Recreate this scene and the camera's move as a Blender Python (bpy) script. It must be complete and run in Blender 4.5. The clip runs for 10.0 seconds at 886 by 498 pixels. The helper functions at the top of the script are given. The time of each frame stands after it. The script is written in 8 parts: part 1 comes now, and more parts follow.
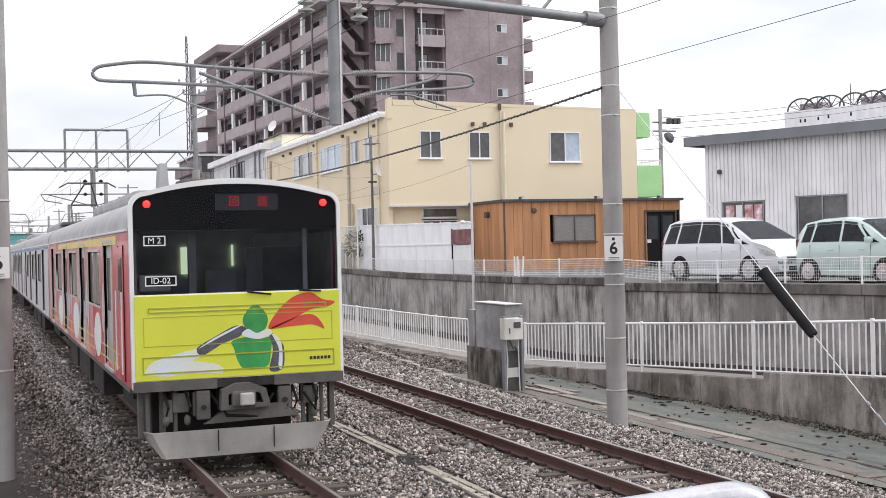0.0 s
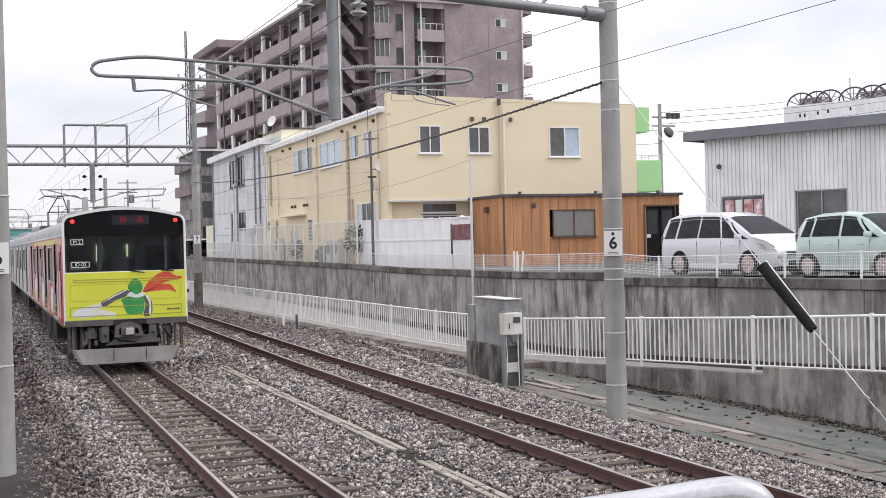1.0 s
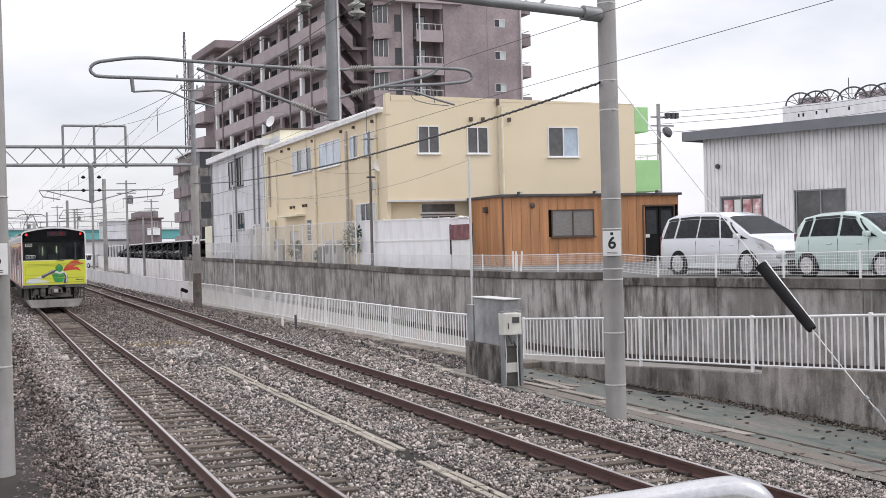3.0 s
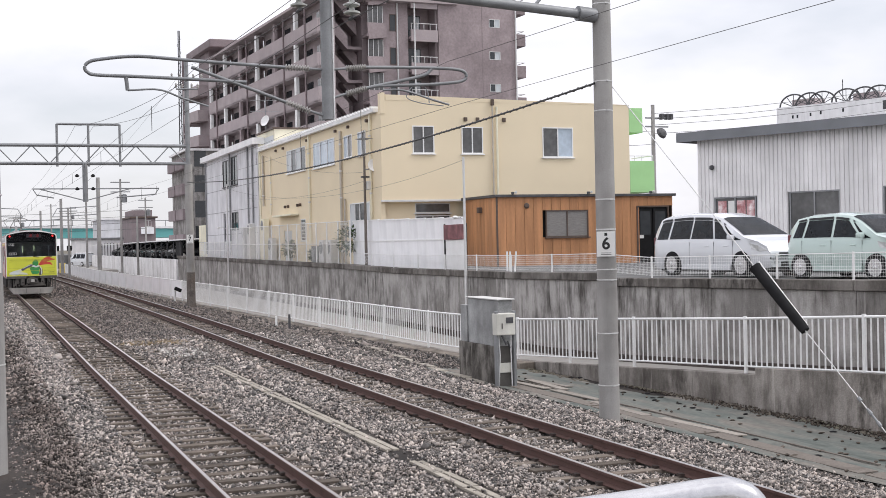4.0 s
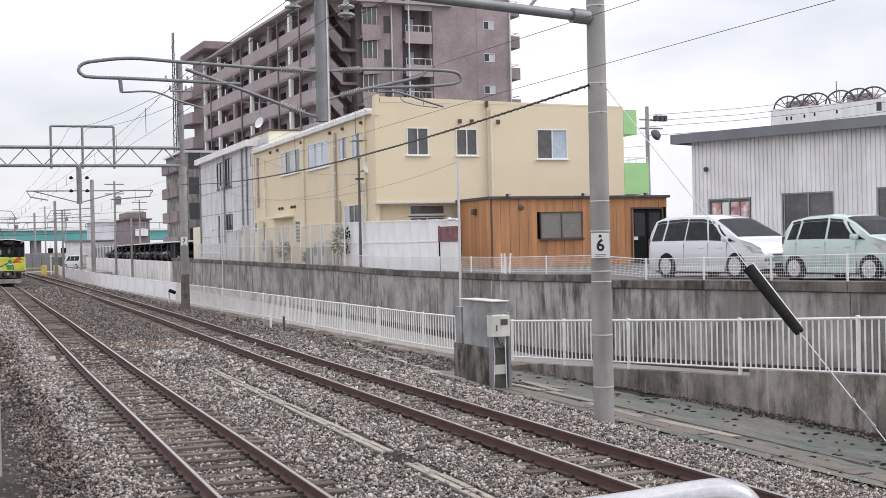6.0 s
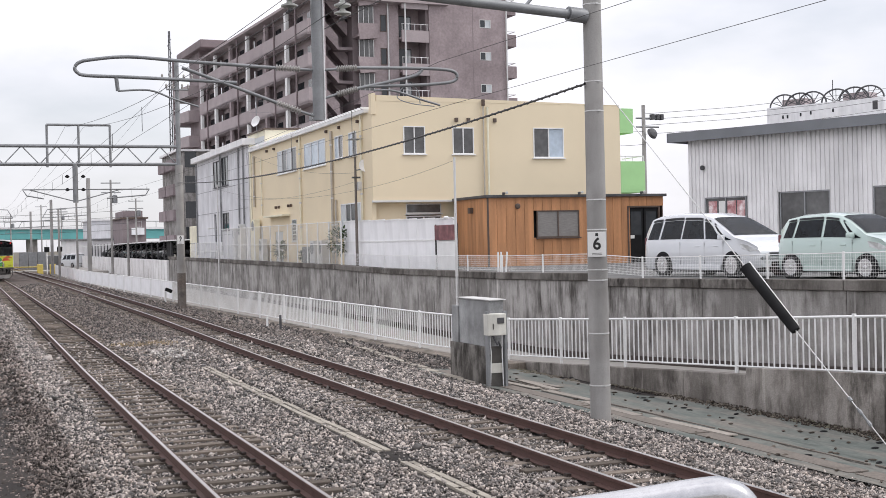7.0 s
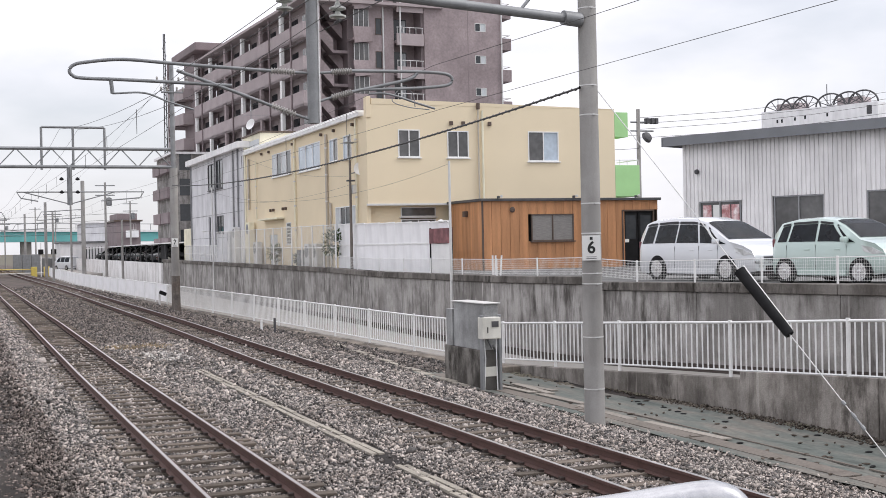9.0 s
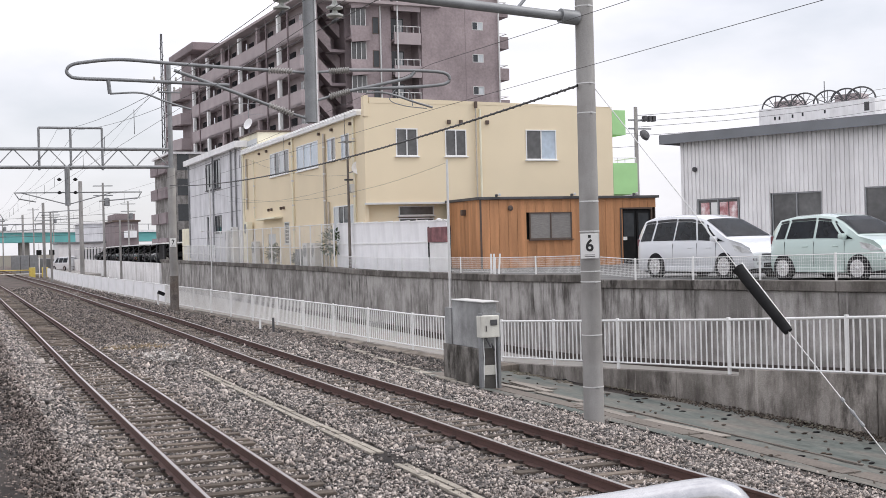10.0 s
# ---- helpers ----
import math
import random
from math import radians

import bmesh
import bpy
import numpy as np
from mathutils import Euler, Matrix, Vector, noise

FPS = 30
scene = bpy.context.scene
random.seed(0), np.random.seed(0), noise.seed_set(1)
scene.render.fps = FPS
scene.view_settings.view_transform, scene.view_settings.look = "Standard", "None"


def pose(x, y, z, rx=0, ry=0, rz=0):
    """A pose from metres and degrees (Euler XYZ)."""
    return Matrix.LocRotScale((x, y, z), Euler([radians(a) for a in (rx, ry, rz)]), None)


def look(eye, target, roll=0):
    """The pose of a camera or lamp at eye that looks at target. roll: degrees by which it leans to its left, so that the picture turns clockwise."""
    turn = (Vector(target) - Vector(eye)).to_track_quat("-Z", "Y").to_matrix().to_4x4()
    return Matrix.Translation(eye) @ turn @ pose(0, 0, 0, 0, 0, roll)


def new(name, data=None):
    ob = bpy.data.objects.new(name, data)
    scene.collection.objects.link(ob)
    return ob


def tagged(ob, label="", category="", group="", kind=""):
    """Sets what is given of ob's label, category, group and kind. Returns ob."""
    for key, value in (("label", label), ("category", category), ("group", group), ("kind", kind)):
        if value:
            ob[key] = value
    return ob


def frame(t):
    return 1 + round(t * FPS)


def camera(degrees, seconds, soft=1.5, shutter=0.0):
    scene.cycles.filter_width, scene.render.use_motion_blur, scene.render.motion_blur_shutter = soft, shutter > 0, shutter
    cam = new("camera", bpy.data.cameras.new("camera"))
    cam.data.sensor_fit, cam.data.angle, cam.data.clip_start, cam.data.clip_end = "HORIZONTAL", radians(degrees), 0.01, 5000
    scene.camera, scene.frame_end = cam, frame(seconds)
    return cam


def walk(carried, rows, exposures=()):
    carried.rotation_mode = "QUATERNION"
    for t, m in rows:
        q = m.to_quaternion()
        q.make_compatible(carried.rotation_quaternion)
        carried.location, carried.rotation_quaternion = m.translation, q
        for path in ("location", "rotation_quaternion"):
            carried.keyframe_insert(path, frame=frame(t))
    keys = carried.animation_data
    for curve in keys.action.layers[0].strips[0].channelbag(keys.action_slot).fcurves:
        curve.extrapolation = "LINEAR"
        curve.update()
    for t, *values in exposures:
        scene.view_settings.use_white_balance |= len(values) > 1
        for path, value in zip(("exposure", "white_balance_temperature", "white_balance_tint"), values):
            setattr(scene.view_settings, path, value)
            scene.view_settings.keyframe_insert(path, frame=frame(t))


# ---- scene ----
# ---- camera ----
cam = camera(39.23, 10.0, soft=0.6)
EYE = (0.0, 0.0, 2.812)


def aim(yaw, pitch, roll):
    """Camera pose: yaw right of the track's direction, pitch up, roll to the right, in degrees."""
    a, b = radians(yaw), radians(pitch)
    ahead = Vector((math.sin(a) * math.cos(b), math.cos(a) * math.cos(b), math.sin(b)))
    return look(EYE, Vector(EYE) + ahead, -roll)


walk(cam, [(t, aim(a, b, c)) for t, a, b, c in (
    (0.0, 20.475, -0.131, 1.325), (0.25, 20.483, -0.270, 1.35), (0.5, 20.491, -0.363, 1.371), (1.0, 20.491, -0.363, 1.371), (1.5, 20.494, -0.364, 1.427),
    (2.0, 20.449, -0.360, 1.508), (2.5, 20.480, -0.344, 1.495), (4.0, 20.812, -0.361, 1.235), (4.5, 20.979, -0.302, 1.092),
    (5.0, 21.018, -0.249, 1.148), (5.5, 21.007, -0.255, 1.260), (7.0, 21.225, -0.349, 1.308), (7.5, 21.293, -0.268, 1.334),
    (8.0, 21.328, -0.224, 1.260), (8.5, 21.369, -0.193, 1.213), (9.0, 21.478, -0.199, 1.182), (9.5, 21.522, -0.197, 1.336),
    (10.0, 21.556, -0.260, 1.458))], exposures=((0.0, 0.13), (0.5, 0.09), (1.0, 0.06), (2.5, 0.0), (5.0, -0.03), (10.0, -0.03)))

# ---- light ----
SUN_AZ, SUN_EL = 112.0, 46.0
world = bpy.data.worlds.new("sky")
scene.world = world
world.use_nodes = True
wn, wl = world.node_tree.nodes, world.node_tree.links
sky = wn.new("ShaderNodeTexSky")
sky.sky_type, sky.sun_disc = "NISHITA", False
sky.sun_elevation, sky.sun_rotation = radians(SUN_EL), radians(SUN_AZ)
w_co = wn.new("ShaderNodeTexCoord")
w_map = wn.new("ShaderNodeMapping")
w_map.inputs["Scale"].default_value = (1.0, 1.0, 2.6)
w_noise = wn.new("ShaderNodeTexNoise")
w_noise.inputs["Scale"].default_value, w_noise.inputs["Detail"].default_value = 2.3, 6
w_ramp = wn.new("ShaderNodeMapRange")
w_ramp.inputs["From Min"].default_value, w_ramp.inputs["From Max"].default_value = 0.36, 0.56
w_ramp.inputs["To Min"].default_value, w_ramp.inputs["To Max"].default_value = 0.56, 1.0
w_mix = wn.new("ShaderNodeMix")
w_mix.data_type = "RGBA"
w_mix.inputs["B"].default_value = (12.35, 12.2, 12.95, 1)
wl.new(w_co.outputs["Generated"], w_map.inputs["Vector"])
wl.new(w_map.outputs["Vector"], w_noise.inputs["Vector"])
wl.new(w_noise.outputs["Fac"], w_ramp.inputs["Value"])
wl.new(w_ramp.outputs["Result"], w_mix.inputs["Factor"])
wl.new(sky.outputs["Color"], w_mix.inputs["A"])
# an overcast sky is brighter overhead than at the horizon
w_sep = wn.new("ShaderNodeSeparateXYZ")
w_rise = wn.new("ShaderNodeMapRange")
w_rise.inputs["From Min"].default_value, w_rise.inputs["From Max"].default_value = 0.0, 1.0
w_rise.inputs["To Min"].default_value, w_rise.inputs["To Max"].default_value = 0.93, 1.62
w_lift = wn.new("ShaderNodeVectorMath")
w_lift.operation = "SCALE"
wl.new(w_co.outputs["Generated"], w_sep.inputs[0])
wl.new(w_sep.outputs["Z"], w_rise.inputs["Value"])
wl.new(w_mix.outputs["Result"], w_lift.inputs[0])
wl.new(w_rise.outputs["Result"], w_lift.inputs["Scale"])
wl.new(w_lift.outputs["Vector"], wn["Background"].inputs["Color"])
wn["Background"].inputs["Strength"].default_value = 0.0905
sun = new("sun", bpy.data.lights.new("sun", "SUN"))
sun.data.energy, sun.data.angle, sun.data.color = 1.1, radians(16), (1.0, 0.97, 0.93)
s_dir = Vector((math.sin(radians(SUN_AZ)) * math.cos(radians(SUN_EL)), math.cos(radians(SUN_AZ)) * math.cos(radians(SUN_EL)), math.sin(radians(SUN_EL))))
sun.matrix_world = look(s_dir * 200, (0, 0, 0))


# ---- materials ----
def mat(name, color, rough=0.6, metal=0.0, vary=0.15, scale=4.0, fine=60.0, bump=0.1, stretch=(1, 1, 1), tint=None, streak=0.0, piece=0.0, island=0.0, emit=0.0, coat=0.0, skew=0.0):
    """A surface: base colour with broad and fine variation, streaks down it, and a fine relief, in metres."""
    m = bpy.data.materials.new(name)
    m.use_nodes = True
    nt = m.node_tree
    n, l = nt.nodes, nt.links
    b = n["Principled BSDF"]
    b.inputs["Roughness"].default_value, b.inputs["Metallic"].default_value = rough, metal
    b.inputs["Coat Weight"].default_value = coat
    b.inputs["Specular IOR Level"].default_value = 0.5 if rough < 0.7 else 0.2
    if emit:
        b.inputs["Emission Color"].default_value = (*color, 1)
        b.inputs["Emission Strength"].default_value = emit
    co = n.new("ShaderNodeTexCoord")
    mp = n.new("ShaderNodeMapping")
    mp.inputs["Scale"].default_value = stretch
    l.new(co.outputs["Object"], mp.inputs["Vector"])

    def tex(sc, detail, vec):
        t = n.new("ShaderNodeTexNoise")
        t.inputs["Scale"].default_value, t.inputs["Detail"].default_value = sc, detail
        l.new(vec, t.inputs["Vector"])
        return t.outputs["Fac"]

    def ranged(sock, lo, hi, a=0.3, c=0.7):
        r = n.new("ShaderNodeMapRange")
        for k, v in (("From Min", a), ("From Max", c), ("To Min", lo), ("To Max", hi)):
            r.inputs[k].default_value = v
        l.new(sock, r.inputs["Value"])
        return r.outputs["Result"]

    def times(a, c):
        q = n.new("ShaderNodeMath")
        q.operation = "MULTIPLY"
        l.new(a, q.inputs[0])
        l.new(c, q.inputs[1])
        return q.outputs[0]

    big, small = tex(scale, 4, mp.outputs["Vector"]), tex(fine, 3, mp.outputs["Vector"])
    f = times(ranged(big, 1 - vary, 1 + vary), ranged(small, 1 - vary * 0.6, 1 + vary * 0.6))
    if streak:
        ms = n.new("ShaderNodeMapping")
        ms.inputs["Scale"].default_value = (1.5, 1.5, 0.26)
        l.new(co.outputs["Object"], ms.inputs["Vector"])
        f = times(f, ranged(tex(1.5, 12, ms.outputs["Vector"]), 1 - streak, 1.06, 0.36, 0.6))
        f = times(f, ranged(tex(0.55, 6, mp.outputs["Vector"]), 1 - streak * 0.6, 1.08, 0.38, 0.56))
    if piece:
        oi = n.new("ShaderNodeObjectInfo")
        f = times(f, ranged(oi.outputs["Random"], 1 - piece, 1 + piece, 0, 1))
    if island:
        g = n.new("ShaderNodeNewGeometry")
        r = g.outputs["Random Per Island"]
        if skew:
            r = times(r, r)
        f = times(f, ranged(r, 1 - island, 1 + island + skew, 0, 1))
    base = n.new("ShaderNodeMix")
    base.data_type = "RGBA"
    base.inputs["A"].default_value = (*color, 1)
    base.inputs["B"].default_value = (*(tint or color), 1)
    l.new(ranged(big, 0, 1, 0.4, 0.62), base.inputs["Factor"])
    mul = n.new("ShaderNodeVectorMath")
    mul.operation = "SCALE"
    l.new(base.outputs["Result"], mul.inputs[0])
    l.new(f, mul.inputs["Scale"])
    l.new(mul.outputs["Vector"], b.inputs["Base Color"])
    l.new(ranged(small, rough * 0.85, min(1, rough * 1.15)), b.inputs["Roughness"])
    if bump:
        bp = n.new("ShaderNodeBump")
        bp.inputs["Strength"].default_value, bp.inputs["Distance"].default_value = bump, 0.01
        l.new(small, bp.inputs["Height"])
        l.new(bp.outputs["Normal"], b.inputs["Normal"])
    return m


def weathered(name, pale, dark, stain, rough=0.93, drip=(2.4, 2.4, 0.22), seed=0.0, zoom=1.0):
    """Cast concrete: cloudy grey, dark rain runs, pale lime runs, pores and board marks, in metres."""
    m = bpy.data.materials.new(name)
    m.use_nodes = True
    n, l = m.node_tree.nodes, m.node_tree.links
    b = n["Principled BSDF"]
    b.inputs["Specular IOR Level"].default_value = 0.2
    b.inputs["Roughness"].default_value = rough
    co = n.new("ShaderNodeTexCoord")

    def field(sc, size, detail, lo, hi, rough_=0.6):
        mp = n.new("ShaderNodeMapping")
        mp.inputs["Scale"].default_value, mp.inputs["Location"].default_value = tuple(zoom * v for v in sc), (seed, seed * 0.7, 0)
        l.new(co.outputs["Object"], mp.inputs["Vector"])
        t = n.new("ShaderNodeTexNoise")
        t.inputs["Scale"].default_value, t.inputs["Detail"].default_value, t.inputs["Roughness"].default_value = size, detail, rough_
        l.new(mp.outputs["Vector"], t.inputs["Vector"])
        r = n.new("ShaderNodeMapRange")
        r.inputs["From Min"].default_value, r.inputs["From Max"].default_value = lo, hi
        l.new(t.outputs["Fac"], r.inputs["Value"])
        return r.outputs["Result"]

    def blend(fac, a, c):
        x = n.new("ShaderNodeMix")
        x.data_type = "RGBA"
        l.new(fac, x.inputs["Factor"])
        for sock, v in (("A", a), ("B", c)):
            if isinstance(v, tuple):
                x.inputs[sock].default_value = (*v, 1)
            else:
                l.new(v, x.inputs[sock])
        return x.outputs["Result"]

    def both(a, c):
        q = n.new("ShaderNodeMath")
        q.operation = "MULTIPLY"
        l.new(a, q.inputs[0])
        l.new(c, q.inputs[1])
        return q.outputs[0]

    c = blend(field((1, 1, 0.8), 0.8, 10, 0.42, 0.58, 0.65), pale, dark)
    c = blend(both(field(drip, 1.3, 10, 0.46, 0.62, 0.7), field((1, 1, 1), 0.33, 4, 0.34, 0.58)), c, stain)
    c = blend(both(field((5, 5, 0.3), 1.0, 6, 0.60, 0.70, 0.6), field((1, 1, 1), 0.5, 3, 0.46, 0.6)), c, tuple(min(1.0, v * 1.45) for v in pale))
    c = blend(both(field((9, 9, 0.7), 1.0, 4, 0.56, 0.78), field((1, 1, 1), 0.8, 3, 0.4, 0.6)), c, stain)
    grain = field((1, 1, 1), 26, 6, 0.3, 0.7)
    sc = n.new("ShaderNodeMapRange")
    sc.inputs["To Min"].default_value, sc.inputs["To Max"].default_value = 0.9, 1.09
    l.new(grain, sc.inputs["Value"])
    mul = n.new("ShaderNodeVectorMath")
    mul.operation = "SCALE"
    l.new(c, mul.inputs[0])
    l.new(sc.outputs["Result"], mul.inputs["Scale"])
    l.new(mul.outputs["Vector"], b.inputs["Base Color"])
    bp = n.new("ShaderNodeBump")
    bp.inputs["Strength"].default_value, bp.inputs["Distance"].default_value = 0.5, 0.01
    l.new(grain, bp.inputs["Height"])
    l.new(bp.outputs["Normal"], b.inputs["Normal"])
    return m


M = {}
# near-black bed: shade between the loose stones is put into its colour
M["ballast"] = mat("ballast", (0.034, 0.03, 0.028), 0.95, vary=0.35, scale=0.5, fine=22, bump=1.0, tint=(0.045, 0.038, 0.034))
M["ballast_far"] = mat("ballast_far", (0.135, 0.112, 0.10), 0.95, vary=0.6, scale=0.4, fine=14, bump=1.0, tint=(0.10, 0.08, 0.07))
M["ballast_path"] = mat("ballast_path", (0.062, 0.05, 0.045), 0.95, vary=0.4, scale=0.8, fine=22, bump=1.0, tint=(0.042, 0.034, 0.03))
M["stone"] = mat("stone", (0.225, 0.198, 0.179), 0.38, vary=0.15, scale=0.6, fine=50, bump=0.4, tint=(0.165, 0.14, 0.123), island=0.82, skew=1.5)
M["stone_brown"] = mat("stone_brown", (0.135, 0.116, 0.104), 0.6, vary=0.3, scale=0.5, fine=50, bump=0.3, tint=(0.10, 0.082, 0.071), island=0.8, skew=1.1)
M["stone_dirty"] = mat("stone_dirty", (0.19, 0.163, 0.147), 0.7, vary=0.35, scale=0.8, fine=50, bump=0.3, tint=(0.085, 0.068, 0.06), island=0.8, skew=1.3)
M["earth"] = mat("earth", (0.16, 0.14, 0.115), 0.95, vary=0.3, scale=0.3, fine=14, bump=0.6, tint=(0.12, 0.115, 0.085))
M["rail"] = mat("rail", (0.13, 0.076, 0.066), 0.7, 0.2, vary=0.3, scale=3, fine=50, bump=0.3, tint=(0.085, 0.052, 0.046))
M["railtop"] = mat("railtop", (0.46, 0.44, 0.43), 0.32, 0.85, vary=0.1, scale=2, fine=30, bump=0.05)
M["sleeper"] = mat("sleeper", (0.215, 0.182, 0.152), 0.92, vary=0.5, scale=2.5, fine=34, bump=0.9, stretch=(0.5, 4, 4), tint=(0.10, 0.082, 0.068), piece=0.4)
M["iron"] = mat("iron", (0.07, 0.055, 0.05), 0.8, 0.3, vary=0.25, bump=0.2)
M["concrete"] = weathered("concrete", (0.42, 0.404, 0.388), (0.235, 0.224, 0.212), (0.085, 0.078, 0.072), drip=(2.2, 2.2, 0.42))
M["concrete_dark"] = weathered("concrete_dark", (0.36, 0.333, 0.305), (0.175, 0.16, 0.145), (0.08, 0.071, 0.063), drip=(1.6, 1.6, 0.6), seed=3.7)
M["plinth"] = weathered("plinth", (0.25, 0.235, 0.215), (0.10, 0.092, 0.083), (0.045, 0.04, 0.035), drip=(2.0, 2.0, 0.6), seed=1.3, zoom=2.2)
M["soil"] = mat("soil", (0.085, 0.07, 0.058), 0.95, vary=0.4, scale=2, fine=30, bump=0.6, island=0.5)
M["kerb"] = weathered("kerb", (0.27, 0.235, 0.20), (0.14, 0.12, 0.10), (0.07, 0.06, 0.052), drip=(1.5, 0.6, 1.5), seed=5.0)
M["concrete_pale"] = mat("concrete_pale", (0.43, 0.41, 0.38), 0.9, vary=0.2, scale=1.2, fine=40, bump=0.3, tint=(0.33, 0.31, 0.285))
M["pole"] = mat("pole", (0.40, 0.392, 0.378), 0.85, vary=0.12, scale=1.5, fine=60, bump=0.25, tint=(0.31, 0.30, 0.287), streak=0.22)
M["galv"] = mat("galv", (0.26, 0.268, 0.275), 0.55, 0.4, vary=0.15, scale=3, fine=40, bump=0.1)
M["steel"] = mat("steel", (0.30, 0.31, 0.32), 0.45, 0.5, vary=0.15, scale=3, fine=40, bump=0.1)
M["dark_steel"] = mat("dark_steel", (0.09, 0.09, 0.095), 0.6, 0.3, vary=0.2, bump=0.1)
M["white_paint"] = mat("white_paint", (0.82, 0.82, 0.81), 0.5, vary=0.07, scale=2, fine=30, bump=0.05)
M["cab_grey"] = mat("cab_grey", (0.29, 0.295, 0.295), 0.6, vary=0.3, scale=2, fine=30, bump=0.15, streak=0.15)
M["stained"] = weathered("stained", (0.22, 0.205, 0.19), (0.11, 0.10, 0.09), (0.045, 0.04, 0.036), drip=(2.0, 2.0, 0.9), seed=8.1)
M["insulator"] = mat("insulator", (0.36, 0.345, 0.325), 0.3, vary=0.1, bump=0.02)
M["porcelain"] = mat("porcelain", (0.43, 0.44, 0.41), 0.2, vary=0.15, bump=0.02)
M["wire"] = mat("wire", (0.085, 0.085, 0.085), 0.6, 0.4, vary=0.1, bump=0.0)
M["rubber"] = mat("rubber", (0.018, 0.018, 0.019), 0.85, vary=0.2, scale=6, bump=0.15)
M["asphalt"] = mat("asphalt", (0.155, 0.155, 0.152), 0.95, vary=0.2, scale=0.6, fine=80, bump=0.3)
M["yellow"] = mat("yellow", (0.80, 0.69, 0.50), 0.8, vary=0.03, scale=0.5, fine=25, bump=0.12)
M["trough"] = mat("trough", (0.33, 0.30, 0.255), 0.9, vary=0.2, scale=3, fine=40, bump=0.4, piece=0.12)
M["cream"] = mat("cream", (0.80, 0.76, 0.60), 0.7, vary=0.08, scale=2, bump=0.1)
M["green"] = mat("green", (0.42, 0.72, 0.34), 0.7, vary=0.06, scale=1, bump=0.1)
M["timber"] = mat("timber", (0.46, 0.225, 0.105), 0.65, vary=0.2, scale=1.4, fine=24, bump=0.3, stretch=(3, 3, 0.25), piece=0.1)
M["brown"] = mat("brown", (0.10, 0.07, 0.055), 0.6, vary=0.15, bump=0.1)
M["siding"] = mat("siding", (0.80, 0.79, 0.79), 0.5, 0.05, vary=0.04, scale=0.8, fine=20, bump=0.08, streak=0.04)
M["graywall"] = mat("graywall", (0.66, 0.66, 0.68), 0.8, vary=0.06, scale=0.8, fine=20, bump=0.15, streak=0.07)
M["alu"] = mat("alu", (0.66, 0.66, 0.65), 0.4, 0.3, vary=0.06, bump=0.05)
M["glass"] = mat("glass", (0.035, 0.04, 0.045), 0.06, vary=0.15, scale=1.0, fine=4, bump=0.0)
# these two panes have the sky's reflection painted into their base colour
M["glass_sheen_grey"] = mat("glass_sheen_grey", (0.115, 0.115, 0.115), 0.12, vary=0.3, scale=0.8, fine=4, bump=0.0)
M["glass_sheen_sky"] = mat("glass_sheen_sky", (0.46, 0.54, 0.62), 0.15, vary=0.15, scale=0.7, fine=5, bump=0.0)
M["white_stained"] = weathered("white_stained", (0.86, 0.85, 0.85), (0.74, 0.73, 0.73), (0.42, 0.40, 0.38), drip=(3.0, 3.0, 0.2), seed=2.2)
M["stone_pale"] = mat("stone_pale", (0.44, 0.415, 0.39), 0.7, vary=0.2, scale=2, fine=50, bump=0.3, island=0.7)
M["pipe"] = mat("pipe", (0.50, 0.46, 0.40), 0.6, vary=0.15, scale=1.5, bump=0.05)
M["curtain"] = mat("curtain", (0.55, 0.58, 0.60), 0.35, vary=0.1, stretch=(8, 8, 0.5), bump=0.0)
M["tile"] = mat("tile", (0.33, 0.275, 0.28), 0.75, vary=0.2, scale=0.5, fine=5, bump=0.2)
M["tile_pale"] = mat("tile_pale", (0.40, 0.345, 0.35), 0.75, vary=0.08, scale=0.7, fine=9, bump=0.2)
# darker tile: shade of recesses and stair flights is put into this colour too
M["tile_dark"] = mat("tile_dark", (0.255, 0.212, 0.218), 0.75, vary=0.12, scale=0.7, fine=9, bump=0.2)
M["teal"] = mat("teal", (0.16, 0.47, 0.46), 0.6, vary=0.1, scale=0.3, bump=0.0)
M["tarp"] = mat("tarp", (0.15, 0.168, 0.153), 0.8, vary=0.45, scale=0.9, fine=9, bump=1.0, stretch=(1.6, 0.5, 1), tint=(0.135, 0.125, 0.11))
M["board"] = mat("board", (0.22, 0.192, 0.168), 0.9, vary=0.4, scale=1.5, fine=25, bump=0.3, tint=(0.13, 0.115, 0.10))
M["board_pale"] = mat("board_pale", (0.34, 0.305, 0.27), 0.85, vary=0.3, scale=1.5, fine=25, bump=0.3, tint=(0.22, 0.20, 0.175), piece=0.2)
M["white_wall"] = mat("white_wall", (0.82, 0.82, 0.83), 0.8, vary=0.03, scale=1, fine=20, bump=0.08, streak=0.03)
M["roof_edge"] = mat("roof_edge", (0.20, 0.21, 0.225), 0.5, 0.2, vary=0.1, scale=1, bump=0.1)
M["black"] = mat("black", (0.012, 0.012, 0.013), 0.75, vary=0.2, bump=0.0)
M["sign"] = mat("sign", (0.78, 0.78, 0.76), 0.45, vary=0.04, bump=0.0)
M["ink"] = mat("ink", (0.02, 0.02, 0.02), 0.6, vary=0.1, bump=0.0)
M["red_sign"] = mat("red_sign", (0.16, 0.045, 0.055), 0.5, vary=0.3, scale=3, bump=0.0, tint=(0.22, 0.08, 0.085))
M["poster"] = mat("poster", (0.56, 0.23, 0.24), 0.4, vary=0.4, scale=3, bump=0.0, tint=(0.7, 0.62, 0.62))
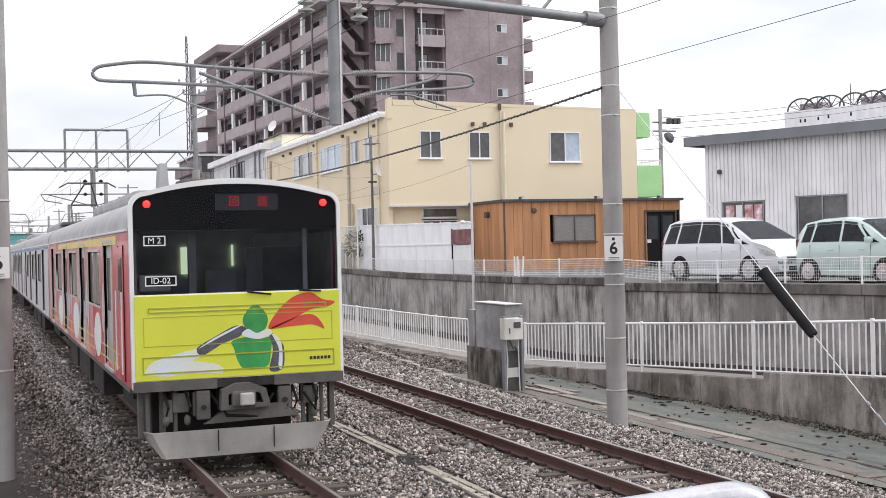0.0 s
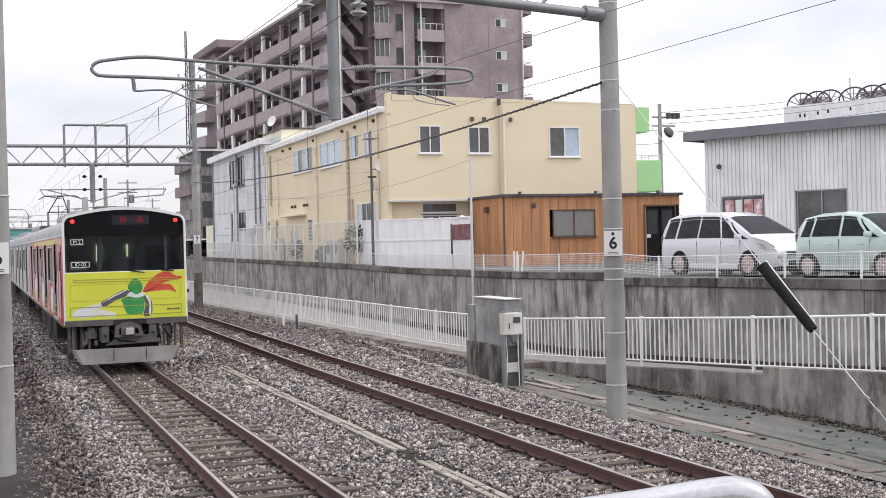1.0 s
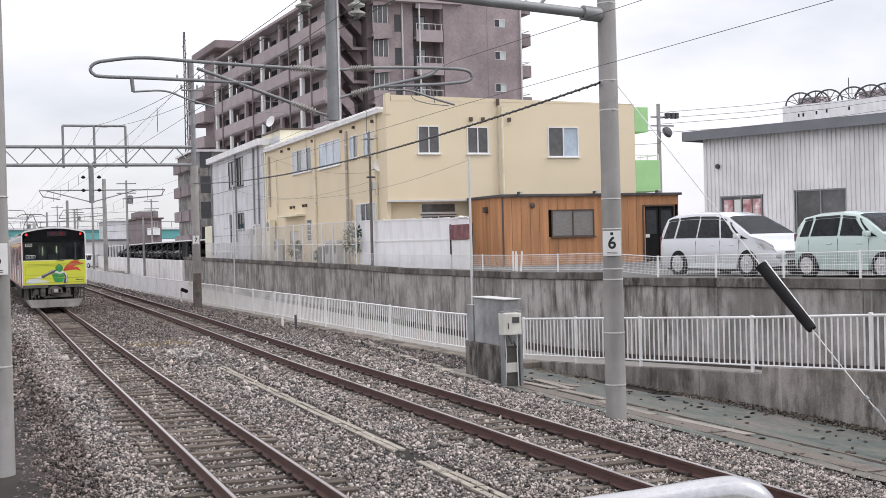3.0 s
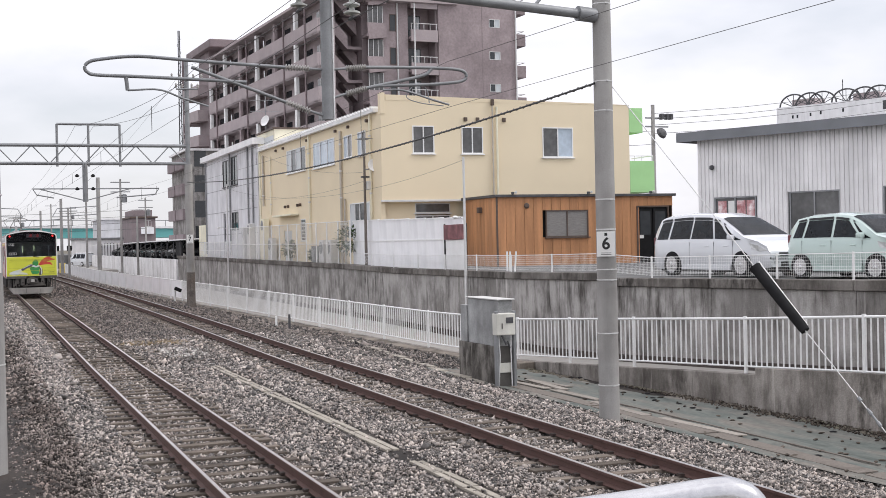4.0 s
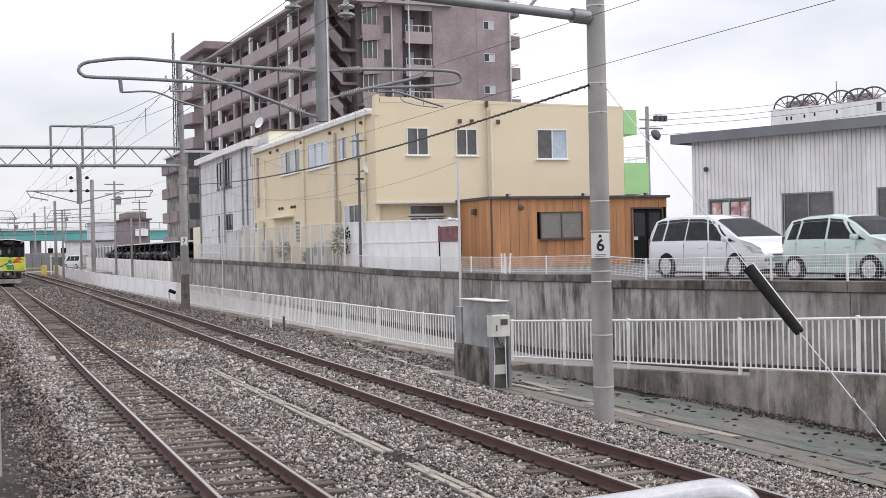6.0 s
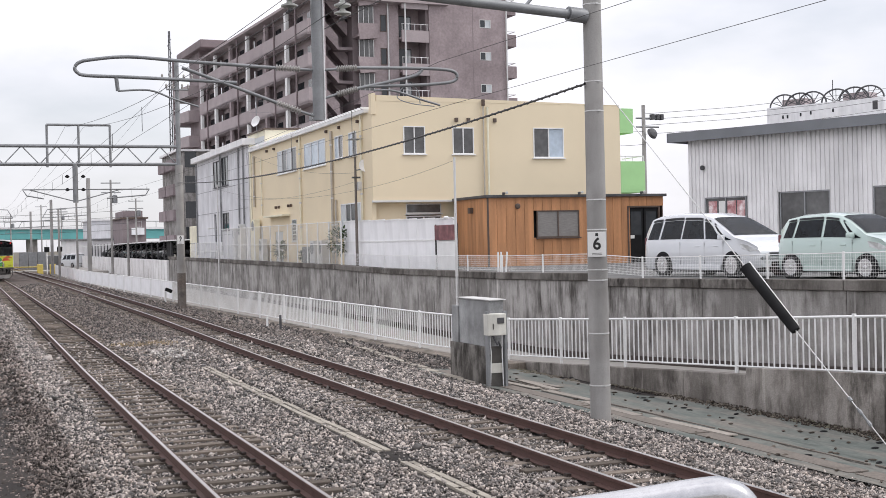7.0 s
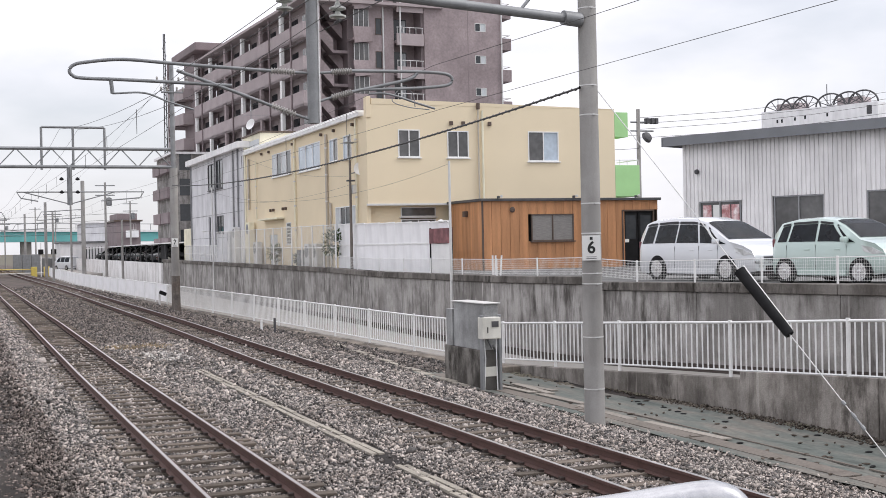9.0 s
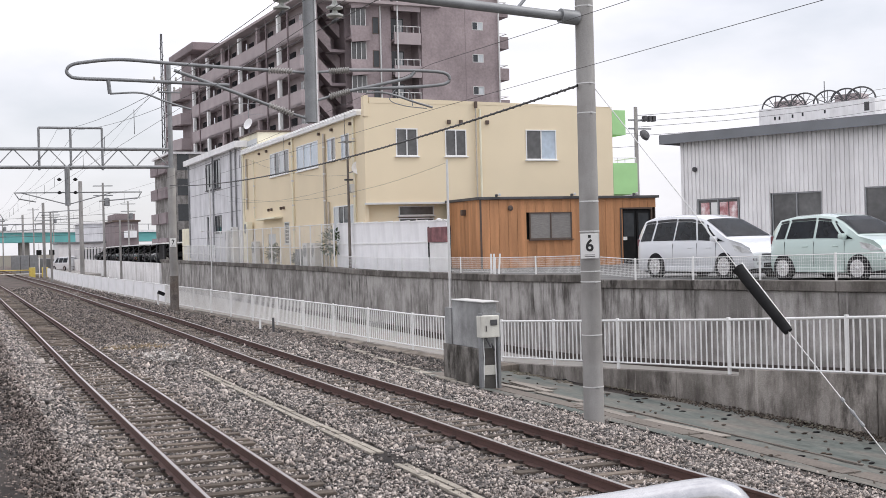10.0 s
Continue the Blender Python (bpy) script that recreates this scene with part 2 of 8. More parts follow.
M["leaf"] = mat("leaf", (0.06, 0.10, 0.035), 0.6, vary=0.3, scale=9, bump=0.0, island=0.5)
M["dry"] = mat("dry", (0.36, 0.27, 0.15), 0.85, vary=0.3, scale=9, bump=0.0, island=0.4)


# ---- building tools ----
PLACE = {}


def thing(name, m, label, category, group="", kind=""):
    ob = new(name)
    ob.empty_display_size = 0.2
    ob.matrix_world = m
    PLACE[ob] = m
    return tagged(ob, label, category, group, kind)


def mesh_of(name, bm, material, smooth=False):
    me = bpy.data.meshes.new(name)
    bmesh.ops.recalc_face_normals(bm, faces=bm.faces[:])
    bm.to_mesh(me)
    bm.free()
    me.materials.append(material)
    if smooth:
        for p in me.polygons:
            p.use_smooth = True
        me.set_sharp_from_angle(angle=radians(40))
    return me


def part(name, bm, material, parent, label="", smooth=False, at_world=False, kind=""):
    """Links a bmesh as one mesh object under a thing or a part; at_world: its points are in the world's space."""
    if at_world:
        bm.transform(PLACE[parent].inverted())
    ob = new(name, mesh_of(name, bm, material, smooth))
    ob.parent = parent
    PLACE[ob] = PLACE[parent].copy()
    return tagged(ob, label, kind=kind)


def solid(name, bm, material, label, category="", kind="", group="", smooth=False, m=None):
    """A thing of one mesh."""
    if m is not None:
        bm.transform(m.inverted())
    ob = new(name, mesh_of(name, bm, material, smooth))
    if m is not None:
        ob.matrix_world = m
    PLACE[ob] = m if m is not None else Matrix()
    return tagged(ob, label, category, group, kind)


def B():
    return bmesh.new()


def box(bm, x0, x1, y0, y1, z0, z1, bevel=0.0):
    v = [bm.verts.new((x, y, z)) for x in (x0, x1) for y in (y0, y1) for z in (z0, z1)]
    f = [bm.faces.new([v[i] for i in q]) for q in ((0, 1, 3, 2), (4, 6, 7, 5), (0, 4, 5, 1), (2, 3, 7, 6), (0, 2, 6, 4), (1, 5, 7, 3))]
    if bevel:
        es = list({e for q in f for e in q.edges})
        bmesh.ops.bevel(bm, geom=es, offset=bevel, segments=2, affect="EDGES", profile=0.6)
    return bm


def hexa(bm, low, high):
    """A solid between two quads (four points each)."""
    a, b = [bm.verts.new(p) for p in low], [bm.verts.new(p) for p in high]
    bm.faces.new(a)
    bm.faces.new(b[::-1])
    for i in range(len(a)):
        j = (i + 1) % len(a)
        bm.faces.new((a[i], b[i], b[j], a[j]))
    return bm


def tube(bm, pts, r, seg=8, r1=None, caps=True):
    """A round bar along points; r to r1."""
    pts = [Vector(p) for p in pts]
    rings, n = [], len(pts)
    for i, p in enumerate(pts):
        d = (pts[min(i + 1, n - 1)] - pts[max(i - 1, 0)]).normalized()
        up = Vector((0, 0, 1)) if abs(d.z) < 0.95 else Vector((1, 0, 0))
        a = d.cross(up).normalized()
        c = d.cross(a)
        rr = r if r1 is None else r + (r1 - r) * i / (n - 1)
        rings.append([bm.verts.new(p + (a * math.cos(q) + c * math.sin(q)) * rr) for q in [2 * math.pi * k / seg for k in range(seg)]])
    for ra, rb in zip(rings, rings[1:]):
        for k in range(seg):
            bm.faces.new((ra[k], ra[(k + 1) % seg], rb[(k + 1) % seg], rb[k]))
    if caps:
        bm.faces.new(rings[0])
        bm.faces.new(rings[-1][::-1])
    return bm


def lathe(bm, profile, seg=16, m=None):
    """A turned form: (radius, height) pairs round z, then m."""
    rings = []
    for r, z in profile:
        rings.append([bm.verts.new((m or Matrix()) @ Vector((r * math.cos(q), r * math.sin(q), z))) for q in [2 * math.pi * k / seg for k in range(seg)]])
    for ra, rb in zip(rings, rings[1:]):
        for k in range(seg):
            bm.faces.new((ra[k], ra[(k + 1) % seg], rb[(k + 1) % seg], rb[k]))
    bm.faces.new(rings[0][::-1])
    bm.faces.new(rings[-1])
    return bm


def extrude(bm, poly, axis, a, b):
    """A 2D outline drawn out along an axis from a to b."""
    def P(u, v, t):
        return {"x": (t, u, v), "y": (u, t, v), "z": (u, v, t)}[axis]
    return hexa(bm, [P(u, v, a) for u, v in poly], [P(u, v, b) for u, v in poly])


def curve3(ctrl, n=6):
    """A smooth open run of points through a few."""
    P = [Vector(p) for p in ctrl]
    P = [P[0] * 2 - P[1]] + P + [P[-1] * 2 - P[-2]]
    out = []
    for p0, p1, p2, p3 in zip(P, P[1:], P[2:], P[3:]):
        for s in range(n):
            t = s / n
            out.append(0.5 * ((2 * p1) + (p2 - p0) * t + (2 * p0 - 5 * p1 + 4 * p2 - p3) * t * t + (3 * p1 - p0 - 3 * p2 + p3) * t**3))
    return out + [P[-2]]


def sag(p, q, drop, n=14):
    p, q = Vector(p), Vector(q)
    return [p.lerp(q, i / n) - Vector((0, 0, drop * 4 * (i / n) * (1 - i / n))) for i in range(n + 1)]


def sheet(bm, rows):
    """A surface through rows of points."""
    vs = [[bm.verts.new(p) for p in row] for row in rows]
    for ra, rb in zip(vs, vs[1:]):
        for k in range(len(ra) - 1):
            bm.faces.new((ra[k], ra[k + 1], rb[k + 1], rb[k]))
    return bm


def text_mesh(name, body, size, material, parent, m, label="", extrude_by=0.002, align="CENTER", bold=0.0):
    cu = bpy.data.curves.new(name, "FONT")
    cu.body, cu.size, cu.extrude, cu.align_x, cu.align_y, cu.offset = body, size, extrude_by, align, "CENTER", bold
    tmp = bpy.data.objects.new(name, cu)
    me = bpy.data.meshes.new_from_object(tmp)
    bpy.data.objects.remove(tmp)
    me.materials.clear()
    me.materials.append(material)
    me.transform(m)
    ob = new(name, me)
    ob.parent = parent
    PLACE[ob] = PLACE[parent].copy()
    return tagged(ob, label)


# ---- ground ----
TRACK_A, TRACK_B = 3.205, 7.646
HALF = 0.566
PROFILE_X = [-60, -3, 0.2, 1.0, 1.7, 9.0, 9.7, 10.5, 11.5, 13.0, 15.2]
PROFILE_Z = [-0.6, -0.5, -0.45, -0.36, -0.2, -0.2, -0.24, -0.46, -0.56, -0.66, -0.78]


GRADE_Y, GRADE_Z = [30, 50, 90, 130, 185], [0.0, 0.12, 0.19, 0.14, 0.0]


def grade(y):
    """Rise of the line over the level at the platform end."""
    return float(np.interp(y, GRADE_Y, GRADE_Z))


def bed(x):
    return float(np.interp(x, PROFILE_X, PROFILE_Z))


def bed_sheet(name, xs, ys, material, label):
    bm = B()
    rows = []
    for y in ys:
        rows.append([(x, y, bed(x) + (grade(y) if x > -10 else 0) + (0.03 * noise.noise((x * 1.3, y * 1.3, 0)) + 0.015 * noise.noise((x * 5, y * 5, 3)) if -2.5 < x < 15 else 0)) for x in xs])
    sheet(bm, rows)
    return solid(name, bm, material, label, "ground", "structure", smooth=True)


bed_sheet("track_bed", [-3, -2.5] + list(np.arange(1.25, 15.3, 0.25)), list(np.arange(-10, 36.1, 0.5)), M["ballast"], "near-black ballast bed under both tracks, painted with the stone gaps' shade")
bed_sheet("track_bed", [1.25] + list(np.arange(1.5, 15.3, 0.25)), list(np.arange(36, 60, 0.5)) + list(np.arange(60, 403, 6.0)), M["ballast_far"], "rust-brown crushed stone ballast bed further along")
bed_sheet("cess_path", [-60, -30, -10, -3] + list(np.arange(-2, 1.3, 0.25)), list(np.arange(-10, 60, 0.5)) + list(np.arange(60, 400, 6.0)), M["ballast_path"], "dark brown dirty gravel strip beside the track")
bm = B()
sheet(bm, [[(x, y, -1.3) for x in (-4000, -60, 0, 100, 4000)] for y in (-4000, -100, 0, 200, 400, 4500)])
solid("ground", bm, M["earth"], "bare brown earth reaching to the horizon", "ground", "structure")


def stones(name, material, label, seed, bands, x_lo, x_hi, loss=0.0, lift=0.0, edge=None):
    """Loose crushed stones; bands: (from y, to y, stones in a square metre, size)."""
    rng = np.random.default_rng(seed)
    lump = np.array([(1, 0.3, 0), (-1, 0.2, 0.2), (0.1, 1, 0.3), (-0.2, -1, 0), (0.3, 0, 1), (0, 0.2, -1)]) * 1.12
    tri = np.array([(0, 2, 4), (2, 1, 4), (1, 3, 4), (3, 0, 4), (2, 0, 5), (1, 2, 5), (3, 1, 5), (0, 3, 5)])
    xs, ys, ss = [], [], []
    for y0, y1, per, size in bands:
        n = int((y1 - y0) * (x_hi - x_lo) * per)
        xs.append(rng.uniform(x_lo, x_hi, n))
        ys.append(rng.uniform(y0, y1, n))
        ss.append(size * rng.lognormal(0, 0.28, n))
    x, y, s = map(np.concatenate, (xs, ys, ss))
    keep = np.ones(len(x), bool)
    for c in (TRACK_A, TRACK_B):
        for k in (-HALF, HALF):
            keep &= np.abs(x - c - k) > 0.085
        on = (np.abs(x - c) < 1.05) & ((y % 0.6) < 0.21)
        keep &= ~(on & (rng.random(len(x)) < (0.8 if c == TRACK_A else 0.45)))
    keep &= ~((np.abs(x - 5.62) < 0.2) & (y < 31) & (rng.random(len(x)) < 0.92))
    keep &= ~((x < 1.5) & (rng.random(len(x)) < loss))
    if edge:
        keep &= x < np.interp(y, *edge)
    else:
        keep &= ~((x > 10.45) & (rng.random(len(x)) < (x - 10.45) * 1.4))
    x, y, s = x[keep], y[keep], s[keep]
    n = len(x)
    z = np.interp(x, PROFILE_X, PROFILE_Z) + np.interp(y, GRADE_Y, GRADE_Z) + lift + s * 0.25 + rng.uniform(-0.022, 0.024, n)
    for c in (TRACK_A, TRACK_B):
        z -= np.where(np.abs(x - c) < 1.02, 0.016 if c == TRACK_A else 0.0, 0.0)
    a = rng.normal(size=(n, 4))
    a /= np.linalg.norm(a, axis=1)[:, None]
    w_, i_, j_, k_ = a.T
    rot = np.stack([1 - 2 * (j_**2 + k_**2), 2 * (i_ * j_ - k_ * w_), 2 * (i_ * k_ + j_ * w_), 2 * (i_ * j_ + k_ * w_), 1 - 2 * (i_**2 + k_**2), 2 * (j_ * k_ - i_ * w_),
                    2 * (i_ * k_ - j_ * w_), 2 * (j_ * k_ + i_ * w_), 1 - 2 * (i_**2 + j_**2)], -1).reshape(n, 3, 3)
    sc = s[:, None] * rng.uniform(0.6, 1.6, (n, 3))
    pts = lump[None] * rng.uniform(0.55, 1.25, (n, 6, 1)) * sc[:, None, :]
    pts = np.einsum("nij,nkj->nki", rot, pts) + np.stack([x, y, z], -1)[:, None]
    tris = (tri[None] + 6 * np.arange(n)[:, None, None]).reshape(-1, 3)
    me = bpy.data.meshes.new(name)
    me.vertices.add(n * 6)
    me.vertices.foreach_set("co", pts.reshape(-1).astype(np.float32))
    me.loops.add(len(tris) * 3)
    me.loops.foreach_set("vertex_index", tris.reshape(-1).astype(np.int32))
    me.polygons.add(len(tris))
    me.polygons.foreach_set("loop_start", np.arange(0, len(tris) * 3, 3, dtype=np.int32))
    me.update(calc_edges=True)
    me.materials.append(material)
    tagged(new(name, me), label, "ballast", kind="stuff")


stones("ballast_stones", M["stone"], "loose grey crushed ballast stones lying on the track bed", 4, ((9, 16, 1500, 0.0165), (16, 24, 950, 0.0192), (24, 32, 430, 0.0255), (32, 41, 110, 0.033)), 1.3, 11.15)
stones("ballast_stones", M["stone_brown"], "rust-brown crushed ballast stones further along the tracks", 5, ((27, 34, 130, 0.024), (34, 46, 360, 0.0215), (46, 75, 120, 0.026), (75, 110, 20, 0.042)), 1.3, 11.0)
stones("ballast_stones", M["stone"], "pale grey ballast stones on the track shoulder", 12, ((32, 44, 420, 0.023), (44, 70, 130, 0.033)), 1.15, 2.3, 0.0, 0.01)
stones("pale_stones", M["stone_pale"], "heap of broken pale stones and debris between the tracks", 11, ((33.8, 36.4, 110, 0.027),), 4.95, 6.0, 0.0, 0.03)
stones("gravel", M["stone_dirty"], "dark dirty gravel beside the track", 6, ((9, 26, 680, 0.017), (26, 45, 130, 0.028)), -2.4, 1.5, 0.0, 0.04)


def rail_bm(x, y0, y1, head):
    bm = B()
    if head:
        outline = [(x - 0.024, -0.006), (x - 0.02, 0.0), (x + 0.016, 0.0), (x + 0.02, -0.006)]
    else:
        outline = [(x - 0.064, -0.153), (x + 0.064, -0.153), (x + 0.064, -0.143), (x + 0.012, -0.125), (x + 0.009, -0.05), (x + 0.033, -0.038), (x + 0.033, -0.006),
                   (x - 0.033, -0.006), (x - 0.033, -0.038), (x - 0.009, -0.05), (x - 0.012, -0.125), (x - 0.064, -0.143)]
    cuts = [y0] + [float(y) for y in GRADE_Y] + [y1]
    rings = [[bm.verts.new((u, y, v + grade(y))) for u, v in outline] for y in cuts]
    for ra, rb in zip(rings, rings[1:]):
        for k in range(len(outline)):
            bm.faces.new((ra[k], ra[(k + 1) % len(outline)], rb[(k + 1) % len(outline)], rb[k]))
    bm.faces.new(rings[0])
    bm.faces.new(rings[-1][::-1])
    return bm


sleeper_mesh = mesh_of("sleeper", box(B(), -1.02, 1.02, -0.09, 0.09, -0.3, -0.158, 0.012), M["sleeper"])


def railway(cx, label):
    tr = thing("railway_track", pose(cx, 0, 0), label, "railway track", "railway tracks")
    for k in (-HALF, HALF):
        r = part("rail", rail_bm(k, -20, 400, False), M["rail"], tr, "rusty brown steel rail with a bright worn head")
        part("running_surface", rail_bm(k, -20, 400, True), M["railtop"], r, "bright worn running surface")
        bm = B()
        for i in range(8, 130):
            y = i * 0.6 + 0.1
            for e in (-0.085, 0.085):
                box(bm, k + e - 0.03, k + e + 0.03, y - 0.045, y + 0.045, -0.15 + grade(y), -0.115 + grade(y))
        part("rail_clip_run", bm, M["iron"], tr, "small dark iron rail clips", kind="stuff")
    for i in range(8, 210):
        s = new("sleeper", sleeper_mesh)
        s.parent = tr
        s.location = (0.04 * math.sin(i * 7.1), i * 0.6 + 0.1 + 0.03 * math.sin(i * 3.7), 0.01 * math.sin(i * 5.3) + grade(i * 0.6 + 0.1))
        s.rotation_euler = (0.03 * math.sin(i * 4.3), 0.006 * math.sin(i * 8.7), 0.03 * math.sin(i * 2.9))
    return tr


railway(TRACK_A, "railway track with worn timber sleepers in grey ballast, nearer the platform")
railway(TRACK_B, "railway track with worn timber sleepers in grey ballast, beside the fence")


# ---- walls, fences and the upper terrace ----
PARK = 1.68


def block_wall(name, x0, x1, ys, z0, tops, material, label, category="retaining wall", cap=0.0):
    """A wall along the tracks in cast panels; tops: (y, z) pairs."""
    root = thing(name, pose(x0, ys[0], z0), label, category, kind="structure")
    ty, tz = [p[0] for p in tops], [p[1] for p in tops]
    for a, b in zip(ys, ys[1:]):
        bm = B()
        za, zb = float(np.interp(a + 0.02, ty, tz)), float(np.interp(b - 0.02, ty, tz))
        g = 0.012
        hexa(bm, [(x0, a + g, z0), (x1, a + g, z0), (x1, b - g, z0), (x0, b - g, z0)], [(x0, a + g, za), (x1, a + g, za), (x1, b - g, zb), (x0, b - g, zb)])
        bmesh.ops.bevel(bm, geom=bm.edges[:], offset=0.012, segments=1, affect="EDGES")
        part("panel", bm, material, root, at_world=True)
        if cap:
            bm = B()
            hexa(bm, [(x0 - 0.07, a + g, za + 0.002), (x1 + 0.05, a + g, za + 0.002), (x1 + 0.05, b - g, zb + 0.002), (x0 - 0.07, b - g, zb + 0.002)],
                 [(x0 - 0.07, a + g, za + cap), (x1 + 0.05, a + g, za + cap), (x1 + 0.05, b - g, zb + cap), (x0 - 0.07, b - g, zb + cap)])
            bmesh.ops.bevel(bm, geom=bm.edges[:], offset=0.015, segments=1, affect="EDGES")
            part("coping", bm, M["stained"], root, "stained concrete coping", at_world=True)
    return root


# the coping climbs towards the platform in two runs with a step between
COPING = [(-20, 2.35), (19.9, 1.66), (30.39, 1.49), (30.41, 1.63), (36.2, 1.555), (49, 1.54), (54, 1.62), (105, 1.85)]
CAP = 0.22


def coping_top(y):
    return float(np.interp(y, [p[0] for p in COPING], [p[1] for p in COPING])) + CAP


block_wall("wall_terrace", 16.2, 16.5, [-20, -8, 3, 9.0, 14.4, 19.9, 25.0, 30.4, 36.7, 42.5, 48.5] + list(np.arange(55, 106, 7.1)) + [105], -1.25, COPING, M["concrete"],
           "tall concrete retaining wall streaked with dark rain stains", cap=CAP)
bm = B()
box(bm, 16.3, 260, -80, 104, -1.25, PARK)
solid("parking_ground", bm, M["asphalt"], "pale grey asphalt car park above the retaining wall", "pavement", "structure")
bm = B()
box(bm, 17.4, 260, 104, 320, -1.25, 1.7)
solid("upper_ground", bm, M["asphalt"], "grey paved ground beside the apartment block", "pavement", "structure")

FENCE = [(15.0, -12, 1.6), (15.0, 5.0, 0.96), (15.0, 18.2, 0.24), (15.0, 21.9, 0.02), (14.15, 32.0, -0.47), (13.6, 36.5, -0.47), (11.6, 68.5, -0.24), (8.9 + 1.2, 112, -0.1), (10.6, 160, 0.0)]


def fence_at(y):
    ys = [p[1] for p in FENCE]
    return float(np.interp(y, ys, [p[0] for p in FENCE])), float(np.interp(y, ys, [p[2] for p in FENCE]))


STEP = 21.4


def path_wall():
    root = thing("wall_path", pose(14.9, 10, -1.2), "low stained concrete wall carrying the white railing", "low wall", kind="structure")
    ys = [-12, -4, 2, 8, 13, 17.3, STEP, 23.6, 27.0, 30.5, 34, 38, 43, 48, 54, 60, 68, 78, 90, 102, 114, 128, 142, 157]
    for i, (a, b) in enumerate(zip(ys, ys[1:])):
        (xa, za), (xb, zb) = fence_at(a), fence_at(b)
        g, d = 0.01, 0.09
        bm = B()
        hexa(bm, [(xa - d, a + g, -1.25), (xa + d, a + g, -1.25), (xb + d, b - g, -1.25), (xb - d, b - g, -1.25)],
             [(xa - d, a + g, za - 0.09), (xa + d, a + g, za - 0.09), (xb + d, b - g, zb - 0.09), (xb - d, b - g, zb - 0.09)])
        bmesh.ops.bevel(bm, geom=bm.edges[:], offset=0.015, segments=1, affect="EDGES")
        part("panel", bm, M["concrete_dark"], root, at_world=True)
        if b <= STEP:
            d2 = d + 0.05
            bm = hexa(B(), [(xa - d2, a + g, -1.25), (xa - d - 0.002, a + g, -1.25), (xb - d - 0.002, b - g, -1.25), (xb - d2, b - g, -1.25)],
                      [(xa - d2, a + g, za + 0.05), (xa - d - 0.002, a + g, za + 0.05), (xb - d - 0.002, b - g, zb + 0.05), (xb - d2, b - g, zb + 0.05)])
            bmesh.ops.bevel(bm, geom=bm.edges[:], offset=0.012, segments=1, affect="EDGES")
            part("facing_block", bm, M["concrete_dark"], root, "stained concrete facing block", at_world=True)
        if a >= 30:
            e, w_ = 0.095, 0.55
            bm = hexa(B(), [(xa - w_, a + g, -1.25), (xa - e, a + g, -1.25), (xb - e, b - g, -1.25), (xb - w_, b - g, -1.25)],
                      [(xa - w_, a + g, za - 0.11), (xa - e, a + g, za - 0.1), (xb - e, b - g, zb - 0.1), (xb - w_, b - g, zb - 0.11)])
            bmesh.ops.bevel(bm, geom=bm.edges[:], offset=0.02, segments=1, affect="EDGES")
            part("kerb_shelf", bm, M["kerb"], root, "brown-stained concrete kerb shelf", at_world=True)
    bm = B()
    rows = []
    for y in ys:
        x, z = fence_at(y)
        rows.append([(x + 0.08, y, z - 0.14), (16.25, y, z - 0.12)])
    sheet(bm, rows)
    for a, b in zip(ys, ys[1:]):
        za, zb = fence_at(a)[1] - 0.13, fence_at(b)[1] - 0.13
        gb = hexa(B(), [(15.85, a, za), (16.19, a, za), (16.19, b, zb), (15.85, b, zb)], [(16.05, a, za + 0.1), (16.19, a, za + 0.16), (16.19, b, zb + 0.16), (16.05, b, zb + 0.1)])
        part("gutter", gb, M["ballast_path"], root, "dark mossy soil along the wall foot", at_world=True)
    solid("footpath", bm, M["concrete_pale"], "narrow sloping concrete path between railing and retaining wall", "pavement", "structure")


path_wall()
EDGE = ([p[1] for p in FENCE], [p[0] - (0.12 if p[1] < 22 else 0.6) for p in FENCE])
stones("ballast_stones", M["stone_brown"], "rust-brown ballast stones spilling to the foot of the low wall", 8, ((30.3, 38, 190, 0.03), (38, 50, 130, 0.036), (50, 75, 50, 0.05)), 10.7, 14.3, edge=EDGE)
stones("soil_clods", M["soil"], "dark soil clods heaped along the foot of the low wall", 9, ((13, 19, 420, 0.014), (19, 29, 260, 0.015)), 14.3, 14.92, lift=0.04, edge=EDGE)


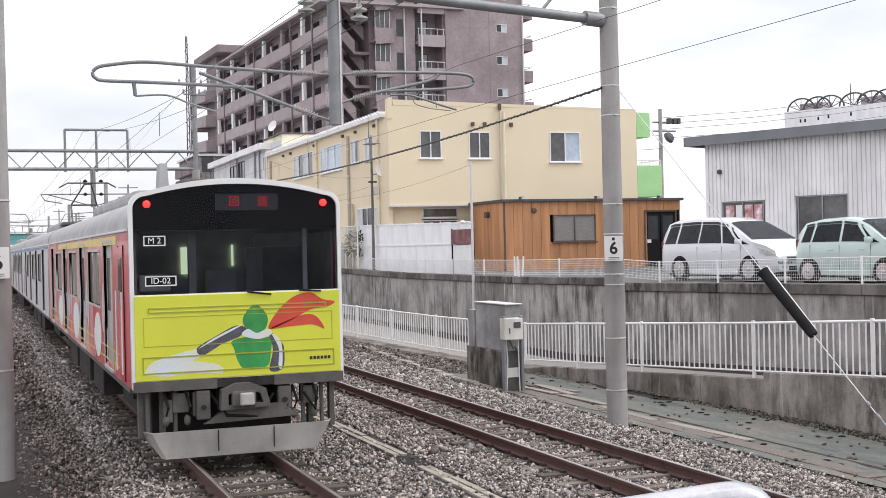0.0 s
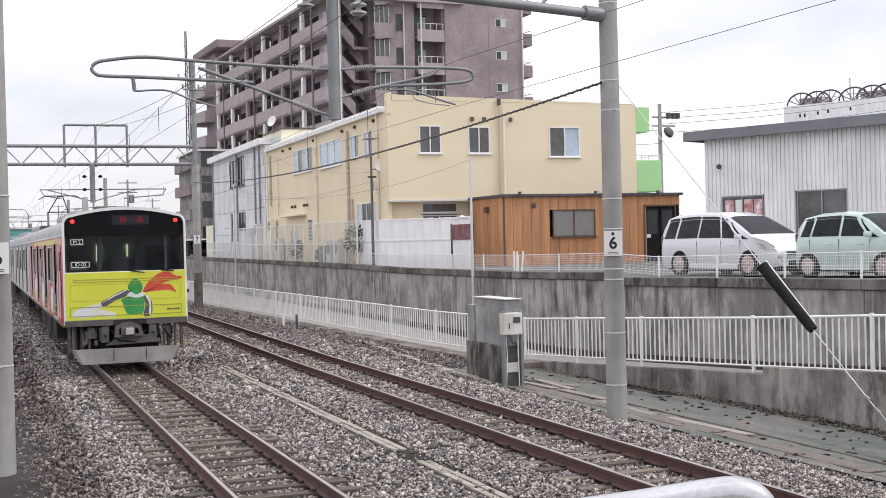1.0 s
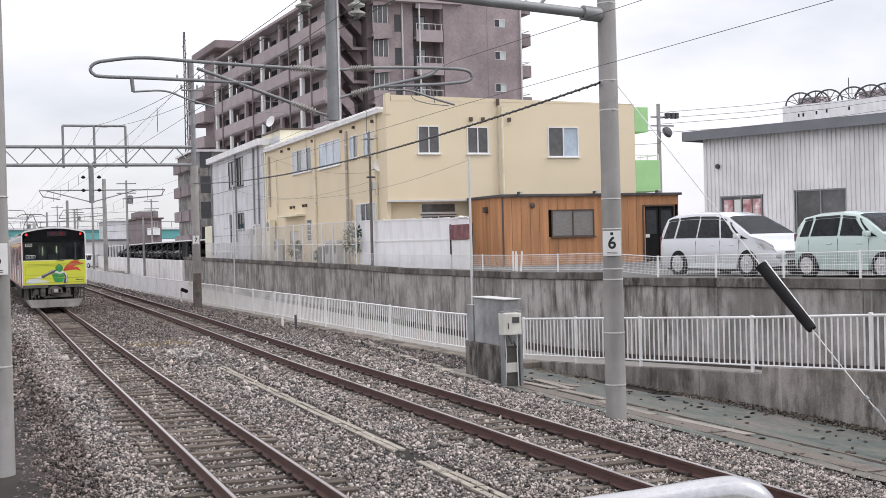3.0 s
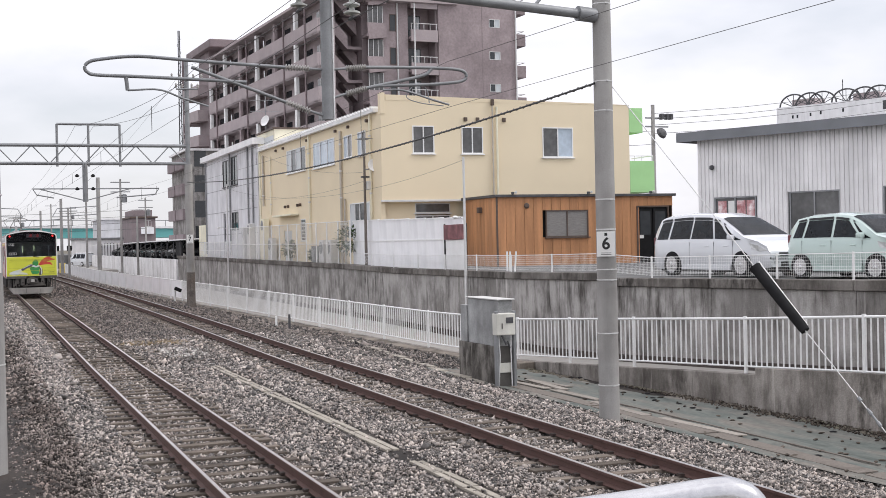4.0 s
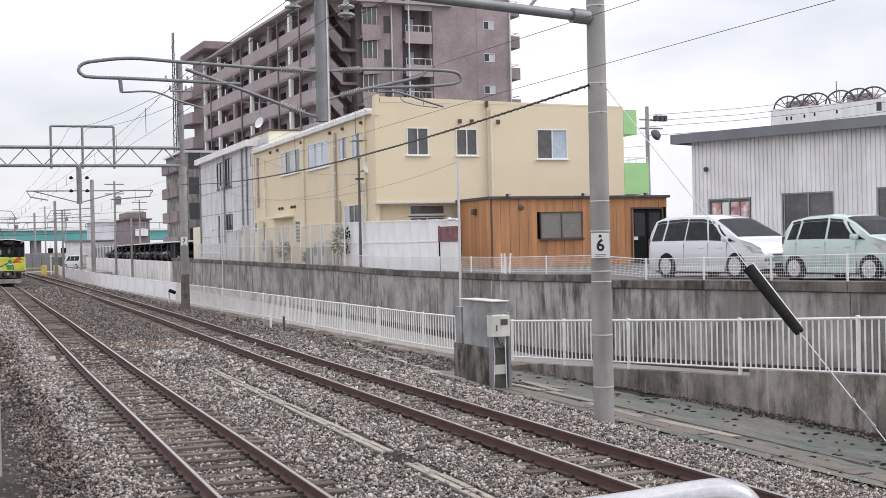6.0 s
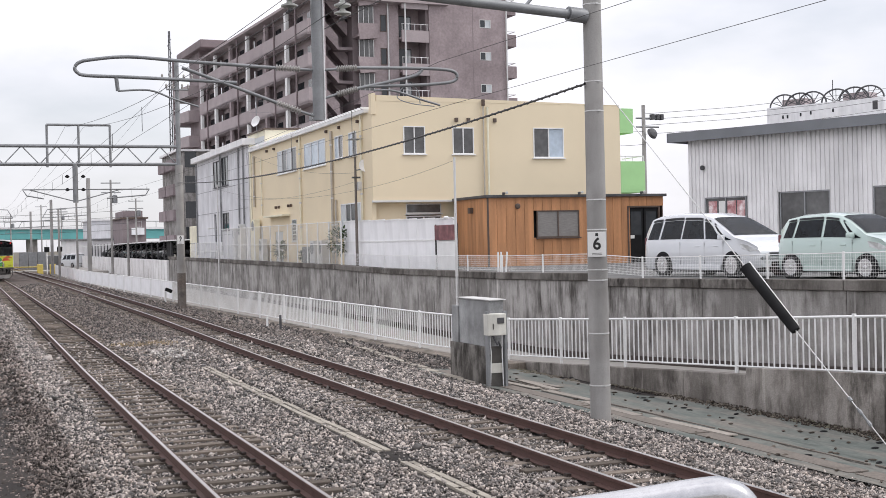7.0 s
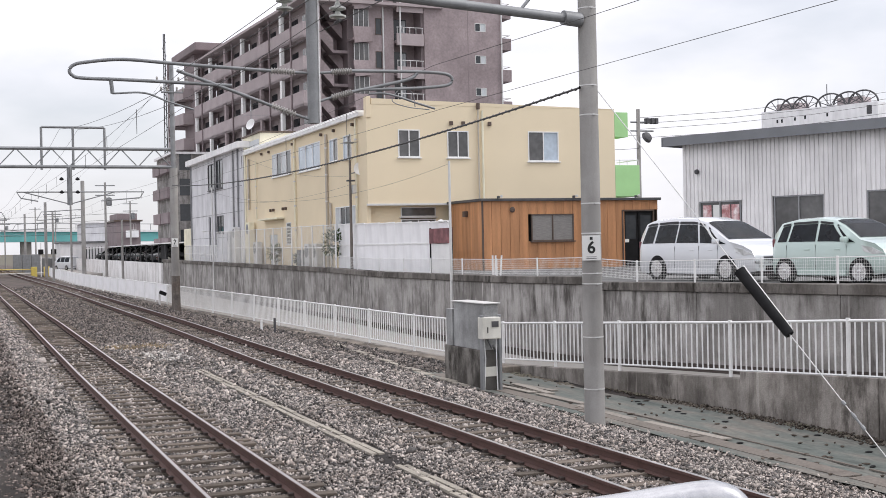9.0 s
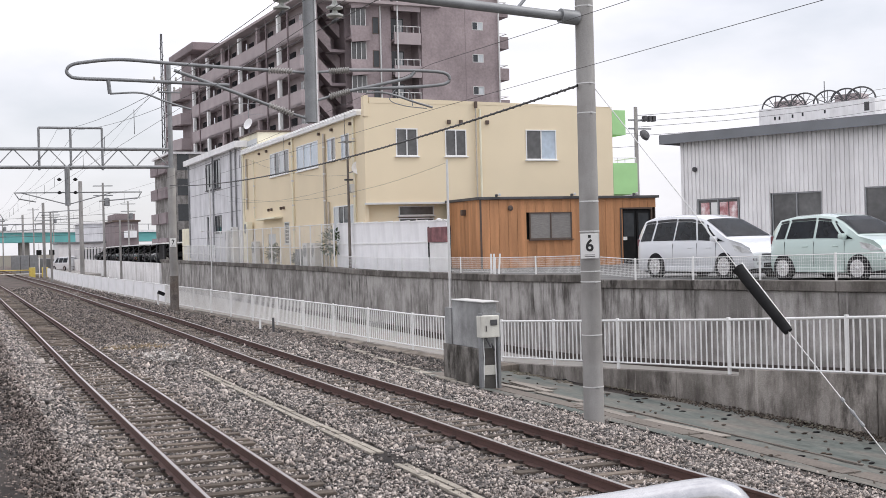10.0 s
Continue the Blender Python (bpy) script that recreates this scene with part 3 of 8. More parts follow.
def railing():
    """White tubular railing in panels along the path."""
    stops = [7.2, 10.9, 14.55, 18.22, 21.9, 25.95, 28.85, 31.6, 34.4, 37.13, 40.95, 44.41, 47.88] + [51.3 + 3.6 * i for i in range(30)]
    for i, (a, b) in enumerate(zip(stops, stops[1:])):
        if b < 9:
            continue
        (xa, za), (xb, zb) = fence_at(a), fence_at(b)
        pa, pb = Vector((xa, a, za)), Vector((xb, b, zb))
        f = thing("railing_panel", pose(xa, a, za), "white painted steel railing panel with upright bars beside the path", "railing", "railing panels along the path")
        up = Vector((0, 0, 1))
        part("post", tube(B(), [pa - up * 0.14, pa + up * 1.1], 0.042, 8), M["white_paint"], f, smooth=True, at_world=True)
        part("top_rail", tube(B(), [pa + up * 1.05, pb + up * 1.05], 0.026, 8), M["white_paint"], f, smooth=True, at_world=True)
        part("bottom_rail", tube(B(), [pa + up * 0.06, pb + up * 0.06], 0.022, 6), M["white_paint"], f, smooth=True, at_world=True)
        n = round((b - a) / 0.184) - 1 if b < 75 else 0
        for k in range(1, n + 1):
            p = pa.lerp(pb, k / (n + 1))
            part("bar", tube(B(), [p + up * 0.06, p + up * 1.05], 0.0165, 6, caps=False), M["white_paint"], f, at_world=True)
        if not n:
            bm = B()
            hexa(bm, [pa + up * 0.06 + Vector((-0.01, 0, 0)), pa + up * 0.06 + Vector((0.01, 0, 0)), pb + up * 0.06 + Vector((0.01, 0, 0)), pb + up * 0.06 + Vector((-0.01, 0, 0))],
                 [pa + up * 1.04 + Vector((-0.01, 0, 0)), pa + up * 1.04 + Vector((0.01, 0, 0)), pb + up * 1.04 + Vector((0.01, 0, 0)), pb + up * 1.04 + Vector((-0.01, 0, 0))])
            part("infill", bm, M["white_wall"], f, at_world=True)


railing()


def low_fence():
    """Low wire-mesh fence on the coping of the terrace."""
    stops = [12.25, 14.88, 17.51, 20.14, 22.64, 25.27, 27.95, 30.9, 33.82, 36.83, 39.77, 42.83, 45.8, 48.8, 51.8, 54.7]
    for y, e in zip(stops, stops[1:]):
        za, zb = coping_top(y) - 0.004, coping_top(e) - 0.004
        f = thing("mesh_fence_panel", pose(16.35, y, za), "low white wire mesh fence panel on the wall coping", "fence", "mesh fence panels on the terrace wall")
        part("post", tube(B(), [(16.35, y, za), (16.35, y, za + 0.56)], 0.024, 8), M["white_paint"], f, at_world=True, smooth=True)
        part("top_rail", tube(B(), [(16.35, y, za + 0.53), (16.35, e, zb + 0.53)], 0.012, 6), M["white_paint"], f, at_world=True)
        bm = B()
        for k in range(7):
            h = 0.07 + 0.066 * k
            tube(bm, [(16.35, y, za + h), (16.35, e, zb + h)], 0.0026, 4, caps=False)
        n = int((e - y) / 0.07)
        for k in range(1, n):
            q = k / n
            tube(bm, [(16.35, y + (e - y) * q, za + (zb - za) * q + 0.05), (16.35, y + (e - y) * q, za + (zb - za) * q + 0.52)], 0.0024, 3, caps=False)
        part("mesh", bm, M["white_paint"], f, at_world=True)


low_fence()


def tall_fence():
    y = 55.0
    while y < 94:
        tall = y < 82
        h = 2.1 if tall else 1.2
        z = float(np.interp(y, [49, 105], [1.74, 2.0]))
        f = thing("security_fence_panel", pose(16.35, y, z), "tall white wire mesh fence panel on the retaining wall", "fence", "tall mesh fence panels on the wall")
        part("post", tube(B(), [(16.35, y, z), (16.35, y, z + h)], 0.035, 8), M["white_paint"], f, at_world=True, smooth=True)
        for k in (0.04, h * 0.48, h - 0.03):
            part("rail", tube(B(), [(16.35, y, z + k), (16.35, y + 2.0, z + k)], 0.02, 5), M["white_paint"], f, at_world=True)
        bm = B()
        for k in range(1, 26):
            tube(bm, [(16.35, y + k * 0.077, z + 0.04), (16.35, y + k * 0.077, z + h - 0.03)], 0.004, 3, caps=False)
        part("mesh", bm, M["white_paint"], f, at_world=True)
        bm = B()
        box(bm, 16.28, 16.44, y - 0.12, y + 0.12, z - 0.35, z - 0.02, 0.01)
        part("footing", bm, M["concrete_dark"], f, at_world=True)
        y += 2.0


tall_fence()


def panel_screen():
    y = 42.4
    while y < 56.0:
        top = 3.70 + 0.0147 * (y - 42.4)
        f = thing("screen_panel", pose(16.92, y, PARK), "plain white steel hoarding panel", "screen panel", "white hoarding panels by the house")
        bm = B()
        box(bm, 16.9, 16.95, y, y + 1.98, PARK, top, 0.01)
        part("panel", bm, M["white_wall"], f, at_world=True)
        for h in (PARK + 0.05, 2.85, top - 0.06):
            part("batten", box(B(), 16.88, 16.898, y, y + 1.98, h, h + 0.05), M["white_paint"], f, at_world=True)
        y += 2.0


panel_screen()


# ---- catenary poles ----
def mast(x, y, top, r0=0.18, r1=0.15, label="round grey concrete railway mast", base=-0.7):
    p = thing("catenary_mast", pose(x, y, base), label, "railway mast", "catenary masts")
    part("shaft", tube(B(), [(x, y, base - 0.3), (x, y, top)], r0, 24, r1), M["pole"], p, smooth=True, at_world=True)
    return p


def band(p, x, y, z, r):
    bm = B()
    lathe(bm, [(r, -0.011), (r + 0.005, -0.008), (r + 0.005, 0.008), (r, 0.011)], 20, pose(x, y, z))
    box(bm, x - 0.1 * r, x - 0.1 * r + 0.05, y - r - 0.018, y - r + 0.02, z - 0.012, z + 0.012)
    part("steel_band", bm, M["alu"], p, "galvanised steel band", smooth=True, at_world=True)


def number_sign(p, x, y, z, digit, turn):
    bm = B()
    box(bm, -0.16, 0.16, -0.012, 0, -0.22, 0.22, 0.004)
    bm.transform(pose(x, y, z, 0, 0, turn))
    s = part("number_plate", bm, M["sign"], p, "white mast number plate with a black numeral", at_world=True)
    m = PLACE[p].inverted() @ pose(x, y, z, 0, 0, turn)
    text_mesh("numeral", digit, 0.29, M["ink"], s, m @ pose(0, -0.0145, 0.0, 90), "black numeral", bold=0.007)
    bm = B()
    box(bm, -0.025, 0.025, -0.016, -0.0125, 0.145, 0.195)
    for k in range(2):
        box(bm, -0.09, 0.09, -0.016, -0.0125, -0.16 - 0.028 * k, -0.152 - 0.028 * k)
    bm.transform(pose(x, y, z, 0, 0, turn))
    part("print_bars", bm, M["ink"], s, "small dark print", at_world=True, kind="stuff")


mast_6 = mast(10.55, 19.6, 8.6, 0.185, 0.155, "round grey concrete mast with steel bands and a number plate", -0.5)
for z in (5.58, 5.06, 3.49, 2.96, 2.25, 2.065, 1.12, 0.2, 6.95):
    band(mast_6, 10.55, 19.6, z, 0.185 - 0.03 * (z + 0.5) / 9.1)
number_sign(mast_6, 10.455, 19.43, 2.7, "6", -28)
mast_left = mast(0.25, 18.7, 8.6, 0.185, 0.155, "round grey concrete mast beside the platform track", -0.5)
for z in (3.6, 1.2):
    band(mast_left, 0.25, 18.7, z, 0.18)
number_sign(mast_left, 0.24, 18.505, 2.72, "6", 1)
mast_7 = mast(10.5, 64.0, 7.0, 0.21, 0.2, "square-shouldered grey mast carrying the far gantry", -0.5)
part("upper_shaft", tube(B(), [(10.5, 64, 7.0), (10.5, 64, 12.4)], 0.13, 12, 0.11), M["galv"], mast_7, smooth=True, at_world=True)
number_sign(mast_7, 10.46, 63.78, 3.2, "7", -9)
M["rust"] = mat("rust", (0.26, 0.232, 0.21), 0.85, vary=0.5, scale=1.5, fine=20, bump=0.4, tint=(0.13, 0.105, 0.09), streak=0.3)
part("base_sleeve", tube(B(), [(10.5, 64, -0.75), (10.5, 64, 1.5)], 0.222, 20, 0.22), M["rust"], mast_7, "rust-brown painted base", smooth=True, at_world=True)
for z, w_ in ((11.35, 0.75), (10.85, 0.55)):
    part("cross_arm", tube(B(), [(10.5 - w_, 63.9, z), (10.5 + w_, 63.9, z)], 0.05, 6), M["galv"], mast_7, "short steel cross arm", at_world=True)
    for e in (-w_, -w_ * 0.45, w_ * 0.45, w_):
        part("insulator", lathe(B(), [(0.02, 0.0), (0.06, 0.05), (0.06, 0.1), (0.03, 0.12), (0.06, 0.15), (0.05, 0.22), (0.02, 0.25)], 10, pose(10.5 + e, 63.9, z + 0.04)), M["insulator"], mast_7, "small pin insulator", smooth=True, at_world=True)
for yy in (111.0, 158.0, 205.0):
    mast(10.42, yy, 8.95, 0.2, 0.16)
    mast(0.3, yy, 9.0, 0.2, 0.16)
mast(0.3, 64.0, 9.0, 0.2, 0.16)

# beam over both tracks with its drop post, arms and insulators
beam = thing("gantry_beam", pose(5.4, 19.5, 6.7), "round grey steel gantry beam with a drop post and catenary arms", "gantry", "gantries")
part("beam_tube", tube(B(), [(0.3, 18.75, 7.22), (10.4, 19.58, 6.74)], 0.085, 16), M["galv"], beam, smooth=True, at_world=True)
part("beam_socket", tube(B(), [(10.05, 19.55, 6.76), (10.4, 19.58, 6.74)], 0.13, 16), M["galv"], beam, smooth=True, at_world=True)
part("upper_strut", tube(B(), [(9.2, 19.48, 6.85), (10.5, 19.6, 8.3)], 0.03, 8), M["galv"], beam, smooth=True, at_world=True)
part("drop_post", tube(B(), [(5.41, 19.3, 7.1), (5.41, 19.3, 4.8)], 0.092, 16), M["galv"], beam, "grey steel drop post", smooth=True, at_world=True)


def arm(parent, pts, r):
    return part("arm", tube(B(), curve3(pts) if len(pts) > 2 else pts, r, 10), M["galv"], parent, "grey tubular catenary arm", smooth=True, at_world=True)


def ribbed(parent, p, q, r=0.055, n=9):
    """A ribbed insulator between two points."""
    p, q = Vector(p), Vector(q)
    d = q - p
    m = Matrix.Translation(p) @ d.to_track_quat("Z", "Y").to_matrix().to_4x4()
    prof, L = [(0.02, 0.0)], d.length
    for i in range(n):
        a = L * (i + 0.15) / n
        prof += [(0.026, a), (r, a + L * 0.32 / n), (r, a + L * 0.42 / n), (0.026, a + L * 0.7 / n)]
    prof.append((0.02, L))
    return part("insulator", lathe(B(), prof, 12, m), M["insulator"], parent, "ribbed porcelain insulator", smooth=True, at_world=True)


YB = 19.3
arm(beam, [(4.75, YB, 5.62), (3.3, YB, 5.68), (2.45, YB, 5.72), (1.9, YB, 5.66), (1.72, YB, 5.61), (1.66, YB, 5.53), (1.7, YB, 5.46), (1.85, YB, 5.42), (2.6, YB, 5.41), (4.1, YB, 5.37)], 0.027)
arm(beam, [(4.75, YB, 5.06), (3.9, YB, 5.36), (3.25, YB, 5.58)], 0.027)
ribbed(beam, (4.72, YB, 5.62), (5.12, YB, 5.61))
ribbed(beam, (4.72, YB, 5.07), (5.12, YB, 4.93))
arm(beam, [(5.1, YB, 5.61), (5.42, YB, 5.6)], 0.022)
arm(beam, [(5.1, YB, 4.94), (5.42, YB, 4.84)], 0.022)
arm(beam, [(6.05, YB, 5.66), (6.9, YB, 5.68), (7.5, YB, 5.68), (7.75, YB, 5.65), (7.82, YB, 5.57), (7.74, YB, 5.48), (7.4, YB, 5.43), (7.0, YB, 5.4), (6.2, YB, 5.36)], 0.027)
arm(beam, [(6.05, YB, 5.32), (7.0, YB, 5.54), (7.2, YB, 5.66)], 0.028)
ribbed(beam, (5.72, YB, 5.63), (6.07, YB, 5.66))
ribbed(beam, (5.72, YB, 5.22), (6.07, YB, 5.32))
arm(beam, [(5.4, YB, 5.6), (5.74, YB, 5.63)], 0.022)
arm(beam, [(5.4, YB, 5.12), (5.74, YB, 5.23)], 0.022)
arm(beam, [(2.26, YB, 5.4), (2.28, YB, 5.2)], 0.03)
arm(beam, [(2.28, YB, 5.2), (2.75, YB, 5.22), (3.1, YB, 5.1), (3.5, YB, 4.98)], 0.015)
arm(beam, [(6.35, YB, 5.3), (6.7, YB, 5.3), (7.2, YB, 5.16), (7.5, YB, 5.08)], 0.018)
arm(beam, [(6.9, YB, 5.42), (6.75, YB, 5.2), (7.0, YB, 5.1), (7.4, YB, 5.06)], 0.008)
arm(beam, [(7.0, YB, 5.42), (7.12, YB, 5.3), (7.15, YB, 5.1)], 0.008)
for xi, zi in ((4.97, 6.60), (5.85, 6.52)):
    m = pose(xi, YB, zi)
    bm = B()
    lathe(bm, [(0.02, -0.04), (0.04, -0.02), (0.135, 0.0), (0.135, 0.025), (0.05, 0.06), (0.04, 0.1), (0.135, 0.13), (0.135, 0.155), (0.05, 0.19), (0.04, 0.24), (0.02, 0.26)], 18, m)
    part("disc_insulator", bm, M["porcelain"], beam, "stacked disc insulator", smooth=True, at_world=True)
    part("hanger", tube(B(), [(xi, YB, zi + 0.24), (xi, YB, 7.0)], 0.016, 6), M["galv"], beam, at_world=True)
    part("clamp", tube(B(), [(xi, YB - 0.12, zi - 0.07), (xi, YB + 0.12, zi - 0.07)], 0.03, 6), M["dark_steel"], beam, at_world=True)
# added white tube: highlight along the drop post's right edge
part("conduit", tube(B(), [(5.51, YB - 0.03, 6.9), (5.51, YB - 0.03, 4.8)], 0.014, 6), M["white_paint"], beam, "white tube added as the bright highlight on the post's edge", at_world=True)


def truss_gantry(y, z0, z1):
    g = thing("truss_gantry", pose(5.4, y, z0), "grey steel lattice gantry over both tracks", "gantry", "gantries")
    for z in (z0, z1):
        part("chord", tube(B(), [(0.2, y, z), (10.6, y, z)], 0.085, 8), M["galv"], g, smooth=True, at_world=True)
    n = 12
    for i in range(n):
        a, b = 0.4 + 10 * i / n, 0.4 + 10 * (i + 1) / n
        part("lattice_bar", tube(B(), [(a, y, z1 if i % 2 else z0), (b, y, z0 if i % 2 else z1)], 0.03, 6), M["galv"], g, at_world=True)
    for x in (4.1, 5.6, 7.12):
        part("upright", tube(B(), [(x, y, z0 - 0.15), (x, y, z1 + 1.05)], 0.06, 8), M["galv"], g, at_world=True)
    part("frame_bar", tube(B(), [(4.1, y, z1 + 1.05), (7.12, y, z1 + 1.05)], 0.06, 8), M["galv"], g, at_world=True)
    part("drop_post", tube(B(), [(5.4, y, z0), (5.4, y, z0 - 1.9)], 0.13, 10), M["galv"], g, smooth=True, at_world=True)
    for s, xe in ((-1, 2.9), (1, 9.0)):
        part("arm", tube(B(), [(5.4, y, z0 - 1.25), (xe, y, z0 - 1.25), (xe - 0.2 * s, y, z0 - 1.55), (5.4 + 1.5 * s, y, z0 - 1.7)], 0.035, 6), M["galv"], g, at_world=True)
        part("arm", tube(B(), [(5.4, y, z0 - 1.85), (5.4 + 2.2 * s, y, z0 - 1.25)], 0.03, 6), M["galv"], g, at_world=True)
        for h in (0.6, 1.25):
            bm = lathe(B(), [(0.03, -0.08), (0.11, -0.04), (0.11, 0.0), (0.03, 0.08)], 10, pose(5.4 + 0.38 * s, y, z0 - h))
            part("insulator", bm, M["black"], g, "dark bell insulator", at_world=True)
    return g


truss_gantry(64.0, 7.05, 7.95)
for yy in (111.0, 158.0, 205.0):
    g = thing("cantilever_gantry", pose(10.5, yy, 6), "grey steel catenary bracket on a far mast", "gantry", "gantries")
    for z in (5.6, 6.3):
        part("arm", tube(B(), [(10.5, yy, z + 0.2), (7.0, yy, z), (6.6, yy, 5.6)], 0.04, 6), M["galv"], g, at_world=True)
        part("arm", tube(B(), [(0.3, yy, z + 0.2), (3.8, yy, z), (4.2, yy, 5.6)], 0.04, 6), M["galv"], g, at_world=True)

# wires along the tracks
bays = [-30, YB, 64, 111, 158, 205, 252]


def run_wire(name, xs, zs, r, drop, label):
    """A wire over the bays; xs and zs at the supports."""
    pts = []
    for a, b, x0, x1, z0, z1 in zip(bays, bays[1:], xs, xs[1:], zs, zs[1:]):
        pts += sag((x0, a, z0), (x1, b, z1), drop, 10)[:-1]
    bm = B()
    tube(bm, pts, r, 5, caps=False)
    return solid(name, bm, M["wire"], label, "wire", group="overhead wires", smooth=True)


for c, zc in ((TRACK_A + 0.1, [5.05] * 7), (TRACK_B - 0.15, [4.62, 5.07, 5.05, 5.05, 5.05, 5.05, 5.05])):
    run_wire("contact_wire", [c, c + 0.1, c - 0.15, c + 0.15, c - 0.1, c, c], zc, 0.0037, 0.0, "thin dark contact wire over a track")
    run_wire("messenger_wire", [c, c, c, c, c, c, c], [5.3 if c > 5 else 5.6, 5.8 if c > 5 else 5.56, 5.7, 5.7, 5.7, 5.7, 5.7], 0.0042, 0.25, "thin dark messenger wire carrying the contact wire")
    for a, b in ((YB, 64), (64, 111)):
        for k in range(1, 9):
            y = a + (b - a) * k / 9
            d = 4 * 0.25 * (k / 9) * (1 - k / 9)
            bm = B()
            tube(bm, [(c, y, 5.05), (c, y, 5.62 - d)], 0.006, 4)
            solid("dropper", bm, M["wire"], "short dark wire dropper between overhead wires", "wire", group="wire droppers")
run_wire("feeder_wire", [4.97] * 7, [6.52, 6.52, 8.9, 8.0, 8.0, 8, 8], 0.0075, 0.4, "dark feeder wire hung from a disc insulator")
run_wire("feeder_wire", [5.85] * 7, [6.44, 6.44, 8.9, 8.0, 8.0, 8, 8], 0.0075, 0.4, "dark feeder wire hung from a disc insulator")
run_wire("ground_wire", [10.3, 10.5, 10.45, 10.5, 10.5, 10.5, 10.5], [9.6, 9.6, 12.0, 9.6, 9, 9, 9], 0.006, 0.4, "thin dark wire along the mast heads")
bm = B()
tube(bm, sag((10.33, 19.5, 5.53), (10.4, 64, 6.11), 0.5, 24), 0.02, 8, caps=False)
solid("twisted_cable", bm, M["wire"], "thick black lashed cable slung between two masts", "cable", smooth=True)
bm = B()
for i in range(140):
    p = sag((10.33, 19.5, 5.53), (10.4, 64, 6.11), 0.5, 140)[i]
    if i < 90:
        q = sag((10.33, 19.5, 5.53), (10.4, 64, 6.11), 0.5, 140)[i + 1]
        tube(bm, [p + Vector((0, 0, 0.026)), (p + q) / 2 + Vector((0, 0, -0.026)), q + Vector((0, 0, 0.026))], 0.011, 4, caps=False)
solid("cable_lashing", bm, M["wire"], "black lashing wound round a slung cable", "cable", kind="stuff")


# ---- train ----
M["t_yellow"] = mat("t_yellow", (0.66, 0.69, 0.06), 0.35, vary=0.05, scale=1.5, bump=0.03, coat=0.3)
M["t_groove_shade"] = mat("t_groove_shade", (0.36, 0.37, 0.04), 0.4, vary=0.1, bump=0.0)
M["display"] = mat("display", (0.20, 0.20, 0.195), 0.5, vary=0.1, bump=0.0)
M["t_white"] = mat("t_white", (0.80, 0.80, 0.78), 0.4, vary=0.06, scale=1.5, bump=0.03, coat=0.2)
M["t_red"] = mat("t_red", (0.62, 0.055, 0.07), 0.35, vary=0.12, scale=0.8, bump=0.03, tint=(0.64, 0.13, 0.13), coat=0.2)
M["t_pink"] = mat("t_pink", (0.64, 0.15, 0.15), 0.4, vary=0.2, scale=0.9, bump=0.03, tint=(0.60, 0.33, 0.30))
M["t_pale"] = mat("t_pale", (0.64, 0.59, 0.60), 0.4, vary=0.12, scale=0.7, bump=0.03, tint=(0.50, 0.50, 0.54))
M["t_blue"] = mat("t_blue", (0.10, 0.20, 0.38), 0.4, vary=0.1, bump=0.03)
M["t_gold"] = mat("t_gold", (0.76, 0.60, 0.15), 0.4, vary=0.1, bump=0.03)
M["t_steel"] = mat("t_steel", (0.55, 0.52, 0.49), 0.4, 0.1, vary=0.08, scale=2, bump=0.05)
M["t_roof"] = mat("t_roof", (0.40, 0.40, 0.40), 0.7, vary=0.15, scale=1.5, bump=0.1)
M["t_skirt"] = mat("t_skirt", (0.43, 0.415, 0.39), 0.6, vary=0.12, scale=2.5, bump=0.1, streak=0.15)
M["t_under"] = mat("t_under", (0.035, 0.032, 0.03), 0.8, vary=0.3, bump=0.2)
M["t_grey"] = mat("t_grey", (0.115, 0.108, 0.10), 0.7, vary=0.2, bump=0.1)
M["scarf"] = mat("scarf", (0.62, 0.075, 0.045), 0.4, vary=0.1, bump=0.0)
M["blob"] = mat("blob", (0.04, 0.30, 0.075), 0.4, vary=0.2, scale=4, bump=0.0)
M["band"] = mat("band", (0.085, 0.08, 0.10), 0.4, vary=0.4, scale=9, bump=0.0)
M["mist"] = mat("mist", (0.72, 0.74, 0.62), 0.4, vary=0.1, scale=2, bump=0.0, tint=(0.62, 0.68, 0.72))
M["tail"] = mat("tail", (1.0, 0.025, 0.025), 0.3, emit=1.9, vary=0.0, bump=0.0)
M["led"] = mat("led", (1.0, 0.04, 0.05), 0.4, emit=0.9, vary=0.0, bump=0.0)
# tan base colour stands in for what the train windows reflect
M["t_glass"] = mat("t_glass", (0.24, 0.21, 0.18), 0.08, vary=0.4, scale=1.2, fine=5, bump=0.0, stretch=(1, 1, 0.3))
M["lit"] = mat("lit", (0.86, 1.0, 0.62), 0.4, emit=1.5, vary=0.05, bump=0.0)
M["cab"] = mat("cab", (0.62, 0.60, 0.56), 0.7, vary=0.15, bump=0.0)
M["cab_pale"] = mat("cab_pale", (0.82, 0.80, 0.75), 0.6, vary=0.15, bump=0.0)


def pane_material(name, tint, gloss):
    m = bpy.data.materials.new(name)
    m.use_nodes = True
    n, l = m.node_tree.nodes, m.node_tree.links
    n.remove(n["Principled BSDF"])
    t, g, x, f = n.new("ShaderNodeBsdfTransparent"), n.new("ShaderNodeBsdfGlossy"), n.new("ShaderNodeMixShader"), n.new("ShaderNodeFresnel")
    t.inputs["Color"].default_value = (*tint, 1)
    g.inputs["Roughness"].default_value = 0.03
    f.inputs["IOR"].default_value = gloss
    l.new(f.outputs[0], x.inputs[0])
    l.new(t.outputs[0], x.inputs[1])
    l.new(g.outputs[0], x.inputs[2])
    l.new(x.outputs[0], n["Material Output"].inputs["Surface"])
    return m


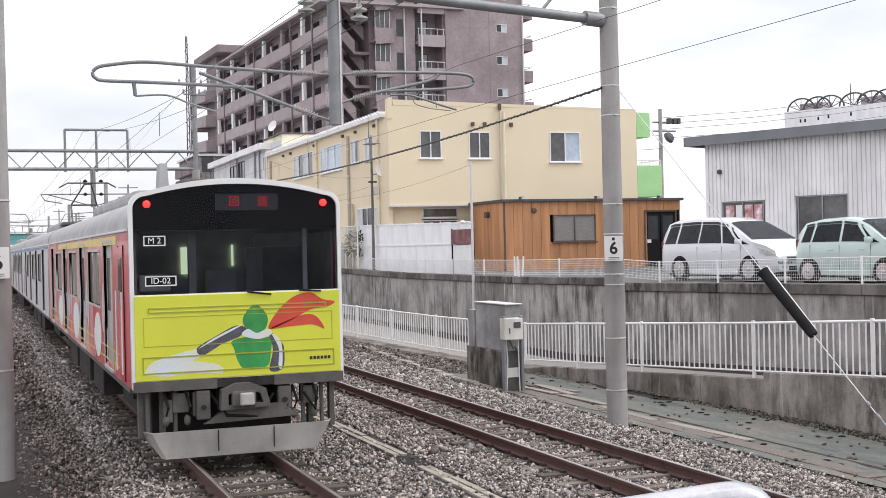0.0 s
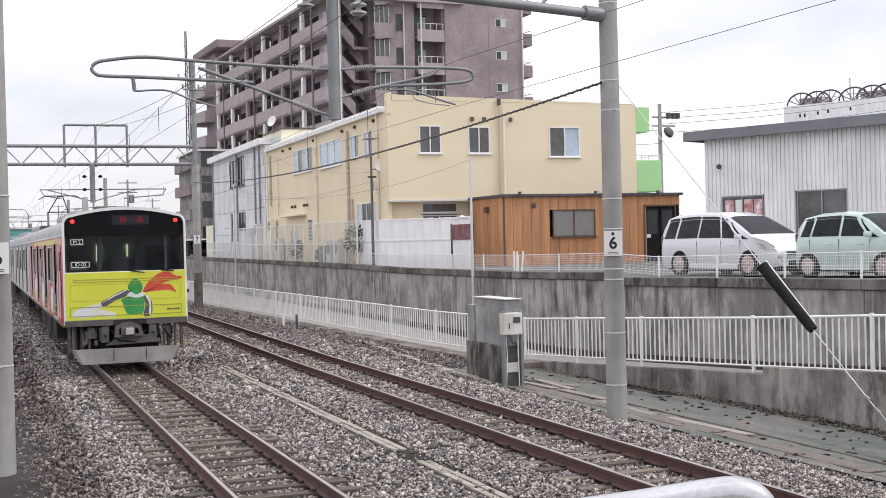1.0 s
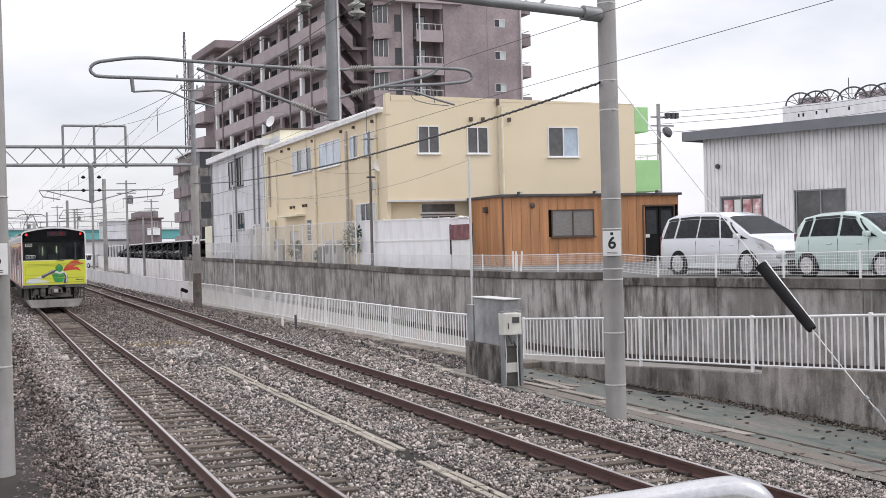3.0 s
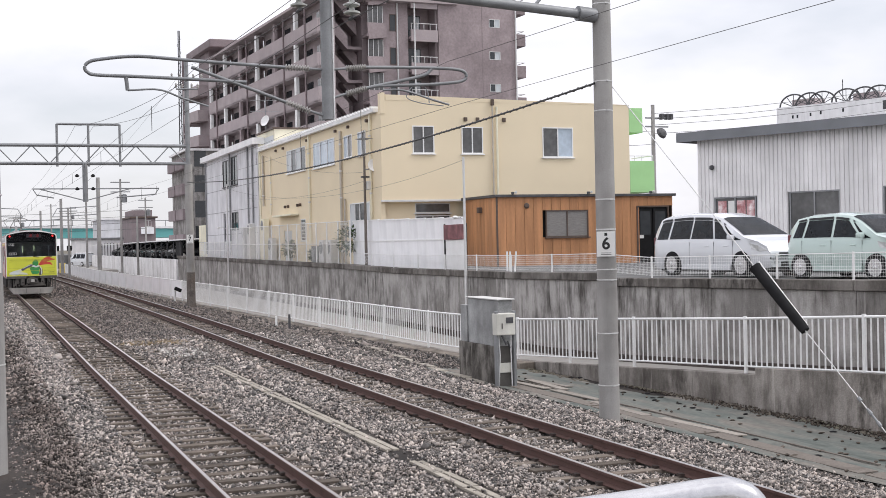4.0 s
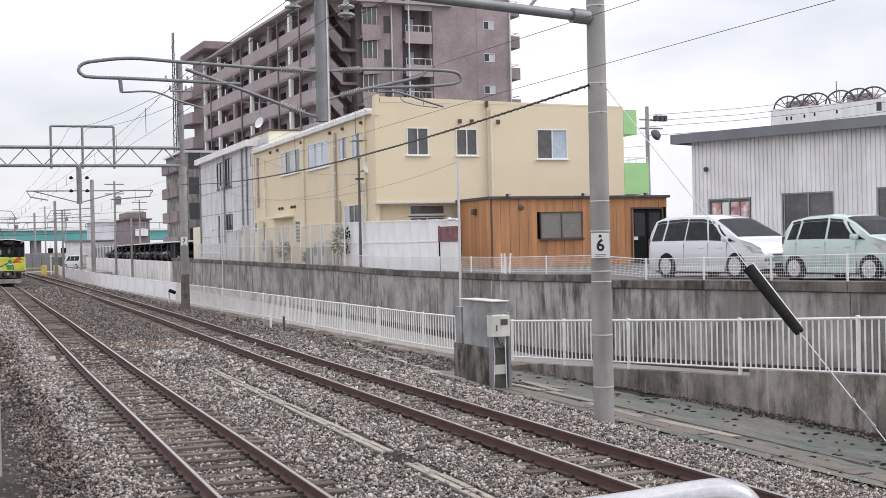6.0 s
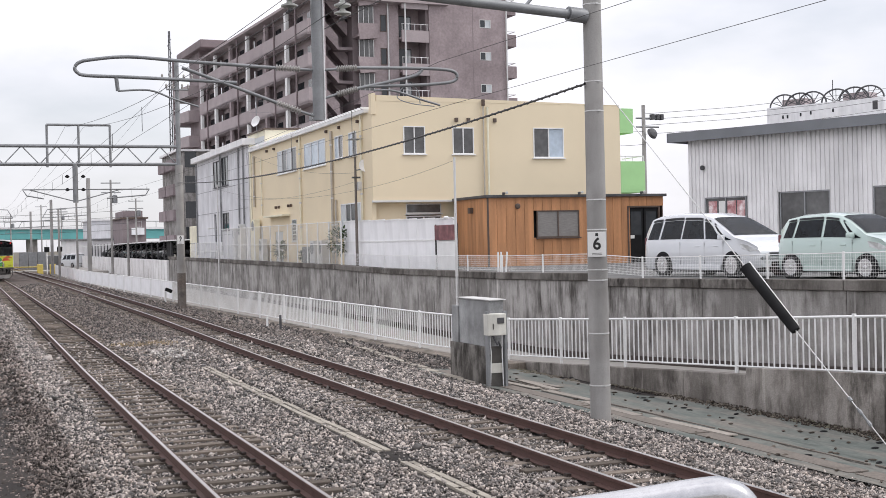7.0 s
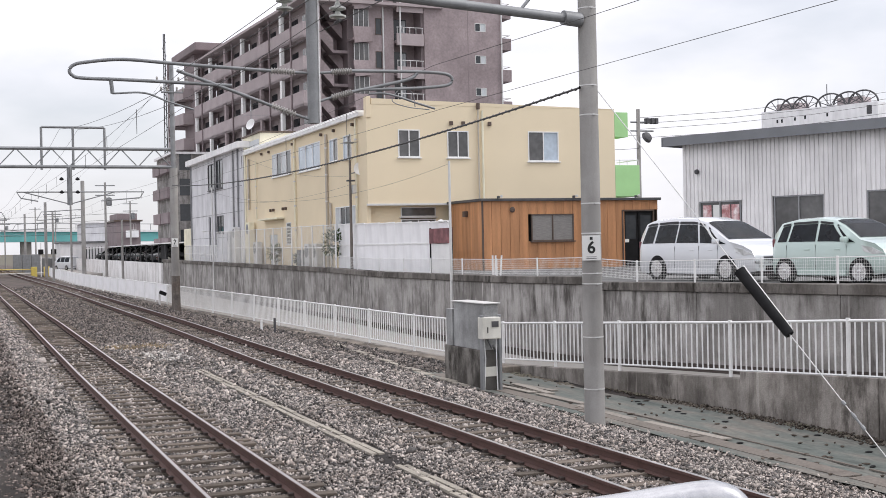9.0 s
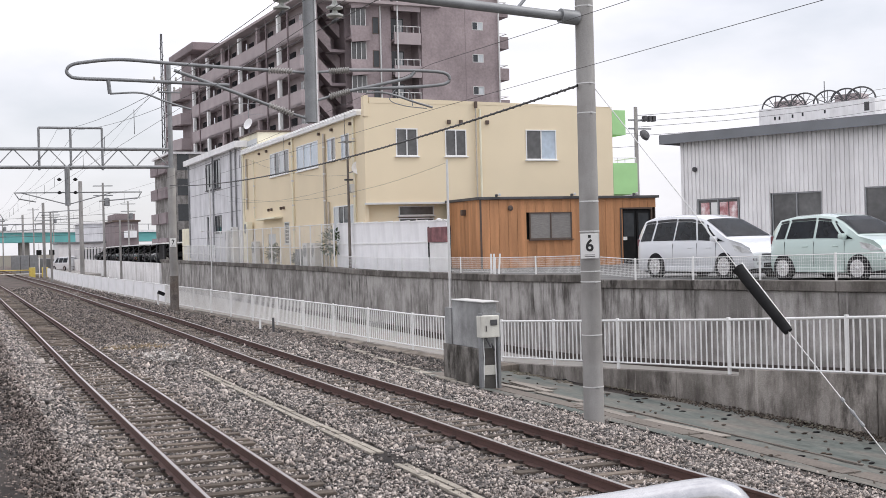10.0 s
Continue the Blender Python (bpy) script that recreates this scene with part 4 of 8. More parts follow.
M["pane"] = pane_material("pane", (0.56, 0.58, 0.62), 1.22)

ROOF = [(-1.4, 3.1), (-1.385, 3.24), (-1.32, 3.38), (-1.12, 3.53), (-0.7, 3.66), (0, 3.72), (0.7, 3.66), (1.12, 3.53), (1.32, 3.38), (1.385, 3.24), (1.4, 3.1)]


def slab_poly(bm, pts, y0, y1):
    """A flat shape standing across the track, from y0 to y1."""
    return extrude(bm, pts, "y", y0, y1)


def smooth_poly(ctrl, n=6):
    """A closed smooth outline through a few points."""
    out, k = [], len(ctrl)
    for i in range(k):
        p0, p1, p2, p3 = (Vector(ctrl[(i + j - 1) % k]) for j in range(4))
        for s in range(n):
            t = s / n
            q = 0.5 * ((2 * p1) + (p2 - p0) * t + (2 * p0 - 5 * p1 + 4 * p2 - p3) * t * t + (3 * p1 - p0 - 3 * p2 + p3) * t**3)
            out.append((q.x, q.y))
    return out


def bogie(parent, y):
    bm = B()
    for s in (-1, 1):
        box(bm, s * 0.95 - 0.08, s * 0.95 + 0.08, y - 1.4, y + 1.4, 0.42, 0.62, 0.02)
        box(bm, s * 0.95 - 0.12, s * 0.95 + 0.12, y - 0.35, y + 0.35, 0.6, 0.95, 0.03)
    box(bm, -0.9, 0.9, y - 0.25, y + 0.25, 0.45, 0.75, 0.02)
    part("bogie_frame", bm, M["t_under"], parent, "dark grimy steel bogie frame")
    for e in (-1.05, 1.05):
        for s in (-1, 1):
            bm = lathe(B(), [(0.1, -0.07), (0.40, -0.07), (0.43, -0.05), (0.43, 0.05), (0.46, 0.055), (0.46, 0.07), (0.1, 0.07)], 24,
                       pose(s * 0.55, y + e, 0.43, 0, -90 * s, 0))
            part("wheel", bm, M["iron"], parent, "dark steel wheel", smooth=True)


def carriage(root, y0, first):
    """One 20 m carriage with its body, roof, doors, windows, and gear below."""
    L = 19.5
    sides = ((M["t_red"], 0.0, 5.6), (M["t_pink"], 5.6, L)) if first else ((M["t_pale"], 0.0, L),)
    car = part("carriage", box(B(), -1.25, 1.25, y0 + (1.6 if first else 0.1), y0 + L - 0.1, 1.0, 1.14, 0.02), M["t_under"], root, "carriage floor frame")
    for m_, a, b in sides:
        for s in (-1, 1):
            # the side is cut round its openings
            opens = []
            for k in range(4):
                d = y0 + 2.15 + 4.9 * k
                opens.append((d, d + 1.3, 1.14, 2.98))
                if k < 3:
                    opens.append((d + 2.0, d + 4.2, 1.98, 2.85))
            cuts = sorted({y0 + a, y0 + b, *[min(max(q, y0 + a), y0 + b) for o in opens for q in o[:2]]})
            bm = B()
            for p, q in zip(cuts, cuts[1:]):
                if q - p < 0.01:
                    continue
                o = [o for o in opens if o[0] <= p + 0.001 and q <= o[1] + 0.001]
                spans = [(1.06, 3.1)] if not o else [(1.06, o[0][2]), (o[0][3], 3.1)]
                for z0, z1 in spans:
                    box(bm, s * 1.4, s * 1.36, p, q, z0, z1)
            bmesh.ops.remove_doubles(bm, verts=bm.verts[:], dist=0.0005)
            part("side_wall", bm, m_, car, "red carriage side with printed pictures" if m_ is M["t_red"] else "pale printed carriage side")
    for s in (-1, 1):
        for k in range(4):
            d = y0 + 2.15 + 4.9 * k
            for e in (0, 0.65):
                door = part("door", box(B(), s * 1.33, s * 1.355, d + e + 0.005, d + e + 0.645, 1.12, 2.98, 0.005), M["t_steel"], car, "stainless steel sliding door")
                part("door_window", box(B(), s * 1.351, s * 1.362, d + e + 0.12, d + e + 0.52, 1.95, 2.75, 0.004), M["t_glass"], door, "dark door window")
            for e in (-0.05, 1.3):
                part("door_jamb", box(B(), s * 1.35, s * 1.412, d + e, d + e + 0.05, 1.1, 3.0), M["t_steel"], car)
            part("door_head", box(B(), s * 1.35, s * 1.412, d, d + 1.3, 2.98, 3.02), M["t_steel"], car)
            part("door_step", box(B(), s * 1.33, s * 1.42, d, d + 1.3, 1.07, 1.115), M["t_steel"], car)
            if k < 3:
                part("window_frame", box(B(), s * 1.34, s * 1.408, d + 2.0, d + 4.2, 1.94, 1.98), M["t_steel"], car)
                part("window_frame", box(B(), s * 1.34, s * 1.408, d + 2.0, d + 4.2, 2.85, 2.89), M["t_steel"], car)
                for e in (1.955, 3.08, 4.2):
                    part("window_frame", box(B(), s * 1.34, s * 1.407, d + e, d + e + 0.045, 1.98, 2.85), M["t_steel"], car)
                for e in (0, 1.1):
                    part("window", box(B(), s * 1.345, s * 1.37, d + 2.02 + e, d + 3.08 + e, 1.985, 2.845, 0.006), M["t_glass"], car, "side window with warm reflections painted into the glass colour")
    bm = extrude(B(), ROOF, "y", y0, y0 + L)
    part("roof", bm, M["t_roof"], car, "grey curved roof", smooth=True)
    if first:
        for s in (-1, 1):
            part("stripe", box(B(), s * 1.402, s * 1.406, y0 + 1.5, y0 + L - 4.5, 2.94, 3.06), M["t_gold"], car, "yellow stripe")
    else:
        for s in (-1, 1):
            part("stripe", box(B(), s * 1.402, s * 1.406, y0, y0 + L, 2.99, 3.06), M["t_blue"], car, "blue stripe")
    for s in (-1, 1):
        part("gutter", box(B(), s * 1.398, s * 1.425, y0 + 0.1, y0 + L, 3.1, 3.13), M["t_white"], car)
        part("sill", box(B(), s * 1.38, s * 1.41, y0 + 0.1, y0 + L, 1.0, 1.06), M["t_grey"], car)
    ac = part("air_conditioner", box(B(), -0.85, 0.85, y0 + 4.0, y0 + 11.5, 3.6, 3.83, 0.08), M["t_roof"], car, "grey roof cooling unit")
    part("grille", box(B(), -0.6, 0.6, y0 + 5.2, y0 + 10.8, 3.828, 3.845), M["t_grey"], ac)
    for k, (a, b) in enumerate(((5.3, 7.2), (8.0, 10.6), (11.2, 13.4))):
        for s in (-1, 1):
            part("equipment_box", box(B(), s * 0.55, s * 1.28, y0 + a, y0 + b, 0.42, 0.98, 0.03), M["t_under"], car, "dark equipment box")
    bogie(car, y0 + 3.2)
    bogie(car, y0 + 16.3)
    return car


train = thing("commuter_train", pose(TRACK_A, 16.3, 0), "four-car commuter train with a yellow-green painted end and red sides", "train")
car_1 = carriage(train, 0.12, True)
for i in range(1, 4):
    c_ = carriage(train, 0.12 + 20.0 * i, False)
    part("gangway", box(B(), -0.6, 0.6, 20.0 * i - 0.5, 20.0 * i + 0.2, 1.15, 3.2, 0.03), M["rubber"], c_)
pg = part("pantograph_base", box(B(), -0.8, 0.8, 23.0, 25.0, 3.72, 3.8, 0.02), M["t_grey"], train, "folding pantograph on the roof")
part("lower_arm", tube(B(), [(-0.5, 23.2, 3.8), (-0.4, 25.2, 4.4), (0.4, 25.2, 4.4), (0.5, 23.2, 3.8)], 0.03, 6), M["t_grey"], pg)
part("upper_arm", tube(B(), [(-0.4, 25.2, 4.4), (-0.1, 23.6, 4.98), (0.1, 23.6, 4.98), (0.4, 25.2, 4.4)], 0.025, 6), M["t_grey"], pg)
part("contact_strip", tube(B(), [(-0.85, 23.6, 4.88), (-0.6, 23.6, 5.02), (0.6, 23.6, 5.02), (0.85, 23.6, 4.88)], 0.025, 6), M["t_grey"], pg)

# driving end: outline of the mask, wide opening, panel
def dome(w_, base, side, ear, crown, r, n=9):
    """The end's outline: square foot, tight corners and a low arched head."""
    q = np.linspace(0, math.pi / 2, n)
    half = [(w_ - r + r * math.cos(a), side + (ear - side) * math.sin(a)) for a in q]
    half += [((w_ - r) * (1 - k / 8), crown - (crown - ear) * (1 - k / 8) ** 2) for k in range(1, 9)]
    return [(-w_, base), (w_, base)] + half + [(-u, v) for u, v in half[-2::-1]]


OUT = dome(1.4, 1.06, 3.40, 3.60, 3.775, 0.2)
INN = dome(1.352, 2.27, 3.38, 3.545, 3.70, 0.17)


def ring(bm, a, b, y0, y1):
    va0, va1 = [bm.verts.new((u, y0, v)) for u, v in a], [bm.verts.new((u, y1, v)) for u, v in a]
    vb0, vb1 = [bm.verts.new((u, y0, v)) for u, v in b], [bm.verts.new((u, y1, v)) for u, v in b]
    n = len(a)
    for i in range(n):
        j = (i + 1) % n
        bm.faces.new((va0[i], va0[j], vb0[j], vb0[i]))
        bm.faces.new((va1[i], vb1[i], vb1[j], va1[j]))
        bm.faces.new((va0[i], va1[i], va1[j], va0[j]))
        bm.faces.new((vb0[i], vb0[j], vb1[j], vb1[i]))
    return bm


end = part("end_mask", ring(B(), OUT, INN, 0.0, 0.14), M["t_white"], train, "white rounded end mask", smooth=True)
part("front_panel", box(B(), -1.36, 1.36, -0.012, 0.02, 1.16, 2.255, 0.008), M["t_yellow"], end, "yellow-green lower end panel")
part("cant_rail", slab_poly(B(), [(-1.39, 1.02), (-0.32, 1.02), (-0.32, 1.155), (-1.39, 1.155)], -0.01, 0.12), M["t_grey"], end)
# dark plate over the white mask paints the gap between the cant rails dark
part("coupler_gap", box(B(), -0.318, 0.438, -0.008, 0.12, 1.03, 1.15), M["t_under"], end, "dark plate put in for the dark of the coupler gap")
part("cant_rail", slab_poly(B(), [(0.44, 1.02), (1.39, 1.02), (1.39, 1.155), (0.44, 1.155)], -0.01, 0.12), M["t_grey"], end)
# raised rings in darker yellow paint the grooves' shade; nothing is cut
for (u0, u1, v0, v1) in ((-1.19, 1.17, 2.03, 2.10), (-1.27, 1.27, 1.25, 1.47)):
    bm = B()
    ring(bm, [(u0, v0), (u1, v0), (u1, v1), (u0, v1)], [(u0 + 0.015, v0 + 0.015), (u1 - 0.015, v0 + 0.015), (u1 - 0.015, v1 - 0.015), (u0 + 0.015, v1 - 0.015)], -0.02, 0.0)
    part("panel_groove", bm, M["t_groove_shade"], end, "panel groove drawn as an outline in a shade colour")
bm = B()
ring(bm, [(-1.25, 1.6), (1.25, 1.6), (1.25, 1.98), (-1.25, 1.98)], [(-1.243, 1.607), (1.243, 1.607), (1.243, 1.973), (-1.243, 1.973)], -0.016, 0.0)
part("panel_seam", bm, M["t_groove_shade"], end, "fine panel seam")
# painted shapes on the panel
part("painted_swoosh", slab_poly(B(), smooth_poly([(0.38, 1.77), (0.48, 1.97), (0.70, 2.17), (0.95, 2.235), (1.12, 2.14), (1.29, 2.10), (1.2, 2.04), (0.95, 2.0), (0.66, 1.86)]), -0.0148, -0.011), M["scarf"], end, "plain red painted swoosh")
part("painted_swoosh", slab_poly(B(), smooth_poly([(0.40, 1.765), (0.62, 1.86), (0.86, 1.94), (1.03, 1.91), (1.14, 1.74), (0.98, 1.80), (0.7, 1.79)]), -0.0148, -0.011), M["scarf"], end, "plain red painted swoosh")
part("painted_patch", slab_poly(B(), smooth_poly([(-0.09, 1.53), (-0.12, 1.62), (0.04, 1.67), (0.38, 1.66), (0.40, 1.45), (0.34, 1.27), (0.06, 1.25), (-0.04, 1.36)]), -0.0136, -0.011), M["blob"], end, "plain green painted patch")
part("painted_patch", slab_poly(B(), smooth_poly([(0.04, 1.93), (0.2, 2.10), (0.36, 1.95), (0.34, 1.78), (0.22, 1.70), (0.08, 1.78)]), -0.0140, -0.011), M["blob"], end, "plain green painted patch")
part("painted_band", slab_poly(B(), smooth_poly([(-0.57, 1.56), (-0.33, 1.70), (-0.06, 1.83), (0.08, 1.78), (-0.02, 1.68), (-0.24, 1.60), (-0.5, 1.46)]), -0.0144, -0.011), M["band"], end, "plain dark painted band")
part("painted_band", slab_poly(B(), smooth_poly([(0.36, 1.75), (0.52, 1.62), (0.58, 1.50), (0.56, 1.24), (0.38, 1.22), (0.43, 1.5)]), -0.0144, -0.011), M["band"], end, "plain dark painted band")
part("painted_mist", slab_poly(B(), smooth_poly([(-1.24, 1.28), (-1.1, 1.42), (-0.55, 1.55), (-0.50, 1.45), (-0.62, 1.40), (-0.30, 1.33), (-0.26, 1.22), (-0.7, 1.24), (-0.95, 1.21), (-1.2, 1.24)]), -0.0132, -0.011), M["mist"], end, "pale painted cloud shape")
part("painted_band", slab_poly(B(), smooth_poly([(0.02, 1.70), (0.1, 1.78), (0.22, 1.72), (0.36, 1.77), (0.42, 1.70), (0.24, 1.64)]), -0.0152, -0.011), M["mist"], end, "pale painted band")
part("painted_band", slab_poly(B(), smooth_poly([(0.42, 1.70), (0.545, 1.58), (0.55, 1.26), (0.50, 1.26), (0.51, 1.5)]), -0.0152, -0.011), M["mist"], end, "pale painted band")
part("painted_band", slab_poly(B(), smooth_poly([(-0.55, 1.55), (-0.33, 1.69), (-0.02, 1.83), (-0.02, 1.81), (-0.32, 1.665)]), -0.0152, -0.011), M["mist"], end, "pale painted band")
bm = B()
for k in range(6):
    box(bm, 0.93 + 0.05 * k, 0.965 + 0.05 * k, -0.017, -0.011, 1.335, 1.375)
part("print_bars", bm, M["ink"], end, "small dark print")

pane_bm = slab_poly(B(), [(u * 1.0, v) for u, v in INN], 0.035, 0.05)
glass = part("windscreen", pane_bm, M["pane"], end, "wide dark windscreen")
glass.visible_shadow = False
# cab behind the screen
bm = B()
hexa(bm, [(-1.33, 0.12, 2.0), (1.33, 0.12, 2.0), (1.33, 1.5, 2.0), (-1.33, 1.5, 2.0)], [(-1.33, 0.12, 2.02), (1.33, 0.12, 2.02), (1.33, 1.5, 2.02), (-1.33, 1.5, 2.02)])
part("cab_floor", bm, M["black"], end)
part("cab_bulkhead", slab_poly(B(), [(-1.38, 1.2), (1.38, 1.2), (1.38, 3.2), (1.1, 3.5), (0, 3.68), (-1.1, 3.5), (-1.38, 3.2)], 1.5, 1.56), M["cab"], end, "dim cab back wall")
for s in (-1, 1):
    part("cab_side", box(B(), s * 1.33, s * 1.39, 0.14, 1.62, 1.06, 3.1), M["t_red"], end, "red cab side")
for s in (-1, 1):
    part("cab_lining", box(B(), s * 1.30, s * 1.326, 0.15, 1.5, 2.03, 3.05), M["cab"], end)
part("cab_ceiling", slab_poly(B(), [(u * 0.985, v - 0.03) for u, v in ROOF[1:-1]] , 0.14, 1.55), M["black"], end)
part("header_panel", slab_poly(B(), dome(1.352, 3.1, 3.38, 3.545, 3.70, 0.17), 0.07, 0.1), M["black"], end, "black header panel")
sg = part("destination_sign", box(B(), -0.28, 0.56, 0.058, 0.066, 3.35, 3.57, 0.004), M["display"], end, "dark destination display")
try:
    text_mesh("lettering", "回", 0.15, M["led"], sg, pose(-0.03, 0.054, 3.46, 90), "glowing red lettering")
    text_mesh("lettering", "送", 0.15, M["led"], sg, pose(0.35, 0.054, 3.46, 90), "glowing red lettering")
except RuntimeError:
    pass
for s in (-1.17, 1.17):
    part("tail_light", lathe(B(), [(0.048, 0.0), (0.048, 0.02), (0.034, 0.028)], 18, pose(s, 0.033, 3.44, 90)), M["tail"], end, "glowing red tail light")
for u0, u1, v0, v1, word, size in ((-1.22, -0.94, 2.90, 3.03, "M 2", 0.11), (-1.21, -0.81, 2.38, 2.51, "ID-02", 0.11)):
    pl = part("name_plate", box(B(), u0, u1, 0.028, 0.033, v0, v1), M["black"], end, "black plate with a white border")
    ring_bm = ring(B(), [(u0, v0), (u1, v0), (u1, v1), (u0, v1)], [(u0 + 0.014, v0 + 0.014), (u1 - 0.014, v0 + 0.014), (u1 - 0.014, v1 - 0.014), (u0 + 0.014, v1 - 0.014)], 0.022, 0.0275)
    part("border", ring_bm, M["sign"], pl)
    text_mesh("lettering", word, size, M["sign"], pl, pose((u0 + u1) / 2, 0.025, (v0 + v1) / 2, 90), "white lettering")
# things inside the cab
# emission replaces the light that comes through the far windows
part("lit_window", box(B(), -0.53, -0.43, 1.46, 1.49, 2.5, 2.88), M["lit"], end, "glowing panel standing for a bright far window behind the cab")
part("lit_window", box(B(), 0.19, 0.215, 1.46, 1.49, 2.6, 2.9), M["lit"], end, "glowing panel standing for a bright far window behind the cab")
part("cab_door", box(B(), 0.38, 0.63, 1.42, 1.48, 2.0, 2.86, 0.01), M["cab_pale"], end, "pale cab door")
part("cab_locker", box(B(), -0.2, 0.2, 1.2, 1.45, 2.0, 2.55, 0.02), M["cab_pale"], end, "pale cab locker")
part("cab_blind", box(B(), 0.52, 1.28, 1.44, 1.49, 2.86, 3.06, 0.01), M["cab_pale"], end)
part("cab_post", box(B(), -0.6, -0.5, 0.35, 0.45, 2.0, 3.05, 0.01), M["cab"], end)
part("cab_desk", box(B(), -1.25, -0.85, 0.25, 0.6, 2.3, 2.52, 0.03), M["cab_pale"], end, "pale driving desk cover")
part("cab_post", box(B(), 0.92, 0.98, 0.2, 0.26, 2.27, 3.3, 0.01), M["cab_pale"], end)
for a, b in (((0.1, -0.03, 2.27), (0.42, -0.03, 2.23)), ((0.8, -0.03, 2.27), (1.1, -0.03, 2.25))):
    part("wiper", tube(B(), [a, b], 0.012, 5), M["black"], end, "black wiper arm")
# gear under the end
for u in (-1.28, -1.0, 0.98, 1.28):
    part("bracket", box(B(), u - 0.035, u + 0.035, 0.2, 0.32, 0.4, 1.02, 0.008), M["t_grey"], train, "grey steel skirt bracket")
for u, w_, z0, z1 in ((-0.78, 0.11, 0.72, 0.98), (-0.55, 0.08, 0.66, 0.98), (0.62, 0.08, 0.68, 0.98), (0.95, 0.1, 0.74, 0.98), (-0.95, 0.06, 0.6, 0.9)):
    part("under_box", box(B(), u - w_, u + w_, 0.08, 0.34, z0, z1, 0.015), M["t_grey"], train, "grey under-frame box")
part("under_floor", box(B(), -1.1, 0.8, 0.6, 1.6, 0.3, 1.0, 0.02), M["t_under"], train, "dark under-frame gear")
cp = part("coupler", box(B(), -0.16, 0.16, -0.18, 0.5, 0.78, 0.98, 0.03), M["t_grey"], train, "steel coupler head")
part("coupler_knuckle", box(B(), -0.06, 0.12, -0.26, -0.17, 0.8, 0.96, 0.02), M["t_skirt"], cp)
part("coupler_pocket", box(B(), -0.3, 0.34, 0.2, 0.5, 0.62, 1.02, 0.02), M["t_under"], cp)
for pts in ([(-0.4, 0.1, 0.95), (-0.2, -0.02, 0.66), (0.2, 0.0, 0.62), (0.45, 0.1, 0.9)], [(0.7, 0.1, 0.95), (0.6, 0.0, 0.7), (0.3, 0.05, 0.62)], [(1.05, 0.12, 0.95), (1.0, 0.02, 0.66), (0.85, 0.05, 0.9)]):
    part("hose", tube(B(), pts, 0.025, 6), M["rubber"], train, "black air hose", smooth=True)
part("coupler_yoke", hexa(B(), [(-0.5, -0.02, 0.56), (0.75, -0.02, 0.6), (0.75, 0.12, 0.6), (-0.5, 0.12, 0.56)], [(-0.2, -0.02, 0.74), (0.55, -0.02, 0.78), (0.55, 0.12, 0.78), (-0.2, 0.12, 0.74)]), M["t_grey"], cp, "grimy arched steel yoke")
part("coupler_head", ring(B(), [(-0.3, 0.74), (0.36, 0.76), (0.3, 1.0), (0.1, 1.08), (-0.1, 1.08), (-0.28, 1.0)], [(-0.2, 0.8), (0.26, 0.82), (0.22, 0.94), (0.1, 0.98), (-0.1, 0.98), (-0.2, 0.94)], -0.14, 0.06), M["t_grey"], cp, "steel coupler guide")
for u, z0, z1 in ((-0.5, 0.62, 1.0), (0.58, 0.7, 1.0)):
    bx = part("jumper_box", box(B(), u - 0.09, u + 0.09, 0.0, 0.12, z0, z1, 0.02), M["t_grey"], train, "grey jumper socket box")
    part("socket", lathe(B(), [(0.035, 0), (0.035, 0.02), (0.01, 0.02)], 10, pose(u, -0.001, (z0 + z1) / 2 - 0.03, 90)), M["t_under"], bx)
for u in (-1.2, -0.85, 0.86, 1.12):
    part("skirt_stay", tube(B(), [(u, 0.16, 1.03), (u, 0.14, 0.45)], 0.03, 8), M["t_grey"], train, "steel skirt stay", smooth=True)
for u in (-0.98, -0.7, 0.72, 1.0):
    part("air_cock", lathe(B(), [(0.02, 0), (0.045, 0.03), (0.045, 0.1), (0.02, 0.14)], 8, pose(u, 0.1, 0.55)), M["t_grey"], train, "worn metal air cock", smooth=True)
    part("hose", tube(B(), [(u, 0.1, 0.66), (u + 0.03, 0.02, 0.8), (u - 0.02, 0.1, 1.0)], 0.02, 6), M["rubber"], train, "black air hose", smooth=True)
bm = B()
a_, b_ = [(-1.3, 0.3), (-1.18, -0.02), (1.18, -0.02), (1.3, 0.3)], [(-1.05, 0.3), (-0.98, 0.06), (0.98, 0.06), (1.05, 0.3)]
lo = [(-1.03, 0.14), (-0.99, 0.05), (0.99, 0.05), (1.03, 0.14)]
v1 = [bm.verts.new((x, y, 0.49)) for x, y in a_]
v0 = [bm.verts.new((x, y, 0.13)) for x, y in lo]
w1 = [bm.verts.new((x * 0.98, y + 0.02, 0.49)) for x, y in a_]
w0 = [bm.verts.new((x * 0.98, y + 0.02, 0.13)) for x, y in lo]
for i in range(3):
    bm.faces.new((v1[i], v1[i + 1], v0[i + 1], v0[i]))
    bm.faces.new((w1[i], w0[i], w0[i + 1], w1[i + 1]))
    bm.faces.new((v1[i], w1[i], w1[i + 1], v1[i + 1]))
    bm.faces.new((v0[i], v0[i + 1], w0[i + 1], w0[i]))
for i in (0, 3):
    bm.faces.new((v1[i], v0[i], w0[i], w1[i]))
sk = part("snow_skirt", bm, M["t_skirt"], train, "grey steel obstacle skirt")
for u in (-0.32, 0.42):
    part("seam", box(B(), u - 0.006, u + 0.006, -0.024, -0.0, 0.2, 0.48), M["t_under"], sk)
